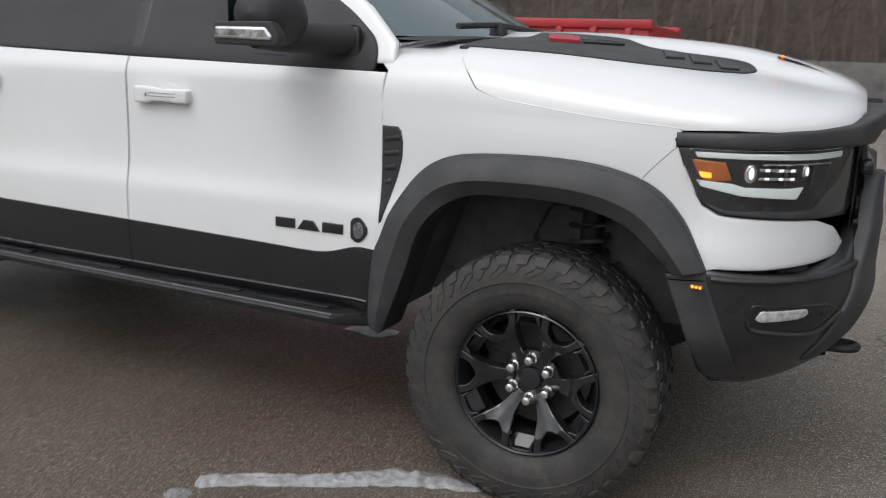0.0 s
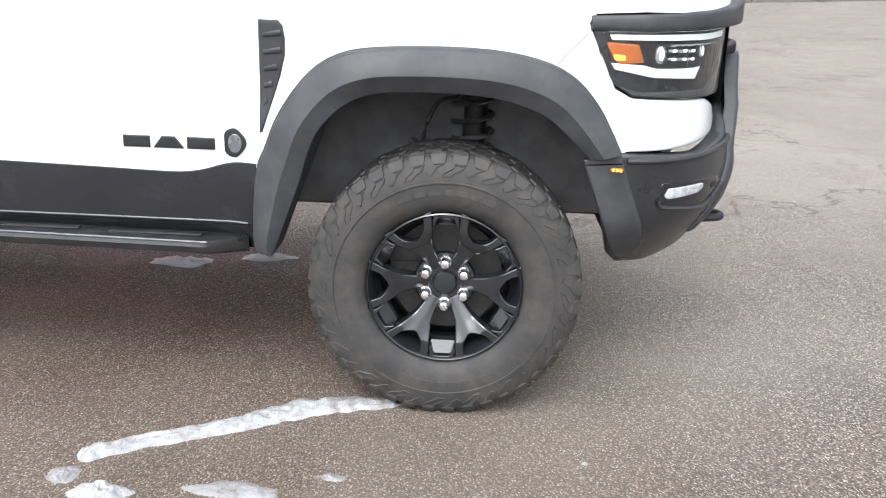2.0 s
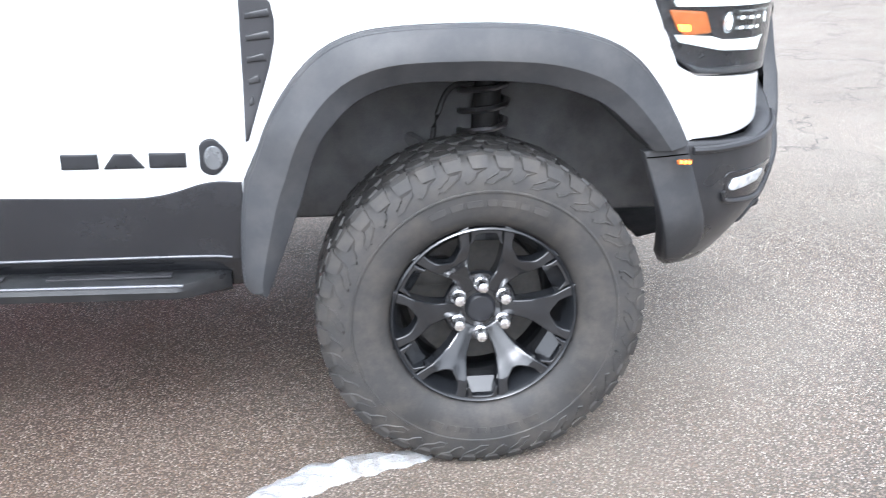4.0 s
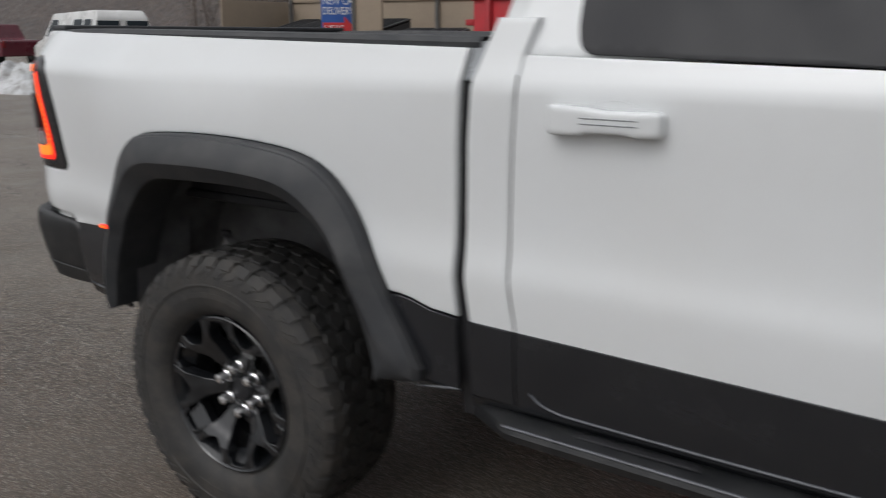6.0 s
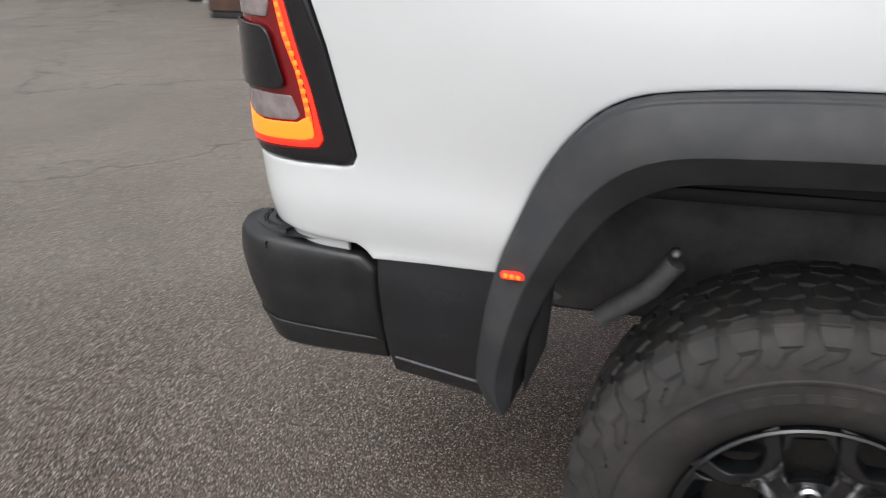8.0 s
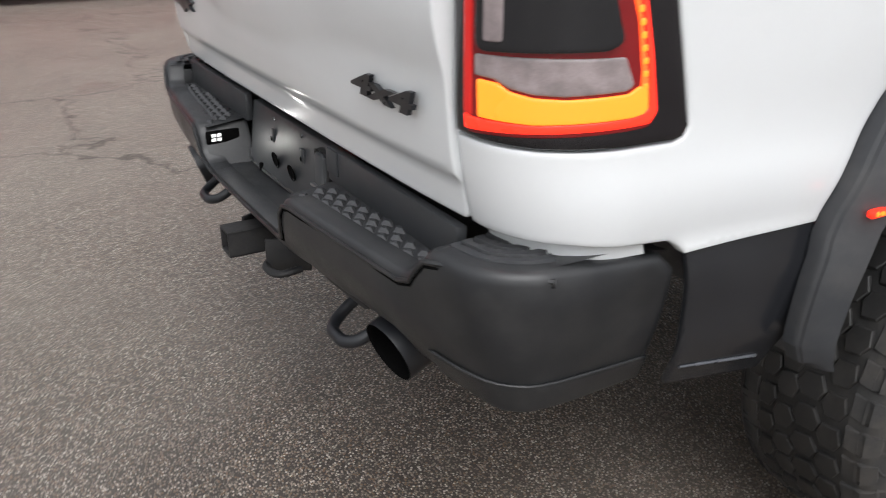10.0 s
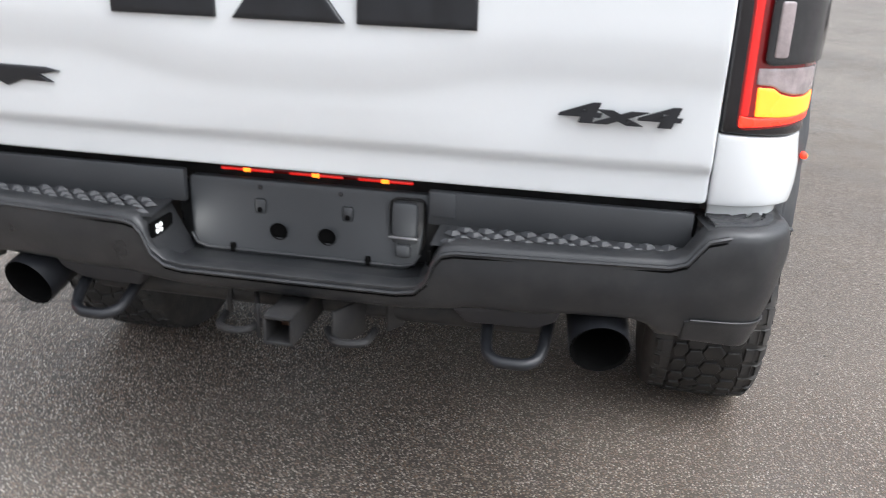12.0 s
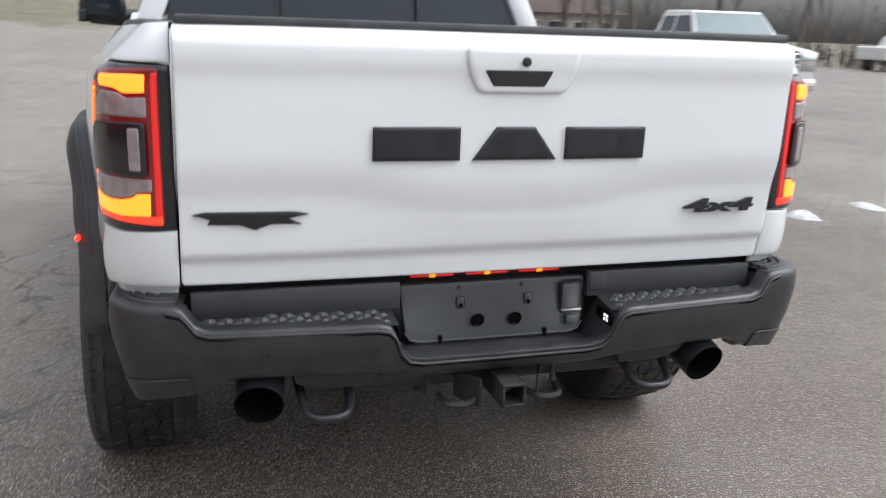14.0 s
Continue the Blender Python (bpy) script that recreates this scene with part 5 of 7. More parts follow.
def front_end():
    # headlamps
    for sign in (-1, 1):
        side = body(sign)
        at = lambda lift: (lambda s, z, d=0.0: side(s, z, d - lift))
        part("headlamp_brow", skin([(4.085, 1.225), (4.085, 1.266), (4.30, 1.276), (4.50, 1.290), (4.62, 1.305), (4.72, 1.335), (4.90, 1.36), (4.90, 1.285), (4.76, 1.28), (4.70, 1.245), (4.50, 1.235), (4.20, 1.225)], lambda s, z, d=0.0, side=side: side(s, z, d - 0.012 - 0.050 * max(0, min(1, (s - 4.36) / 0.32))), 0.09, 0.03, 0.01), flare_plastic, truck, "dark grey trim above the headlamp")
        part("fender_seam", tube([side(s, z, -0.0004) for s, z in smooth_line([(4.088, 1.222), (4.06, 1.195), (4.02, 1.152), (3.995, 1.122)], 4)], 0.0010, 5), edge_grey, truck)
        shell = [(4.088, 1.228), (4.50, 1.236), (4.69, 1.245), (4.705, 1.16), (4.68, 1.03), (4.542, 1.022), (4.362, 1.030), (4.226, 1.036), (4.162, 1.069), (4.122, 1.12)]
        lamp = part("headlamp", skin(shell, at(-0.012), 0.05, 0.03, 0.006), gloss_black, truck, "black headlamp with lit white light bars")
        part("bezel", skin([(4.165, 1.072), (4.24, 1.050), (4.37, 1.050), (4.52, 1.050), (4.60, 1.125), (4.66, 1.225), (4.72, 1.23), (4.715, 1.05), (4.68, 1.020), (4.542, 1.022), (4.362, 1.030), (4.226, 1.036)], at(0.006), 0.03, 0.03, 0.005), flare_plastic, lamp, "dark grey lower bezel")
        part("amber_reflector", skin(rounded([(4.132, 1.193), (4.232, 1.188), (4.256, 1.136), (4.180, 1.130), (4.158, 1.145)], 0.008), at(0.0), 0.01, 0.02, 0.003), amber_lens, lamp, "amber reflector")
        part("turn_signal", skin(rounded([(4.156, 1.158), (4.192, 1.156), (4.194, 1.140), (4.164, 1.141)], 0.005), at(0.004), 0.008, 0.02, 0.002), glow_amber, lamp, "lit amber turn signal")
        part("light_bar", skin(rounded([(4.140, 1.214), (4.50, 1.220), (4.615, 1.226), (4.612, 1.208), (4.50, 1.202), (4.15, 1.199)], 0.004), at(0.004), 0.01, 0.02, 0.002), glow_white, lamp, "lit white upper light bar")
        part("light_bar", skin(rounded([(4.151, 1.133), (4.256, 1.128), (4.295, 1.119), (4.434, 1.1185), (4.477, 1.1226), (4.456, 1.086), (4.288, 1.093), (4.166, 1.114)], 0.004), at(0.004), 0.01, 0.02, 0.002), glow_white, lamp, "lit white lower light bar")
        for z, tall in ((1.142, 0.009), (1.166, 0.010)):
            part("chrome_bar", skin(rounded([(4.332, z), (4.446, z - 0.001), (4.448, z + tall - 0.001), (4.334, z + tall)], 0.003), at(0.0015), 0.008, 0.01, 0.002), lamp_chrome, lamp, "chrome reflector bar")
            for s in (4.350, 4.392, 4.428):
                part("led_cell", skin(rounded([(s, z + 0.001), (s + 0.013, z + 0.001), (s + 0.014, z + tall - 0.001), (s + 0.001, z + tall - 0.001)], 0.002), at(0.004), 0.006, 0.01, 0.001), glow_led, lamp)
        for s, r, z in ((4.308, 0.020, 1.160), (4.480, 0.015, 1.168)):
            ring = [(s + r * math.cos(2 * math.pi * k / 20), z + r * 1.35 * math.sin(2 * math.pi * k / 20)) for k in range(20)]
            part("projector", extruded(ring, at(0.002), 0.01, 0.005, 0.02), lamp_chrome, lamp, "chrome projector lens")
        part("reflector_bowl", skin(rounded([(4.275, 1.190), (4.60, 1.194), (4.585, 1.125), (4.52, 1.122), (4.49, 1.116), (4.28, 1.118)], 0.008), at(-0.009), 0.01, 0.02, 0.003), lamp_dark, lamp, "black reflector bowl")
        for s in (4.41, 4.50, 4.56):
            part("lamp_rib", skin([(s, 1.115), (s + 0.008, 1.115), (s + 0.012, 1.19), (s + 0.004, 1.19)], at(-0.001), 0.012, 0.02, 0.002), dark_plastic, lamp)
        for s, r, z in ((4.310, 0.008, 1.160), (4.482, 0.006, 1.168)):
            ring = [(s + r * math.cos(2 * math.pi * k / 16), z + r * 2.2 * math.sin(2 * math.pi * k / 16)) for k in range(16)]
            part("lit_lens", extruded(ring, at(0.005), 0.006, 0.002, 0.02), glow_led, lamp, "lit white lens")
        part("lamp_bar", skin(rounded([(4.34, 1.184), (4.58, 1.188), (4.58, 1.193), (4.34, 1.189)], 0.003), at(0.003), 0.01, 0.02, 0.002), lamp_chrome, lamp, "chrome trim bar")
        part("lamp_cover", skin(shrink(shell, 0.006), at(0.012), 0.004, 0.03, 0.002), clear_lens, lamp, "clear lamp cover").visible_shadow = False
        # bumper side
        def low(s, z, d=0.0, side=side):
            tuck = 0.10 * max(0, (0.66 - z) / 0.16) ** 1.5
            return side(s, z, d + tuck * 0.7 - 0.012 - 0.066 * max(0, min(1, (s - 4.36) / 0.34)) * math.exp(-((z - 0.77) / 0.17) ** 2))
        outline = [(4.115, 0.848), (4.215, 0.868), (4.50, 0.855), (4.66, 0.895), (4.74, 0.975), (4.905, 1.00), (4.905, 0.535), (4.62, 0.517), (4.40, 0.482), (4.25, 0.486), (4.20, 0.525)]
        bumper = part("front_bumper", skin(outline, low, 0.05, 0.025, 0.01), satin_black, truck, "satin black front bumper")
        part("flare_leg", skin([(4.090, 0.846), (4.206, 0.864), (4.216, 0.832), (4.268, 0.707), (4.306, 0.619), (4.331, 0.555), (4.300, 0.510), (4.226, 0.515), (4.20, 0.56), (4.150, 0.694)], lambda s, z, d=0.0, low=low: low(s, z, d - 0.007), 0.03, 0.02, 0.005), flare_plastic, bumper, "dark grey foot of the wheel flare")
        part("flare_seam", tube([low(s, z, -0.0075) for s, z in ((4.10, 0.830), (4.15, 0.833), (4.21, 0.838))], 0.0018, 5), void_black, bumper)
        pocket_line = rounded([(4.350, 0.712), (4.362, 0.690), (4.515, 0.674), (4.570, 0.682), (4.628, 0.732), (4.590, 0.770), (4.352, 0.774)], 0.018)
        part("fog_pocket", skin(pocket_line, lambda s, z, d=0.0, low=low: low(s, z, d - 0.003), 0.01, 0.02, 0.003), lamp_dark, bumper, "gloss black fog lamp pocket")
        part("fog_lamp", skin(rounded([(4.366, 0.728), (4.381, 0.719), (4.495, 0.729), (4.515, 0.744), (4.510, 0.7605), (4.378, 0.7545)], 0.009), lambda s, z, d=0.0, low=low: low(s, z, d - 0.009), 0.008, 0.01, 0.003), fog_glass, bumper, "clear fog lamp with a bright reflector")
        part("fog_lip", tube([low(s, z, -0.006) for s, z in smooth_line([(4.345, 0.722), (4.358, 0.696), (4.43, 0.684), (4.515, 0.675), (4.566, 0.684), (4.626, 0.735)], 4)], 0.0075, 8), satin_black, bumper, "rolled rim below the fog lamp")
        part("fog_sensor", extruded([(4.572 + 0.013 * math.cos(2 * math.pi * k / 16), 0.742 + 0.013 * math.sin(2 * math.pi * k / 16)) for k in range(16)], lambda s, z, d=0.0, low=low: low(s, z, d - 0.006), 0.006, 0.002, 0.02), frame_black, bumper, "small round sensor")
        ledge = [low(s, z, -0.004) for s, z in smooth_line([(4.225, 0.846), (4.38, 0.846), (4.563, 0.857), (4.70, 0.880), (4.80, 0.93)], 5)]
        part("bumper_ledge", tube(ledge, 0.010, 8), satin_black, bumper, "rounded upper ledge of the bumper")
        part("bumper_arm", skin(rounded([(4.56, 0.56), (4.64, 0.55), (4.82, 0.78), (4.875, 0.92), (4.885, 1.06), (4.86, 1.15), (4.78, 1.15), (4.74, 1.06), (4.70, 0.92), (4.66, 0.80)], 0.02), lambda s, z, d=0.0, low=low: low(s, z, d - 0.016 - 0.045 * max(0, min(1, (z - 0.84) / 0.14))), 0.05, 0.025, 0.012), flare_plastic, bumper, "dark grey raised bumper arm")
        part("front_tow_hook", tube(smooth_line([(4.52, sign * 0.58, 0.565), (4.66, sign * 0.585, 0.57), (4.70, sign * 0.55, 0.572), (4.66, sign * 0.515, 0.57), (4.52, sign * 0.52, 0.565)], 5), 0.015, 8), frame_black, truck, "black front tow hook")
    grille = part("grille", sheet(2, 20, lambda u, v: (4.635 - 0.02 * (2 * v - 1) ** 2, (v - 0.5) * 1.30, 0.98 + 0.36 * u)), dark_plastic, truck, "black mesh grille")
    for k in range(9):
        for j in range(4):
            o = part("grille_cell", lathe([(0.036, 0.0), (0.040, 0.012), (0.045, 0.0)], 6, "x"), dark_plastic, grille)
            o.location = (4.632, (k - 4) * 0.128 + (0.064 if j % 2 else 0), 1.03 + j * 0.078)
    part("grille_bar", box((0.05, 1.15, 0.05), (4.65, 0, 1.165), 0.015), gloss_black, grille, "black grille crossbar")
    part("nose_trim", box((0.06, 1.0, 0.05), (4.64, 0, 1.315), 0.02), flare_plastic, grille)
    part("skid_plate", sheet(4, 10, lambda u, v: (4.60 - 0.35 * u, (v - 0.5) * 1.25, 0.55 - 0.07 * u)), frame_black, truck, "black skid plate")


# ---- tailgate, rear bumper and underside ----
gate_back = spline([(0.887, -1.136), (0.922, -1.141), (0.947, -1.145), (0.962, -1.158), (0.992, -1.163), (1.052, -1.169), (1.102, -1.175), (1.142, -1.185), (1.192, -1.194), (1.292, -1.198), (1.372, -1.201), (1.424, -1.209), (1.449, -1.209), (1.474, -1.193), (1.489, -1.168)])


def gate_at(y, z, depth=0.0):
    bow = 0.050 * math.exp(-((y / 0.33) ** 4)) if 0.97 < z < 1.30 else 0.0
    ramp_z = max(0.0, min(1.0, (z - 0.97) / 0.06)) * max(0.0, min(1.0, (1.30 - z) / 0.1))
    return (gate_back(z + bow * ramp_z) + 0.012 * (y / 0.78) ** 4 + depth, y, z)


def tailgate():
    outline = rounded([(-0.790, 0.889), (0.790, 0.889), (0.790, 1.488), (-0.790, 1.488)], 0.012)
    gate = part("tailgate", skin(outline, gate_at, 0.04, 0.011, 0.003), white_paint, truck, "white tailgate with dark block badges")
    part("inner_panel", box((0.04, 1.54, 0.54), (-1.09, 0, 1.20), 0.01), dark_plastic, gate)
    part("top_cap", box((0.085, 1.57, 0.022), (-1.125, 0, 1.496), 0.008), flare_plastic, gate, "black tailgate top cap")
    lift = lambda h: (lambda y, z, d=0.0: gate_at(y, z, d - h))
    for name, outline in (("badge_block", [(0.353, 1.189), (0.140, 1.189), (0.140, 1.269), (0.353, 1.269)]),
                          ("badge_block", [(0.107, 1.189), (0.048, 1.269), (-0.052, 1.269), (-0.112, 1.189)]),
                          ("badge_block", [(-0.135, 1.189), (-0.135, 1.269), (-0.355, 1.269), (-0.355, 1.189)])):
        part(name, extruded(outline, lift(0.010), 0.014, 0.004, 0.03), badge_black, gate, "plain matt black badge block")
    star = [(0.762, 1.066), (0.735, 1.072), (0.530, 1.070), (0.497, 1.064), (0.545, 1.054), (0.515, 1.040), (0.585, 1.041), (0.622, 1.027), (0.655, 1.040), (0.728, 1.042), (0.722, 1.054)]
    part("badge_plate", extruded(star, lift(0.008), 0.012, 0.003, 0.02), badge_black, gate, "plain black pointed badge")
    bm = words("4x4", 0.115, 0.004, 0.14, 0.0045)
    bm.transform(Matrix.Translation((-1.176, -0.507, 1.038)) @ Matrix.Rotation(radians(-90), 4, "Z") @ Matrix.Diagonal((1.22, 1, 0.42, 1)))
    part("lettering", bm, badge_black, gate, "raised black letters")
    # handle
    pocket = rounded([(0.137, 1.457), (-0.157, 1.457), (-0.150, 1.402), (-0.125, 1.350), (0.100, 1.350), (0.128, 1.402)], 0.02)
    bezel = part("gate_handle", extruded(pocket, lift(0.010), 0.014, 0.006, 0.02), white_paint, gate, "white tailgate handle with a dark recess")
    part("handle_recess", extruded(rounded([(0.090, 1.404), (-0.085, 1.404), (-0.066, 1.366), (0.066, 1.366)], 0.006), lift(0.0125), 0.006, 0.002, 0.02), dark_plastic, bezel, "black handle recess")
    o = part("camera_eye", lathe([(0.0, 0.006), (0.008, 0.006), (0.011, 0.002), (0.012, -0.004)], 16, "x"), lamp_dark, bezel, "small rear camera")
    o.matrix_basis = pose(-1.222, -0.013, 1.424, 0, 0, 180)


PLAN = smooth_line([(-1.236, 0.0), (-1.232, 0.30), (-1.210, 0.60), (-1.188, 0.79), (-1.166, 0.888), (-1.106, 0.945), (-1.03, 0.960), (-0.832, 0.953)], 8)
PLAN_S = np.r_[0, np.cumsum([math.dist(p, q) for p, q in zip(PLAN, PLAN[1:])])]


def bumper_plan(s):
    """Half of the rear bumper's plan: s from 0 at the middle, round the corner, to its front end."""
    i = min(max(int(np.searchsorted(PLAN_S, s, "right")) - 1, 0), len(PLAN) - 2)
    f = min(1.0, (s - PLAN_S[i]) / (PLAN_S[i + 1] - PLAN_S[i]))

    def normal(k):
        p, q = PLAN[max(k - 1, 0)], PLAN[min(k + 1, len(PLAN) - 1)]
        return Vector((p[1] - q[1], q[0] - p[0])).normalized() if k else Vector((-1, 0))
    p, q = PLAN[i], PLAN[i + 1]
    return p[0] + (q[0] - p[0]) * f, p[1] + (q[1] - p[1]) * f, normal(i).lerp(normal(i + 1), f).normalized()


S_END = float(PLAN_S[-1])


def bumper_at(s, z, depth=0.0):
    x, y, n = bumper_plan(abs(s))
    roll = 0.009 * max(0, (z - 0.80) / 0.07) ** 2 + (0.050 - 0.034 * max(0, min(1, (abs(s) - 0.70) / 0.25))) * max(0, (0.75 - z) / 0.12) ** 1.6
    roll += 0.16 * max(0, 0.80 - z) * max(0, min(1, (abs(s) - 0.72) / 0.16))
    return (x - n.x * (depth + roll), math.copysign(1, s) * (y - n.y * (depth + roll)), z)


def rear_bumper():
    half_top = [(0.0, 0.704), (0.225, 0.704), (0.262, 0.711), (0.285, 0.735), (0.300, 0.778), (0.315, 0.796), (0.34, 0.802), (0.735, 0.803), (0.765, 0.812), (0.785, 0.838), (0.80, 0.855), (0.83, 0.862), (1.02, 0.858), (S_END - 0.03, 0.838), (S_END, 0.810)]
    half_low = [(S_END, 0.594), (1.10, 0.597), (0.98, 0.607), (0.86, 0.619), (0.735, 0.632), (0.715, 0.655), (0.68, 0.668), (0.54, 0.668), (0.515, 0.662), (0.36, 0.664), (0.33, 0.656), (0.24, 0.645), (0.0, 0.645)]
    outline = half_top + half_low + [(-s, z) for s, z in reversed(half_low[:-1])] + [(-s, z) for s, z in reversed(half_top[1:])]
    bumper = part("rear_bumper", skin(outline, bumper_at, 0.05, 0.016, 0.012), bumper_plastic, truck, "black textured rear step bumper")
    for sign in (-1, 1):
        line = [bumper_at(sign * s, z - 0.014, -0.0022) for s, z in half_top[:-2]]
        part("groove_bead", tube(line, 0.0045, 6), bumper_plastic, bumper)
        # near-black tube paints the shade of a groove; nothing is cut in
        part("lip_groove", tube([bumper_at(sign * s, z - 0.0225, -0.0002) for s, z in half_top[:-2]], 0.0022, 6), void_black, bumper, "near-black line for the groove's shade below the bumper's rim")
    part("mount_backing", box((0.02, 0.60, 0.145), (-1.055, 0, 0.765), 0.004), bumper_plastic, bumper)
    # crease above the lower edge
    for sign in (-1, 1):
        pts = [bumper_at(sign * s, 0.678 - 0.08 * max(0, s - 0.8), -0.003) for s in np.linspace(0.79, S_END - 0.02, 16)]
        part("crease", tube(pts, 0.0025, 6), bumper_plastic, bumper)
        lip = [(s, 0.676 - 0.08 * max(0, s - 0.8)) for s in np.linspace(0.78, S_END - 0.004, 10)] + [(S_END - 0.004, 0.591), (1.10, 0.594), (0.98, 0.604), (0.86, 0.616), (0.78, 0.626)]
        part("lower_lip", skin(lip, lambda s, z, d=0.0, sign=sign: bumper_at(sign * s, z, d - 0.004), 0.02, 0.02, 0.003), bumper_plastic, bumper, "black lower lip of the bumper corner")
        # shelves: corner top, step and riser
        def corner(u, v, sign=sign):
            s = 0.80 + u * (S_END - 0.80)
            x, y, n = bumper_plan(s)
            back = 0.02 + v * (0.11 + 0.10 * max(0, 1 - abs(u - 0.35) * 3))
            return (x - n.x * back, sign * (y - n.y * back), (0.857 if s < S_END - 0.1 else 0.857 - (s - S_END + 0.1) * 0.25) - 0.004 * v)
        part("corner_top", sheet(20, 5, corner), bumper_plastic, bumper, "black corner step", angle=60)
        for k in range(4):
            rows = []
            for j in range(43):
                x, y, n = bumper_plan(0.815 + 0.0055 * j)
                tooth = 0.0045 if j % 6 < 2 else 0.0
                rows.append([(x - n.x * b, sign * (y - n.y * b), z) for b, z in ((0.036 + 0.024 * k, 0.8555), (0.0375 + 0.024 * k, 0.8635), (0.0500 + 0.024 * k + tooth, 0.8635), (0.0515 + 0.024 * k + tooth, 0.8555))])
            part("step_rib", sheet(42, 3, lambda u, v, rows=rows: rows[int(round(u * 42))][int(round(v * 3))]), flare_plastic, bumper, "raised serrated grip rib", angle=20)
        def tread_shelf(u, v, sign=sign):
            y = 0.288 + 0.500 * u
            lip = float(np.interp(y, [p[1] for p in PLAN], [p[0] for p in PLAN])) + 0.022
            return (lip + (-1.098 - lip) * v, sign * y, 0.792 + 0.014 * v)
        part("step_shelf", sheet(12, 4, tread_shelf), bumper_plastic, bumper, "black step shelf")
        riser = part("riser", box((0.02, 0.510, 0.070), (-1.104, sign * 0.517, 0.836), 0.004), hood_grey, bumper, "grey riser panel")
        if sign < 0:
            part("riser_cover", box((0.006, 0.052, 0.050), (-1.1155, -0.292, 0.845), 0.002), hood_grey, riser, "small blank cover")
        part("riser_end", box((0.072, 0.02, 0.052), (-1.128, sign * 0.786, 0.816), 0.006, None, Matrix.Rotation(radians(-14 * sign), 4, "X")), bumper_plastic, bumper)
        # raised flat-topped studs
        stud = bmesh.new()
        top = [stud.verts.new((dx * 0.45, dy * 0.45, 0.0075)) for dx, dy in ((-0.014, 0), (0, -0.019), (0.014, 0), (0, 0.019))]
        ring = [stud.verts.new((dx, dy, 0)) for dx, dy in ((-0.014, 0), (0, -0.019), (0.014, 0), (0, 0.019))]
        stud.faces.new(top)
        for q in range(4):
            stud.faces.new([top[q], ring[q], ring[(q + 1) % 4], top[(q + 1) % 4]])
        stud_mesh = finish(stud, "grip_stud", flare_plastic, 20)
        for j in range(4):
            for i in range(11):
                y = 0.322 + i * 0.041 + (0.0205 if j % 2 else 0)
                front = float(np.interp(y, [p[1] for p in PLAN], [p[0] for p in PLAN])) + 0.040
                if y < 0.765 and front + j * 0.0175 < -1.118:
                    o = new("grip_stud", stud_mesh)
                    o.location = (front + j * 0.0175, sign * y, 0.7945 + 0.0028 * j)
                    o.parent = bumper
        # pocket side wall with its lamp
        part("pocket_wall", sheet(4, 4, lambda u, v, sign=sign: (-1.214 + 0.11 * u, sign * (0.262 + 0.05 * v - 0.012 * u), 0.700 + 0.094 * v)), bumper_plastic, bumper)
        slot = part("lamp_slot", box((0.085, 0.010, 0.034), (-1.172, sign * 0.2885, 0.764), 0.004), void_black, bumper, "dark slot of the plate lamp")
        for da, dz in ((0, 0.006), (0.014, 0.006), (0, -0.005), (0.014, -0.005)):
            part("plate_led", box((0.012, 0.004, 0.009), (-1.196 + da, sign * 0.2850, 0.764 + dz), 0.0015), glow_plate, slot, "lit white plate diode")
        light = bpy.data.lights.new("plate_light", "SPOT")
        light.energy, light.shadow_soft_size, light.color = 0.20, 0.012, (1.0, 0.97, 0.90)
        light.spot_size, light.spot_blend = radians(95), 0.9
        part_lamp = new("plate_light", light)
        part_lamp.matrix_basis = look((-1.196, sign * 0.278, 0.764), (-1.105, sign * 0.16, 0.768))
        part_lamp.parent = bumper
        # lower valance pieces
        part("valance", skin(rounded([(0.33, 0.660), (0.53, 0.672), (0.55, 0.690), (0.54, 0.640), (0.50, 0.615), (0.36, 0.618)], 0.008), lambda s, z, d=0.0, sign=sign: bumper_at(sign * s, z, d + 0.012), 0.03, 0.02, 0.004), dark_plastic, bumper)
    part("gap_backing", box((0.02, 1.58, 0.15), (-1.005, 0, 0.855), 0.004), frame_black, bumper, "black panel behind the gap")
    part("plate_shelf", box((0.150, 0.56, 0.02), (-1.138, 0, 0.690), 0.004), bumper_plastic, bumper, "flat shelf below the plate mount")
    def mx(z, lift=0.0):
        """The plate mount's sloping face."""
        return -1.090 - 0.175 * (0.874 - z) - lift
    mount = part("plate_mount", skin(rounded([(-0.245, 0.722), (-0.220, 0.701), (0.220, 0.701), (0.245, 0.722), (0.262, 0.856), (-0.262, 0.856)], 0.012), lambda y, z, d=0.0: (mx(z) + d, y, z), 0.02, 0.03, 0.003), hood_grey, bumper, "dark grey plastic plate mount with no plate")
    part("mount_bead", tube([(mx(0.735, 0.001), -0.249, 0.735), (mx(0.715, 0.001), -0.236, 0.715), (mx(0.7085, 0.001), -0.21, 0.7085), (mx(0.7085, 0.001), 0.21, 0.7085), (mx(0.715, 0.001), 0.236, 0.715), (mx(0.735, 0.001), 0.249, 0.735)], 0.0035, 6), bumper_plastic, mount, "raised bead along the mount's edge")
    # near-black discs on the face paint the shade inside two holes
    for y, z in ((0.053, 0.757), (-0.052, 0.755)):
        o = part("mount_hole", lathe([(0.0, 0.0), (0.0180, 0.0), (0.0195, 0.003)], 24, "x"), void_black, mount, "near-black disc for a round hole's shade")
        o.matrix_basis = pose(mx(z, 0.0055), y, z, 0, 10, 180)
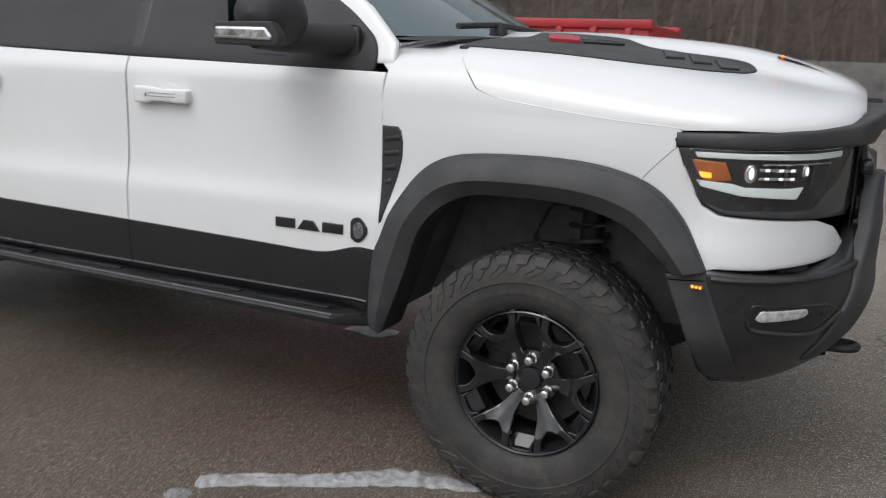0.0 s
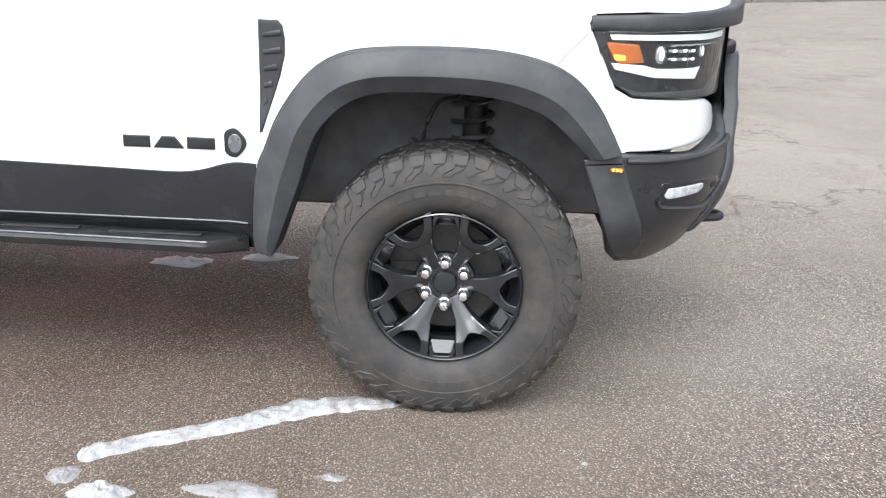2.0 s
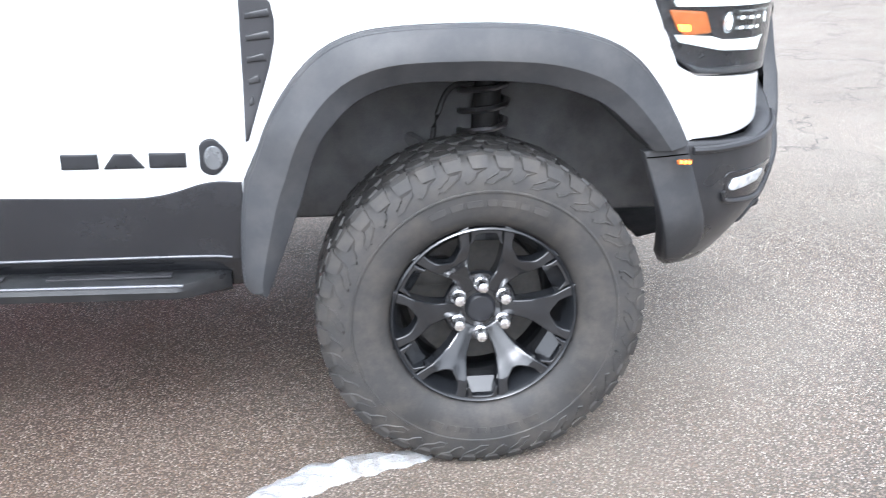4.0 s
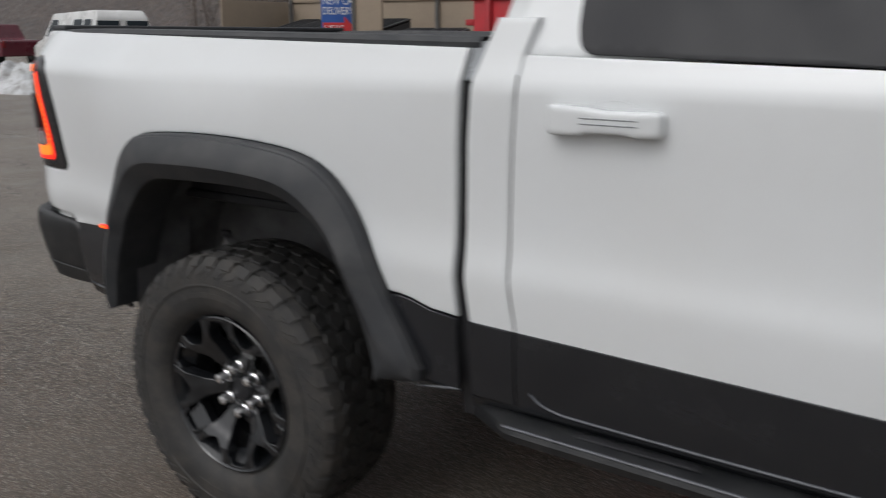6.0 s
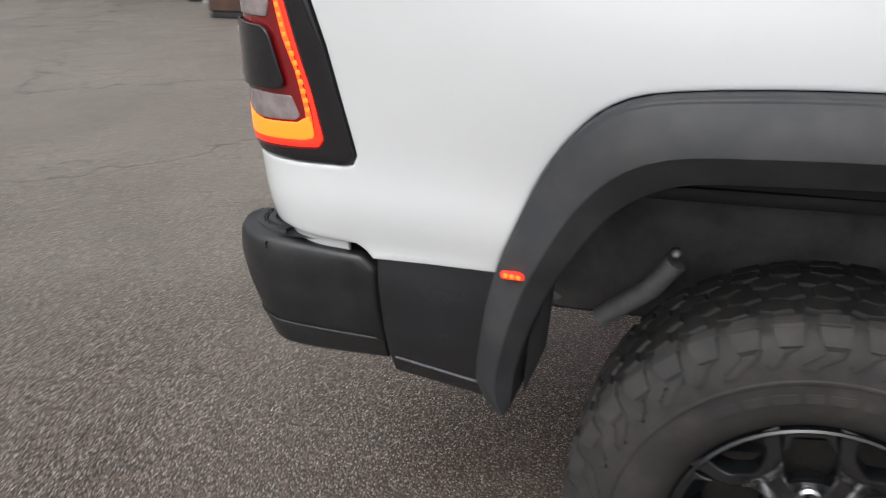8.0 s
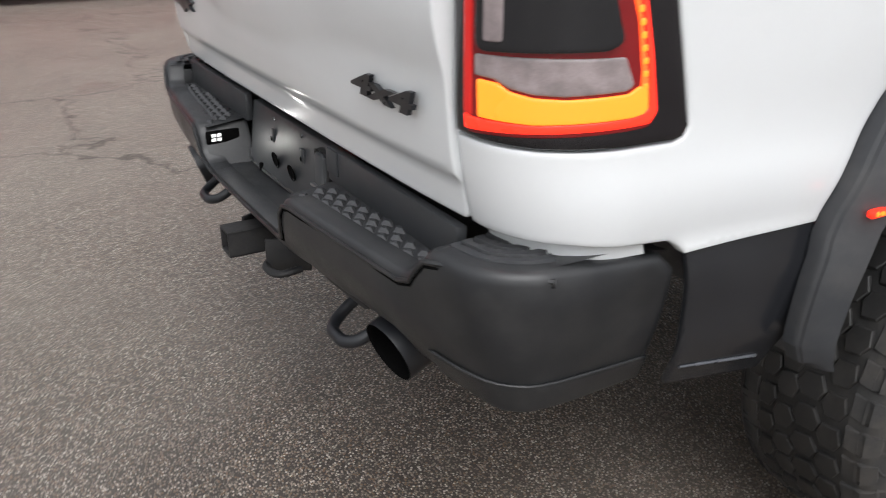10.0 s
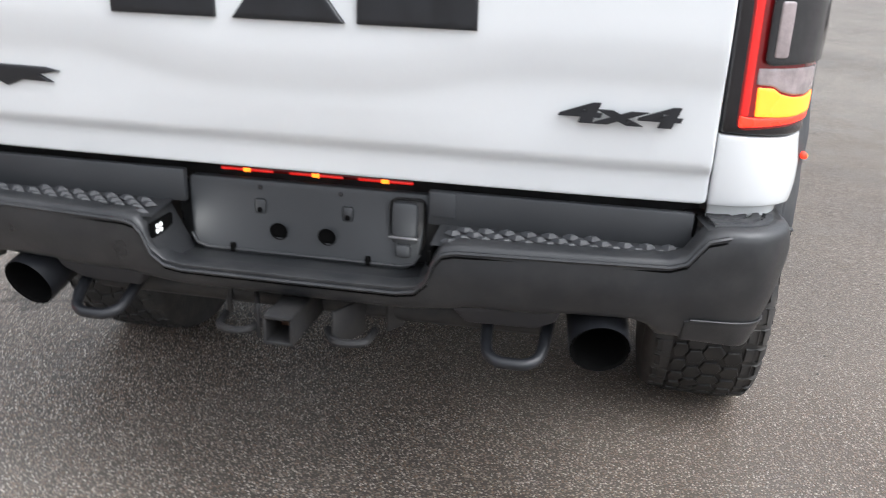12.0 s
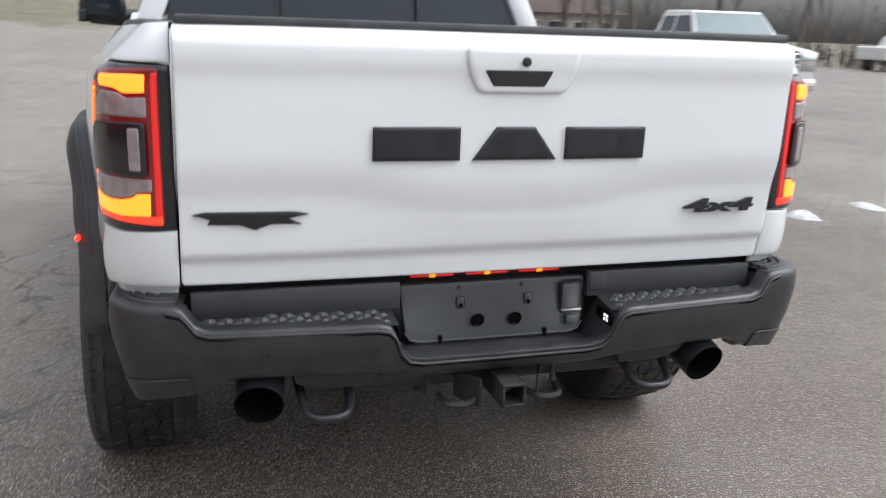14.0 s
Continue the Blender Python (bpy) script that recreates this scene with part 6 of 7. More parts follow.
    for y in (0.097, -0.093):
        clip = part("mount_clip", box((0.008, 0.024, 0.034), (mx(0.803, 0.001), y, 0.803), 0.006), hood_grey, mount, "small square clip")
        o = part("clip_eye", lathe([(0.0, 0.002), (0.006, 0.0)], 12, "x"), void_black, clip)
        o.matrix_basis = pose(mx(0.797, 0.0055), y, 0.797, 0, 0, 180)
    for y, z in ((0.10, 0.842), (-0.075, 0.842)):
        o = part("mount_screw", lathe([(0.0, 0.003), (0.004, 0.002), (0.005, 0.0)], 12, "x"), lamp_dark, mount)
        o.matrix_basis = pose(mx(z, 0.001), y, z, 0, 0, 180)
    # shade of the notches as near-black blocks
    for y in (0.155, -0.14):
        part("mount_notch", box((0.010, 0.011, 0.020), (mx(0.712, 0.002), y, 0.713), 0.003), void_black, mount, "near-black block for a notch's shade")
    cover = part("socket_cover", box((0.020, 0.056, 0.090), (mx(0.795, 0.004), -0.214, 0.797), 0.012), hood_grey, mount, "hinged trailer socket cover")
    part("cover_seal", box((0.012, 0.074, 0.106), (mx(0.795, -0.001), -0.219, 0.795), 0.014), frame_black, mount, "black seal round the socket cover")
    part("cover_hinge", box((0.010, 0.060, 0.006), (mx(0.770, 0.012), -0.214, 0.770), 0.002), steel, cover, "small metal hinge")
    part("cover_tab", box((0.016, 0.032, 0.026), (mx(0.740, 0.006), -0.214, 0.742), 0.006), hood_grey, cover, "pull tab")
    strip = part("light_strip", box((0.012, 0.42, 0.010), (-1.028, 0, 0.862), 0.002), lamp_red, truck, "thin red lamp strip below the tailgate")
    for y in (0.155, 0.0, -0.152):
        lit = part("led_window", box((0.010, 0.120, 0.006), (-1.032, y, 0.860), 0.0025), glow_dim, strip, "lit red lamp window")
        part("led", box((0.010, 0.018, 0.008), (-1.034, y, 0.860), 0.003), glow_orange, lit, "lit orange diode")


def underside():
    for sign in (-1, 1):
        pipe = lathe([(0.060, -0.006), (0.0605, 0.0), (0.060, 0.26), (0.055, 0.30), (0.04, 0.32)], 40, "x")
        inner = lathe([(0.0595, -0.006), (0.054, -0.002), (0.052, 0.10), (0.05, 0.24), (0.0, 0.24)], 40, "x")
        tip = part("exhaust_tip", pipe, badge_black, truck, "large black exhaust tip")
        part("bore", inner, void_black, tip, "sooty black bore")
        tip.matrix_basis = pose(-1.150, sign * 0.623, 0.597, 0, -20, -8 * sign)
        part("exhaust_pipe", tube([(-0.88, sign * 0.58, 0.68), (-0.55, sign * 0.56, 0.63), (-0.1, sign * 0.45, 0.68)], 0.035, 10), steel, truck, "dull exhaust pipe")
        hook = smooth_line([(-1.00, sign * 0.392, 0.63), (-1.10, sign * 0.394, 0.597), (-1.155, sign * 0.402, 0.566), (-1.178, sign * 0.425, 0.556), (-1.182, sign * 0.455, 0.555), (-1.178, sign * 0.485, 0.556), (-1.155, sign * 0.508, 0.566), (-1.10, sign * 0.516, 0.597), (-1.00, sign * 0.518, 0.63)], 5)
        part("rear_tow_hook", tube(hook, 0.0125, 10), badge_black, truck, "black rear tow hook")
        part("frame_rail", box((5.2, 0.09, 0.16), (1.75, sign * 0.48, 0.66), 0.02), frame_black, truck, "black chassis rail")
        part("inner_liner", box((1.35, 0.03, 0.60), (BASE, sign * 0.565, 0.86), 0.02), liner, truck)
        part("inner_liner", box((1.35, 0.03, 0.60), (0.0, sign * 0.575, 0.90), 0.02), liner, truck)
        # springs and dampers
        part("damper", tube([(0.18, sign * 0.60, 0.42), (0.30, sign * 0.64, 0.98)], 0.032, 12), steel, truck, "grey shock absorber")
        part("damper_reservoir", tube([(0.40, sign * 0.81, 0.685), (0.335, sign * 0.81, 0.815)], 0.044, 14), dusty_alloy, truck, "bright damper reservoir")
        part("damper", tube([(BASE + 0.05, sign * 0.60, 0.45), (BASE + 0.08, sign * 0.62, 1.02)], 0.04, 12), frame_black, truck, "front coil-over")
        coil = [(BASE + 0.065 + 0.07 * math.cos(k * 0.7), sign * (0.61) + 0.07 * math.sin(k * 0.7), 0.62 + k * 0.0065) for k in range(56)]
        part("coil_spring", tube(coil, 0.009, 6), steel, truck, "coil spring")
        part("brake_line", tube(smooth_line([(BASE - 0.02, sign * 0.70, 0.55), (BASE - 0.10, sign * 0.74, 0.78), (BASE - 0.06, sign * 0.72, 0.95), (BASE + 0.02, sign * 0.70, 0.98)], 5), 0.008, 6), frame_black, truck)
        part("control_arm", tube([(BASE + 0.22, sign * 0.50, 0.76), (BASE + 0.02, sign * 0.80, 0.70), (BASE - 0.20, sign * 0.50, 0.83)], 0.020, 8), liner, truck, "suspension arm")
        o = part("link_bolt", lathe([(0.0, 0.03), (0.012, 0.020), (0.014, 0.0)], 12, "y"), steel, truck)
        o.location = (-0.275, sign * 0.79, 0.835)
        part("sway_link", tube([(-0.275, sign * 0.76, 0.81), (-0.32, sign * 0.75, 0.745), (-0.42, sign * 0.74, 0.665)], 0.022, 12, None, 0.022), dusty_alloy, truck, "grey damper tube")
        part("mud_guard", sheet(3, 4, lambda u, v, sign=sign: (-0.50 - 0.03 * v, sign * (0.96 - 0.22 * u), 0.86 - 0.28 * v)), liner, truck)
    part("axle", tube([(0, -0.75, 0.435), (0, -0.25, 0.435), (0, 0.25, 0.435), (0, 0.75, 0.435)], 0.055, 12), frame_black, truck, "rear axle tube")
    o = part("differential", lathe([(0.0, -0.20), (0.10, -0.16), (0.17, -0.05), (0.18, 0.03), (0.12, 0.13), (0.0, 0.16)], 20, "x"), frame_black, truck)
    o.location = (0, 0, 0.435)
    part("axle", tube([(BASE, -0.78, 0.44), (BASE, 0, 0.46), (BASE, 0.78, 0.44)], 0.035, 10), frame_black, truck)
    part("floor_pan", box((4.6, 1.05, 0.04), (2.0, 0, 0.74), 0.01), frame_black, truck, "black floor pan")
    part("bed_floor", box((1.86, 1.60, 0.03), (-0.14, 0, 0.96), 0.01), dark_plastic, truck, "spray-lined bed floor")
    part("engine_bay", box((1.1, 1.05, 0.55), (3.85, 0, 0.98), 0.05), liner, truck)
    part("inner_cab", box((2.15, 1.72, 0.66), (1.95, 0, 1.08), 0.04), dark_plastic, truck)
    part("fuel_tank", box((1.0, 0.40, 0.26), (1.2, 0.25, 0.60), 0.06), frame_black, truck)
    # hitch
    bar = part("hitch_bar", tube([(-1.05, -0.50, 0.60), (-1.05, 0.50, 0.60)], 0.035, 10), frame_black, truck, "black hitch crossbar")
    tubebm = None
    for dy, dz, sy, sz in ((0, 0.027, 0.064, 0.008), (0, -0.027, 0.064, 0.008), (0.028, 0, 0.008, 0.062), (-0.028, 0, 0.008, 0.062)):
        tubebm = box((0.24, sy, sz), (-1.140, dy, 0.602 + dz), 0.003, tubebm)
    recv = part("hitch_receiver", tubebm, frame_black, bar, "square hitch receiver")
    part("receiver_bore", box((0.20, 0.050, 0.048), (-1.08, 0, 0.600), 0.002), rust_steel, recv, "rusty receiver bore")
    for sign in (-1, 1):
        part("chain_plate", box((0.10, 0.010, 0.08), (-1.15, sign * 0.10 - 0.012, 0.588), 0.004, None, Matrix.Rotation(radians(25 * sign), 4, "Z")), frame_black, bar)
        part("chain_loop", tube(smooth_line([(-1.16, sign * 0.07, 0.572), (-1.20, sign * 0.10, 0.566), (-1.19, sign * 0.155, 0.566), (-1.14, sign * 0.165, 0.572)], 5), 0.009, 8), frame_black, bar, "safety chain loop")
        part("hitch_web", box((0.05, 0.012, 0.10), (-1.07, sign * 0.19, 0.60), 0.004, None, Matrix.Rotation(radians(30 * sign), 4, "Z")), frame_black, bar)


for right in (-1, 1):
    front_door, rear_door = body_side(right)
    panel_flares(right)
    glasshouse(right)
    handle(right, 2.154, front_door, 1.275, True)
    handle(right, 1.143, rear_door, 1.303, False)
    mirror(right)
    fender_vent(right)
    side_badges(right, front_door)
hood()
cab_top()
front_end()


def draw_in_nose(start, factor):
    """Shortens everything ahead of start to the nose's true length."""
    done = set()
    for ob in truck.children_recursive:
        if ob.type == "MESH" and ob.data.name not in done:
            done.add(ob.data.name)
            for v in ob.data.vertices:
                if v.co.x > start:
                    v.co.x = start + (v.co.x - start) * factor
        if ob.location.x > start:
            ob.location.x = start + (ob.location.x - start) * factor


draw_in_nose(4.20, 0.911)
before = set(truck.children)
tailgate()
rear_bumper()
for ob in set(truck.children) - before:
    ob.location.x += 0.028 if ob.name.startswith("tailgate") else 0.010
underside()
set_wheels()


# ---- snow and small things on the lot ----
def snow_strip():
    line = smooth_line([(2.66, -1.47), (2.72, -1.41), (2.88, -1.32), (3.04, -1.235), (3.15, -1.16), (3.26, -1.09), (3.38, -1.055), (3.50, -1.04), (3.56, -1.03)], 8)
    widths = spline([(0, 0.020), (0.06, 0.040), (0.2, 0.038), (0.45, 0.050), (0.62, 0.062), (0.8, 0.04), (1, 0.010)])

    def place(u, v):
        k = u * (len(line) - 1)
        i = min(int(k), len(line) - 2)
        p = Vector(line[i]).lerp(Vector(line[i + 1]), k - i)
        d = (Vector(line[min(i + 1, len(line) - 1)]) - Vector(line[max(i - 1, 0)])).normalized()
        w = widths(u) * (1 + 0.35 * noise.noise((u * 22, v * 2, 3)))
        a = (v - 0.5) * 2
        h = 0.030 * max(0, 1 - a * a) ** 0.5 * (0.7 + 0.5 * noise.noise((u * 30, v * 5, 1))) * min(1, u * 20, (1 - u) * 12)
        q = p + Vector((-d.y, d.x)) * a * w
        return (q.x, q.y, h - 0.003)

    solid("snow_ridge", sheet(120, 12, place), snow, "low white ridge of packed snow beside a tyre", "snow", angle=80)


def snow_lump(x, y, rx, ry, h, seed, material, label, name="snow_patch", n=22, rugged=0.5):
    def place(u, v):
        a, r = 2 * math.pi * u, v
        edge = 1 + 0.35 * noise.noise((math.cos(a) * 1.6 + seed, math.sin(a) * 1.6, seed))
        px, py = r * edge * math.cos(a) * rx, r * edge * math.sin(a) * ry
        up = h * (1 - r**2.2) * (1 + rugged * noise.noise((px * 2.2 / max(rx, ry) * 2 + seed, py * 4 / max(rx, ry), seed * 2)) + rugged * 0.6 * noise.noise((px * 9 / max(rx, ry) + seed, py * 9 / max(rx, ry), 1)))
        return (x + px, y + py, ground_height(x + px, y + py) + max(-0.01, up) - 0.004)
    solid(name, sheet(n * 2, n, place), material, label, "snow", group="snow on the lot", angle=80)


snow_strip()
snow_lump(3.14, -1.575, 0.15, 0.045, 0.012, 1.3, slush, "thin slushy patch of snow on asphalt")
snow_lump(2.80, -1.63, 0.10, 0.05, 0.030, 2.7, snow, "small clump of snow on asphalt")
snow_lump(2.66, -1.545, 0.06, 0.05, 0.012, 4.1, slush, "thin slushy patch of snow on asphalt")
snow_lump(3.40, -1.49, 0.055, 0.022, 0.010, 6.3, slush, "thin slushy patch of snow on asphalt")
snow_lump(4.128, -1.345, 0.012, 0.010, 0.010, 8.2, snow, "tiny lump of snow on asphalt")
# whiter than the other snow: the sheen is in the colour
snow_lump(2.36, 0.33, 0.17, 0.08, 0.022, 3.3, wet_sheen_snow, "melting snow under the truck, whitened for sky sheen")
snow_lump(2.75, 0.45, 0.14, 0.07, 0.022, 5.3, wet_sheen_snow, "melting snow under the truck, whitened for sky sheen")
snow_lump(-18.9, 10.3, 2.5, 1.15, 0.62, 11.1, old_snow, "dirty ploughed heap of old snow", "snow_mound", 40, 0.7)
snow_lump(-16.5, 12.1, 0.95, 0.55, 0.36, 15.1, old_snow, "dirty ploughed heap of old snow", "snow_mound", 30, 0.7)
snow_lump(-19.6, 16.6, 1.6, 0.8, 0.42, 19.1, old_snow, "dirty ploughed heap of old snow", "snow_mound", 30, 0.7)
snow_lump(3.0, -4.45, 0.16, 0.12, 0.06, 21.1, old_snow, "small heap of old snow on asphalt", "snow_mound", 24, 0.35)
snow_lump(3.3, -5.42, 0.22, 0.11, 0.035, 23.7, old_snow, "small patch of old snow on asphalt", "snow_patch", 22, 0.35)
snow_lump(-9.55, 12.0, 0.20, 0.18, 0.26, 29.7, snow, "small heap of snow beside a barrel", "snow_mound", 14, 0.7)


def leaf(x, y, a):
    bm = sheet(6, 4, lambda u, v: ((u - 0.5) * 0.11, (v - 0.5) * 0.07 * math.sin(math.pi * min(0.97, max(0.03, u))), 0.012 + 0.02 * (2 * v - 1) ** 2 + 0.01 * math.sin(6 * u)))
    ob = solid("fallen_leaf", bm, roof_brown, "curled brown leaf on the asphalt", "leaf", group="leaves")
    ob.matrix_basis = pose(x, y, 0.0, 0, 0, a)


for x, y, a in ((-6.45, 1.69, 20), (-8.5, 4.6, 70), (-4.9, 6.2, 10), (-6.0, 1.1, 120), (9.5, 12.0, 40)):
    leaf(x, y, a)


def pebbles():
    rng = random.Random(5)
    bm = bmesh.new()
    for k in range(900):
        x, y = rng.uniform(-4.5, 6.5), rng.uniform(-3.6, 3.5)
        r = rng.uniform(0.002, 0.006)
        s = [rng.uniform(0.7, 1.3) for _ in range(3)]
        v = [bm.verts.new((x + dx * r * s[0], y + dy * r * s[1], dz * r * s[2] * 0.8 + 0.001)) for dx, dy, dz in ((1, 0, 0), (0, 1, 0), (-1, 0, 0), (0, -1, 0), (0, 0, 1))]
        for i in range(4):
            bm.faces.new([v[i], v[(i + 1) % 4], v[4]])
    solid("loose_grit", bm, concrete, "loose grit scattered on the asphalt", "grit", kind="stuff")


pebbles()


# ---- far side of the lot ----
def retaining_wall():
    wall = thing("wall_far", "grey stained concrete panel wall at the edge of the lot", "wall", kind="structure")
    shared = finish(box((2.96, 0.25, 2.0), (0, 0, 0), 0.03), "wall_panel", concrete)
    for k in range(24):
        x = -22 + k * 3.0
        p = new("wall_panel", shared)
        p.parent = wall
        p.location = (x, 36.6, 0.95 + ground_height(x, 30))
        if k % 2 == 0:
            part("wall_post", box((0.22, 0.32, 2.1), (x - 1.5, 36.5, 1.0 + ground_height(x - 1.5, 30)), 0.03), concrete, wall)


def container():
    """Red open roll-off container."""
    ob = thing("roll_off_container", "red steel roll-off waste container with ribs on small rollers", "container", at=(0, 0, 0))
    x0, x1, y0, z0, z1 = -5.8, 1.8, 9.75, 0.28, 2.06
    part("side_wall", box((x1 - x0, 0.08, z1 - z0), ((x0 + x1) / 2, y0, (z0 + z1) / 2), 0.02), red_steel, ob)
    part("side_wall", box((x1 - x0, 0.08, z1 - z0), ((x0 + x1) / 2, y0 + 2.35, (z0 + z1) / 2), 0.02), red_steel, ob)
    for x in (x0, x1):
        part("end_wall", box((0.08, 2.3, z1 - z0), (x, y0 + 1.17, (z0 + z1) / 2), 0.02), red_steel, ob)
    part("floor_plate", box((x1 - x0, 2.3, 0.06), ((x0 + x1) / 2, y0 + 1.17, z0 + 0.1), 0.01), red_steel, ob)
    part("top_rail", box((x1 - x0 + 0.1, 0.14, 0.14), ((x0 + x1) / 2, y0 - 0.02, z1), 0.03), red_steel, ob)
    part("top_rail", box((x1 - x0 + 0.1, 0.14, 0.14), ((x0 + x1) / 2, y0 + 2.36, z1), 0.03), red_steel, ob)
    part("bottom_rail", box((x1 - x0, 0.16, 0.16), ((x0 + x1) / 2, y0 - 0.03, z0 + 0.06), 0.03), red_steel, ob)
    rib = finish(box((0.10, 0.10, z1 - z0 - 0.1), (0, 0, 0), 0.025), "rib", red_steel)
    for k in range(14):
        r = new("rib", rib)
        r.parent = ob
        r.location = (x0 + 0.3 + k * (x1 - x0 - 0.6) / 13, y0 - 0.07, (z0 + z1) / 2)
    for x in (x0 + 0.5, x1 - 0.5):
        o = part("roller", lathe([(0.0, -0.15), (0.14, -0.15), (0.15, -0.13), (0.15, 0.13), (0.14, 0.15), (0.0, 0.15)], 20, "y"), rust_steel, ob)
        o.location = (x, y0 + 0.15, 0.15)
        part("roller_block", box((0.36, 0.32, 0.16), (x, y0 + 0.12, 0.25), 0.02), brown_steel, ob)
    for z in (0.75, 1.15, 1.65):
        part("hinge_lug", box((0.16, 0.12, 0.10), (x0 - 0.10, y0 + 0.05, z), 0.02), red_steel, ob)
    part("step_ladder", box((0.30, 0.06, 0.9), (x0 + 0.28, y0 - 0.14, 0.95), 0.02), red_steel, ob)


def dumpster(name, at, turn, size, material, label, lid=True):
    w, d, h = size
    ob = thing(name, label, "dumpster", group="dumpsters")
    bm = bmesh.new()
    v = [bm.verts.new(p) for p in ((-w / 2, -d / 2 + 0.1, 0.1), (w / 2, -d / 2 + 0.1, 0.1), (w / 2, d / 2, 0.1), (-w / 2, d / 2, 0.1), (-w / 2, -d / 2, h * 0.78), (w / 2, -d / 2, h * 0.78), (w / 2, d / 2, h), (-w / 2, d / 2, h))]
    for f in ((0, 1, 5, 4), (1, 2, 6, 5), (2, 3, 7, 6), (3, 0, 4, 7), (3, 2, 1, 0)):
        bm.faces.new([v[i] for i in f])
    bmesh.ops.bevel(bm, geom=bm.edges[:], offset=0.02, segments=2, affect="EDGES")
    part("bin_body", bm, material, ob)
    part("top_rim", box((w + 0.08, 0.07, 0.07), (0, -d / 2, h * 0.78), 0.015), material, ob)
    part("fork_pocket", box((0.14, d * 0.7, 0.16), (-w / 2 - 0.06, 0, h * 0.5), 0.02), material, ob)
    part("fork_pocket", box((0.14, d * 0.7, 0.16), (w / 2 + 0.06, 0, h * 0.5), 0.02), material, ob)
    part("base_skid", box((w * 0.98, d * 0.8, 0.10), (0, 0, 0.05), 0.01), black_lid, ob)
    slope = math.atan2(h * 0.22, d)
    for k in (-1, 1):
        m = Matrix.Translation((k * w / 4, 0, h * 0.895 + 0.03)) @ Matrix.Rotation(slope, 4, "X")
        panel = part("lid", box((w / 2 - 0.03, d * 1.05, 0.04), (0, 0, 0), 0.015), black_lid, ob, "black plastic lid")
        panel.matrix_basis = m
        for j in range(7):
            part("lid_rib", box((0.03, d * 1.02, 0.03), ((j - 3) * w / 16, 0, 0.03), 0.01), black_lid, panel)
    if lid:
        for x, z, sx, sz in ((-w * 0.33, h * 0.62, 0.30, 0.34), (0.0, h * 0.66, 0.5, 0.28), (w * 0.30, h * 0.64, 0.28, 0.3), (0.05, h * 0.42, 0.22, 0.42)):
            part("sticker", box((sx, 0.006, sz), (x, -d / 2 + 0.03 - 0.01 * (1 - z / h), z), 0.001, None, Matrix.Rotation(radians(3.5), 4, "X")), sign_white, ob, "worn white notice")
    ob.matrix_basis = pose(*at, 0, 0, turn)
    return ob


retaining_wall()
container()
dumpster("dumpster", (-7.25, 10.0, 0), -12, (1.6, 1.3, 1.5), brown_steel, "rusty brown steel dumpster with worn notices and black lids")
dumpster("dumpster", (-13.9, 14.3, 0), -10, (1.7, 1.5, 1.75), black_lid, "dark dumpster with ribbed sloping lids", False)
dumpster("dumpster", (-11.8, 14.1, 0), -12, (2.2, 1.5, 1.75), black_lid, "dark dumpster with ribbed sloping lids", False)


def barrel(x, y):
    bm = lathe([(0.0, 0.0), (0.28, 0.0), (0.29, 0.02), (0.285, 0.28), (0.30, 0.30), (0.285, 0.32), (0.285, 0.58), (0.30, 0.60), (0.285, 0.62), (0.285, 0.86), (0.295, 0.88), (0.27, 0.885), (0.26, 0.86), (0.0, 0.86)], 32, "z")
    ob = solid("barrel", bm, black_lid, "dark steel barrel standing by the fence", "barrel")
    ob.matrix_basis = pose(x, y, 0)


barrel(-10.0, 12.3)


def board_fence():
    f = thing("fence_tan", "tan board enclosure fence with steel posts", "fence", kind="structure")
    shared = finish(box((2.38, 0.06, 2.25), (0, 0, 0), 0.01), "fence_panel", tan_board)
    for k in range(3):
        p = new("fence_panel", shared)
        p.parent = f
        p.location = (-13.9 + k * 2.4, 15.4, 1.14)
        part("fence_post", tube([(-15.1 + k * 2.4, 15.3, 0), (-15.1 + k * 2.4, 15.3, 2.35)], 0.05, 10), concrete, f)
    part("fence_panel", box((0.06, 2.4, 2.25), (-15.1, 14.0, 1.14), 0.01), tan_board, f)
    part("fence_panel", box((0.75, 0.06, 2.25), (-10.65, 13.1, 1.14), 0.01), tan_board, f)
    part("fence_post", tube([(-11.06, 13.05, 0), (-11.06, 13.05, 2.35)], 0.05, 10), concrete, f)
    part("top_board", box((7.3, 0.10, 0.12), (-11.5, 15.38, 2.30), 0.02), tan_board, f)


board_fence()


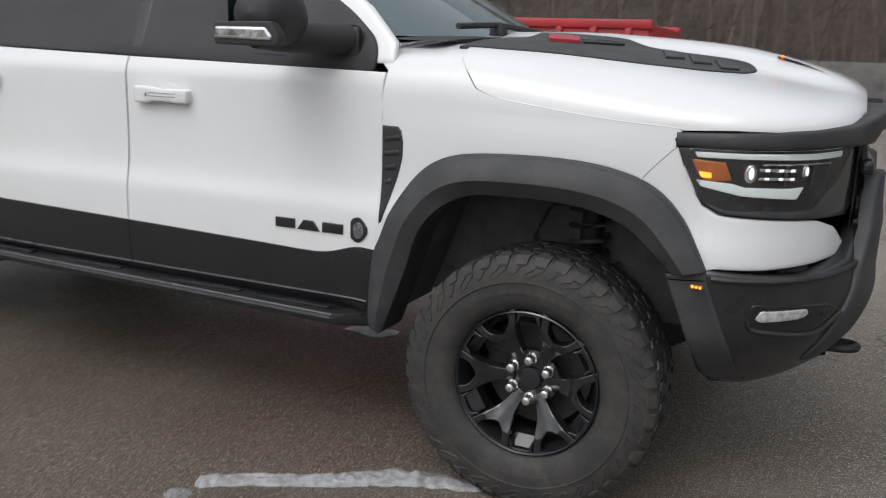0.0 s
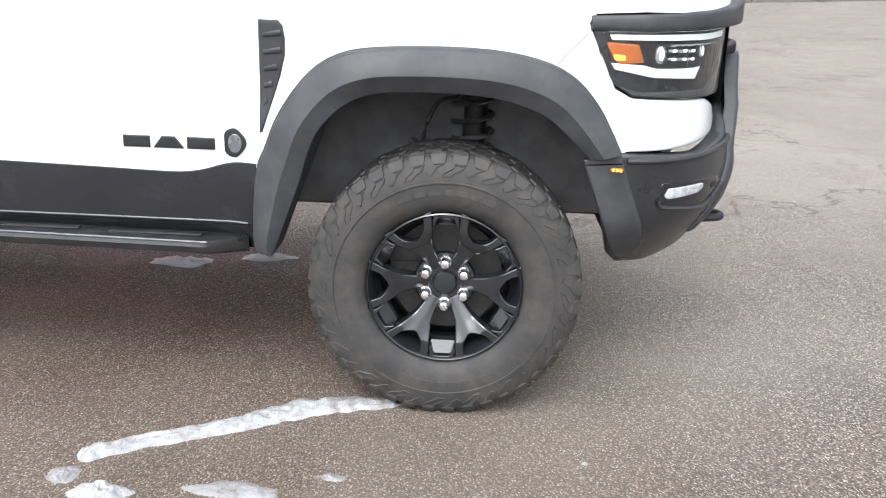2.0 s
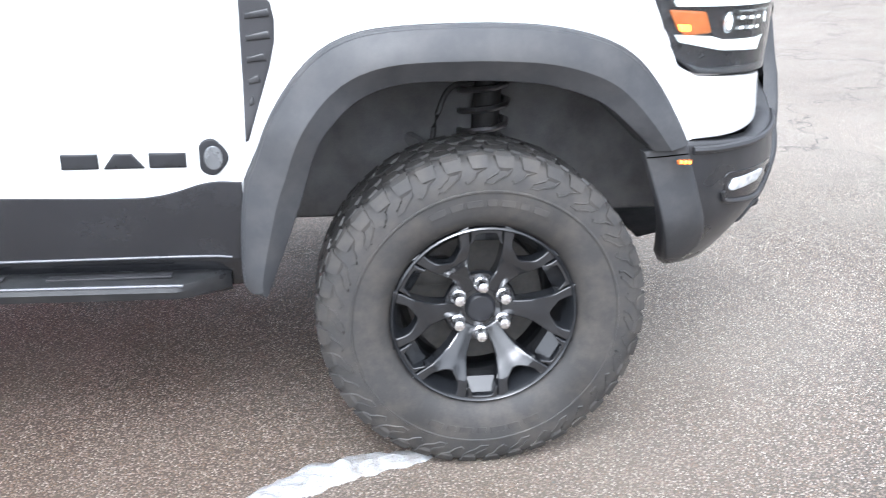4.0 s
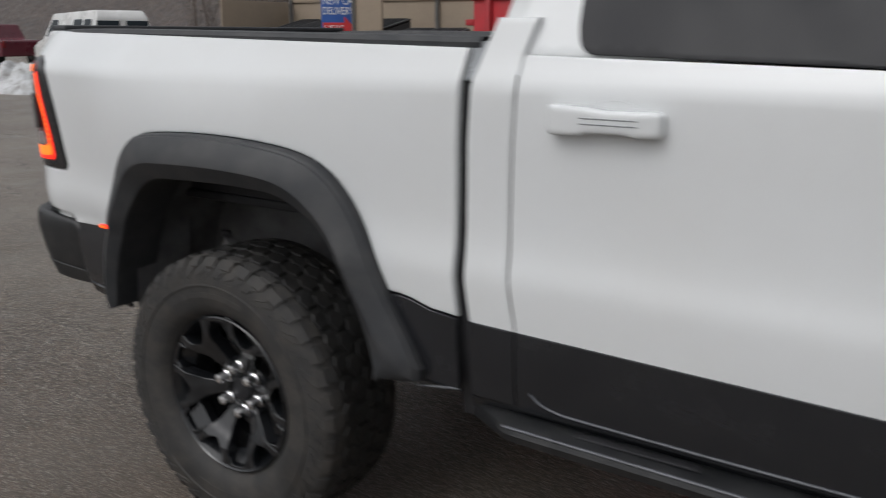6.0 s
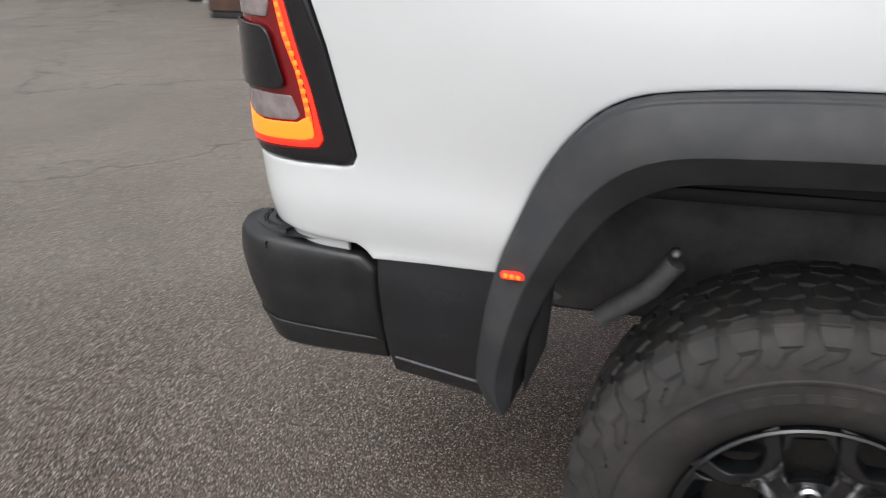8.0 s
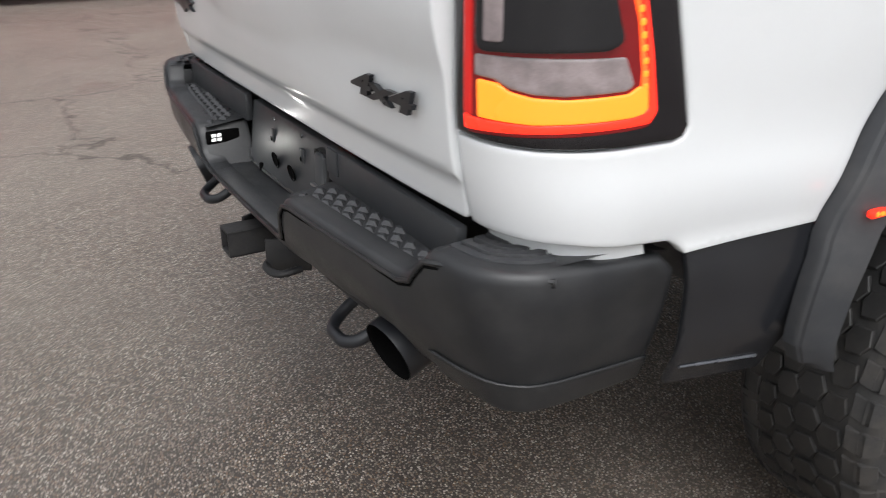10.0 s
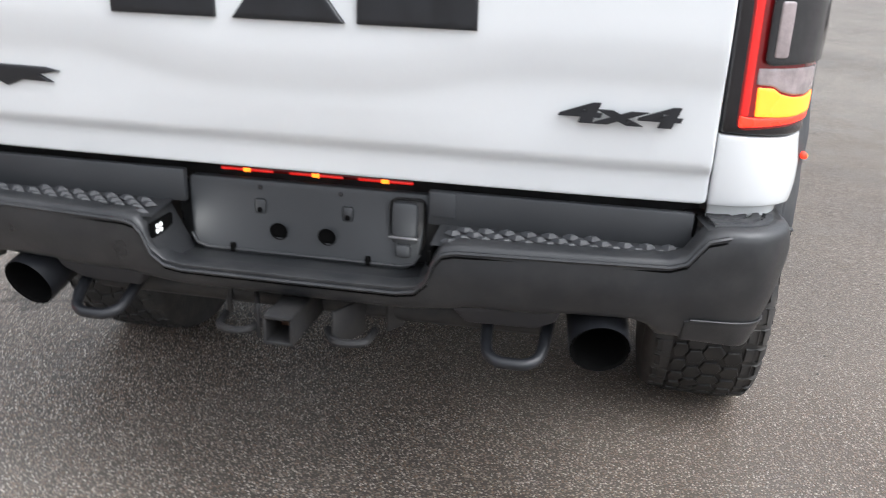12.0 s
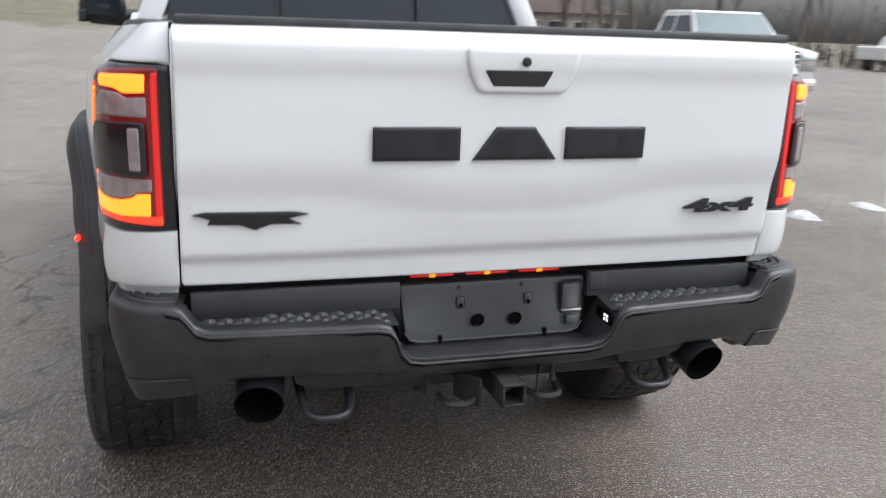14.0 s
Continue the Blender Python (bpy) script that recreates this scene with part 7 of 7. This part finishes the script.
def delivery_sign():
    ob = thing("delivery_sign", "blue and red upright sign with white letters and an arrow", "sign")
    part("sign_post", tube([(0, 0.05, 0), (0, 0.05, 2.4)], 0.03, 10), steel, ob)
    board = part("sign_board", box((0.80, 0.03, 1.10), (0, 0, 1.87), 0.008), sign_blue, ob)
    for text, x, z, size, wide in (("NEW CAR", -0.36, 2.10, 0.24, 0.70), ("DELIVERY", -0.37, 1.88, 0.24, 0.68)):
        bm = words(text, size, 0.003)
        bm.transform(Matrix.Translation((x, -0.020, z)) @ Matrix.Diagonal((wide, 1, 1, 1)))
        part("lettering", bm, sign_white, board, "white letters")
    arrow = [(-0.36, 1.44), (0.12, 1.44), (0.12, 1.30), (0.37, 1.57), (0.12, 1.84), (0.12, 1.70), (-0.36, 1.70)]
    part("arrow", extruded(arrow, lambda x, z, d=0.0: (x, -0.024 + d, z), 0.008, 0.002, 0.1), sign_red, board, "red arrow")
    bm = words("HERE", 0.21, 0.003)
    bm.transform(Matrix.Translation((-0.33, -0.030, 1.495)) @ Matrix.Diagonal((0.9, 1, 1, 1)))
    part("lettering", bm, sign_white, board, "white letters")
    ob.matrix_basis = pose(-11.45, 13.0, 0, 0, 0, 40)


delivery_sign()


# ---- parked vehicles ----
def vehicle_wheel(name, r, w, parent, x, y, z):
    tyre = part("wheel", lathe([(r * 0.60, -w / 2), (r * 0.92, -w / 2), (r, -w * 0.36), (r, w * 0.36), (r * 0.92, w / 2), (r * 0.60, w / 2)], 28), rubber, parent, "black wheel")
    tyre.location = (x, y, z)
    part("rim", lathe([(0.0, -w * 0.30), (r * 0.2, -w * 0.32), (r * 0.5, -w * 0.20), (r * 0.60, -w * 0.46), (r * 0.62, w * 0.46), (r * 0.5, w * 0.20), (0.0, w * 0.3)], 20), steel, tyre)


def simple_vehicle(name, label, category, paint, at, turn, length, width, profile, belt, glass, wheels, r, lamps=()):
    """A vehicle from its side profile (x, z), narrowed above the belt line; x = 0 at the rear."""
    ob = thing(name, label, category, group="parked vehicles")
    def half(z):
        return width / 2 * (1 - 0.22 * max(0, (z - belt)) / 0.8) * (1 - 0.06 * max(0, belt * 0.55 - z))
    outline = rounded(profile, 0.10, 4)
    bm = bmesh.new()
    for sign in (-1, 1):
        bm = join(bm, skin(outline, lambda x, z, d=0.0, sign=sign: (x, sign * (half(z) - d), z), 0.05, 0.16, 0.03))
    rim = resample(list(shrink(outline, 0.0)), 0.15)
    n = len(rim)
    rows = [[bm.verts.new((p[0], s * (half(p[1]) - 0.035), p[1])) for p in rim] for s in (-1, -0.5, 0, 0.5, 1)]
    for a, b in zip(rows, rows[1:]):
        for i in range(n):
            bm.faces.new([a[i], a[(i + 1) % n], b[(i + 1) % n], b[i]])
    part("body", bm, paint, ob, angle=35)
    for pane in glass:
        for sign in (-1, 1):
            part("window", skin(rounded(pane, 0.06), lambda x, z, d=0.0, sign=sign: (x, sign * (half(z) - d + 0.006), z), 0.01, 0.15, 0.004), tint_glass, ob, "dark window")
    for x in wheels:
        for sign in (-1, 1):
            vehicle_wheel("wheel", r, 0.26, ob, x, sign * (width / 2 - 0.10), r)
            arch = [(x + (r + 0.07) * math.cos(math.pi * k / 14), r + (r + 0.07) * math.sin(math.pi * k / 14)) for k in range(15)]
            part("wheel_arch", skin(arch, lambda x, z, d=0.0, sign=sign: (x, sign * (half(z) - d + 0.004), z), 0.02, 0.1, 0.004), liner, ob)
    for bx, by, bz, sx, sy, sz, m, nm in lamps:
        part(nm, box((sx, sy, sz), (bx, by, bz), min(sx, sy, sz) * 0.25), m, ob)
    ob.matrix_basis = pose(*at, 0, 0, turn)
    return ob


simple_vehicle("cargo_van", "white cargo van parked behind a snow heap", "van", van_white, (-21.4, 14.6, 0), 165, 5.6, 2.0,
    [(0, 0.45), (5.55, 0.45), (5.6, 0.95), (5.2, 1.10), (4.55, 1.25), (3.95, 2.05), (0.2, 2.12), (0.02, 1.9)], 1.15,
    [[(0.35, 1.35), (1.0, 1.35), (1.0, 1.85), (0.35, 1.85)], [(1.15, 1.35), (1.9, 1.35), (1.9, 1.85), (1.15, 1.85)], [(3.3, 1.30), (4.3, 1.30), (3.95, 1.85), (3.3, 1.85)]],
    (1.0, 4.6), 0.36, ((-0.02, -0.9, 1.15, 0.05, 0.12, 0.35, lamp_red, "tail_lamp"), (-0.02, 0.9, 1.15, 0.05, 0.12, 0.35, lamp_red, "tail_lamp"), (-0.08, 0, 0.5, 0.14, 1.9, 0.18, steel, "bumper"),
                      (0.03, 0.45, 1.58, 0.04, 0.7, 0.45, tint_glass, "rear_window"), (0.03, -0.45, 1.58, 0.04, 0.7, 0.45, tint_glass, "rear_window")))
simple_vehicle("parked_car", "maroon pickup parked at the far side of the lot", "car", maroon, (-33.5, 18.6, 0), 175, 5.2, 1.9,
    [(0, 0.45), (5.1, 0.42), (5.2, 0.85), (4.9, 1.02), (3.95, 1.12), (3.2, 1.75), (1.9, 1.78), (1.65, 1.15), (0.02, 1.12)], 1.05,
    [[(1.95, 1.15), (2.6, 1.15), (2.6, 1.62), (2.05, 1.62)], [(2.7, 1.15), (3.7, 1.15), (3.2, 1.62), (2.7, 1.62)]], (1.0, 4.2), 0.38,
    ((-0.02, -0.85, 0.95, 0.05, 0.12, 0.3, lamp_red, "tail_lamp"), (-0.02, 0.85, 0.95, 0.05, 0.12, 0.3, lamp_red, "tail_lamp")))
far_pick = simple_vehicle("parked_pickup", "white heavy-duty pickup with a chrome grille parked on the lot", "truck", van_white, (18.0, -12.0, 0), 170, 5.9, 2.05,
    [(0, 0.60), (5.8, 0.55), (5.9, 1.05), (5.75, 1.30), (4.40, 1.44), (3.65, 2.10), (2.0, 2.13), (1.72, 1.42), (0.02, 1.40)], 1.38,
    [[(2.05, 1.45), (2.85, 1.45), (2.85, 1.98), (2.10, 1.98)], [(2.95, 1.45), (4.20, 1.45), (3.66, 1.98), (2.95, 1.98)]], (1.15, 4.85), 0.42,
    [(5.86, 0, 1.08, 0.10, 1.25, 0.44, lamp_dark, "grille")] + [(5.905, 0, 0.90 + 0.11 * k, 0.03, 1.25, 0.045, chrome, "grille_bar") for k in range(4)]
    + [(5.85, 0.84, 1.08, 0.12, 0.36, 0.40, lamp_chrome, "headlamp"), (5.85, -0.84, 1.08, 0.12, 0.36, 0.40, lamp_chrome, "headlamp"), (5.92, 0, 0.62, 0.16, 2.0, 0.24, chrome, "front_bumper"), (3.95, 1.15, 1.5, 0.12, 0.22, 0.25, dark_plastic, "mirror"), (3.95, -1.15, 1.5, 0.12, 0.22, 0.25, dark_plastic, "mirror")])
part("windscreen", sheet(4, 6, lambda u, v: (4.40 - 0.68 * u, (v - 0.5) * (1.84 - 0.24 * u), 1.47 + 0.58 * u)), wind_glass, far_pick, "windscreen")
simple_vehicle("parked_pickup", "white pickup parked far off at the edge of the lot", "truck", van_white, (36.5, -36.2, 0), -80, 5.6, 2.0,
    [(0, 0.60), (5.5, 0.55), (5.6, 1.0), (5.4, 1.25), (4.15, 1.36), (3.45, 1.92), (2.0, 1.95), (1.75, 1.34), (0.02, 1.32)], 1.30,
    [[(2.05, 1.42), (2.75, 1.42), (2.75, 1.80), (2.15, 1.80)], [(2.85, 1.42), (3.95, 1.42), (3.5, 1.80), (2.85, 1.80)]], (1.1, 4.6), 0.42)


# ---- house and trees beyond the lot ----
def house(x, y):
    z = ground_height(x, y)
    ob = thing("house", "low house with a brown shingle roof behind bare trees", "house")
    part("wall", box((12, 8, 3), (x, y, z + 1.5), 0.05), wall_cream, ob)
    bm = bmesh.new()
    v = [bm.verts.new(p) for p in ((x - 6.6, y - 4.6, z + 2.9), (x + 6.6, y - 4.6, z + 2.9), (x + 6.6, y + 4.6, z + 2.9), (x - 6.6, y + 4.6, z + 2.9), (x - 3.5, y, z + 5.0), (x + 3.5, y, z + 5.0))]
    for f in ((0, 1, 5, 4), (1, 2, 5), (2, 3, 4, 5), (3, 0, 4), (3, 2, 1, 0)):
        bm.faces.new([v[i] for i in f])
    part("roof", bm, roof_brown, ob, "brown shingle roof")
    for k in range(4):
        wpart = part("window", box((0.06, 1.1, 1.2), (x - 6.02, y - 3 + k * 2.0, z + 1.7), 0.01), tint_glass, ob, "dark window")
        part("window_frame", box((0.05, 1.25, 1.35), (x - 6.0, y - 3 + k * 2.0, z + 1.7), 0.01), sign_white, wpart)


house(62, -27)


def branch_tree(rng, height, levels, spread, slim):
    """Trunk and limbs of a bare tree, as two bmeshes."""
    trunk, limbs = bmesh.new(), bmesh.new()

    def grow(p, d, length, r, level):
        pts, q, v = [p], p.copy(), d.copy()
        for _ in range(3 if level else 6):
            v = (v + Vector((rng.uniform(-1, 1), rng.uniform(-1, 1), rng.uniform(-0.4, 0.7))) * (0.10 if level == 0 else 0.22)).normalized()
            q = q + v * length / (3 if level else 6)
            pts.append(q.copy())
        tube(pts, r, 7 if level == 0 else (4 if level == 1 else 3), trunk if level == 0 else limbs, r * 0.30, cap=False)
        if level >= levels:
            return
        for k in range((11, 5, 4, 3)[level]):
            t = rng.uniform(0.30 if level == 0 else 0.15, 1.0)
            i = min(int(t * (len(pts) - 1)), len(pts) - 2)
            start = pts[i].lerp(pts[i + 1], t * (len(pts) - 1) - i)
            a = rng.uniform(0, 2 * math.pi)
            side = Vector((math.cos(a), math.sin(a), rng.uniform(0.1, 0.9)))
            grow(start, (v * 0.6 + side * spread).normalized(), length * rng.uniform(0.30, 0.50), r * (0.34 if level == 0 else 0.45) * (1.1 - 0.5 * t), level + 1)

    grow(Vector((0, 0, -0.2)), Vector((0, 0, 1)), height, height * slim, 0)
    return trunk, limbs


def woods():
    rng = random.Random(11)
    kinds = []
    for k in range(5):
        trunk, limbs = branch_tree(rng, rng.uniform(9, 14), 3, 0.8, rng.uniform(0.010, 0.016))
        tree = thing("bare_tree", "leafless deciduous tree with grey bark and fine twigs", "tree", group="bare trees")
        part("trunk", trunk, bark, tree)
        part("crown", limbs, twig, tree, "bare branches")
        kinds.append(tree)
    spots = []
    for k in range(34):   # wooded bank behind the wall
        spots.append((rng.uniform(-42, 40), rng.uniform(38.5, 62)))
    for k in range(30):   # beyond the far right corner of the lot
        a, d = radians(rng.uniform(-62, -8)), rng.uniform(48, 82)
        spots.append((d * math.cos(a), d * math.sin(a)))
    for n_th, (x, y) in enumerate(spots):
        m = pose(x, y, ground_height(x, y), 0, 0, rng.uniform(0, 360))
        k = kinds[n_th % 5]
        if n_th < 5:
            k.matrix_basis = m
        else:
            copy_thing(k, m @ Matrix.Scale(rng.uniform(0.8, 1.25), 4))
    # undergrowth of thin stems, one stuff object for each wood
    around = lambda a, d: (d * math.cos(a), d * math.sin(a))
    for name, count, tall, where in (("undergrowth", 3600, 1.0, lambda: (rng.uniform(-45, 60), 37.2 + 24 * rng.random() ** 1.8)), ("undergrowth", 2600, 0.45, lambda: around(radians(rng.uniform(-66, 2)), 54 + 34 * rng.random() ** 2.2))):
        bm = bmesh.new()
        for k in range(count):
            x, y = where()
            z, h = ground_height(x, y) - 0.1, tall * (rng.uniform(1.2, 4.5) if rng.random() < 0.8 else rng.uniform(5, 10))
            p = Vector((x, y, z))
            lean = Vector((rng.uniform(-0.25, 0.25), rng.uniform(-0.25, 0.25), 1))
            tube([p, p + lean * h * 0.5, p + (lean + Vector((rng.uniform(-0.2, 0.2), rng.uniform(-0.2, 0.2), 0))) * h], 0.012 * h ** 0.8 + 0.01, 3, bm, 0.006, cap=False)
            for j in range(4):
                t = rng.uniform(0.3, 0.95)
                s = p + lean * h * t
                tube([s, s + Vector((rng.uniform(-1, 1), rng.uniform(-1, 1), rng.uniform(0.2, 1.2))) * h * 0.25], 0.008 + 0.003 * h, 3, bm, 0.004, cap=False)
        solid(name, bm, twig, "tangle of thin bare stems and brush", "undergrowth", kind="stuff")


woods()
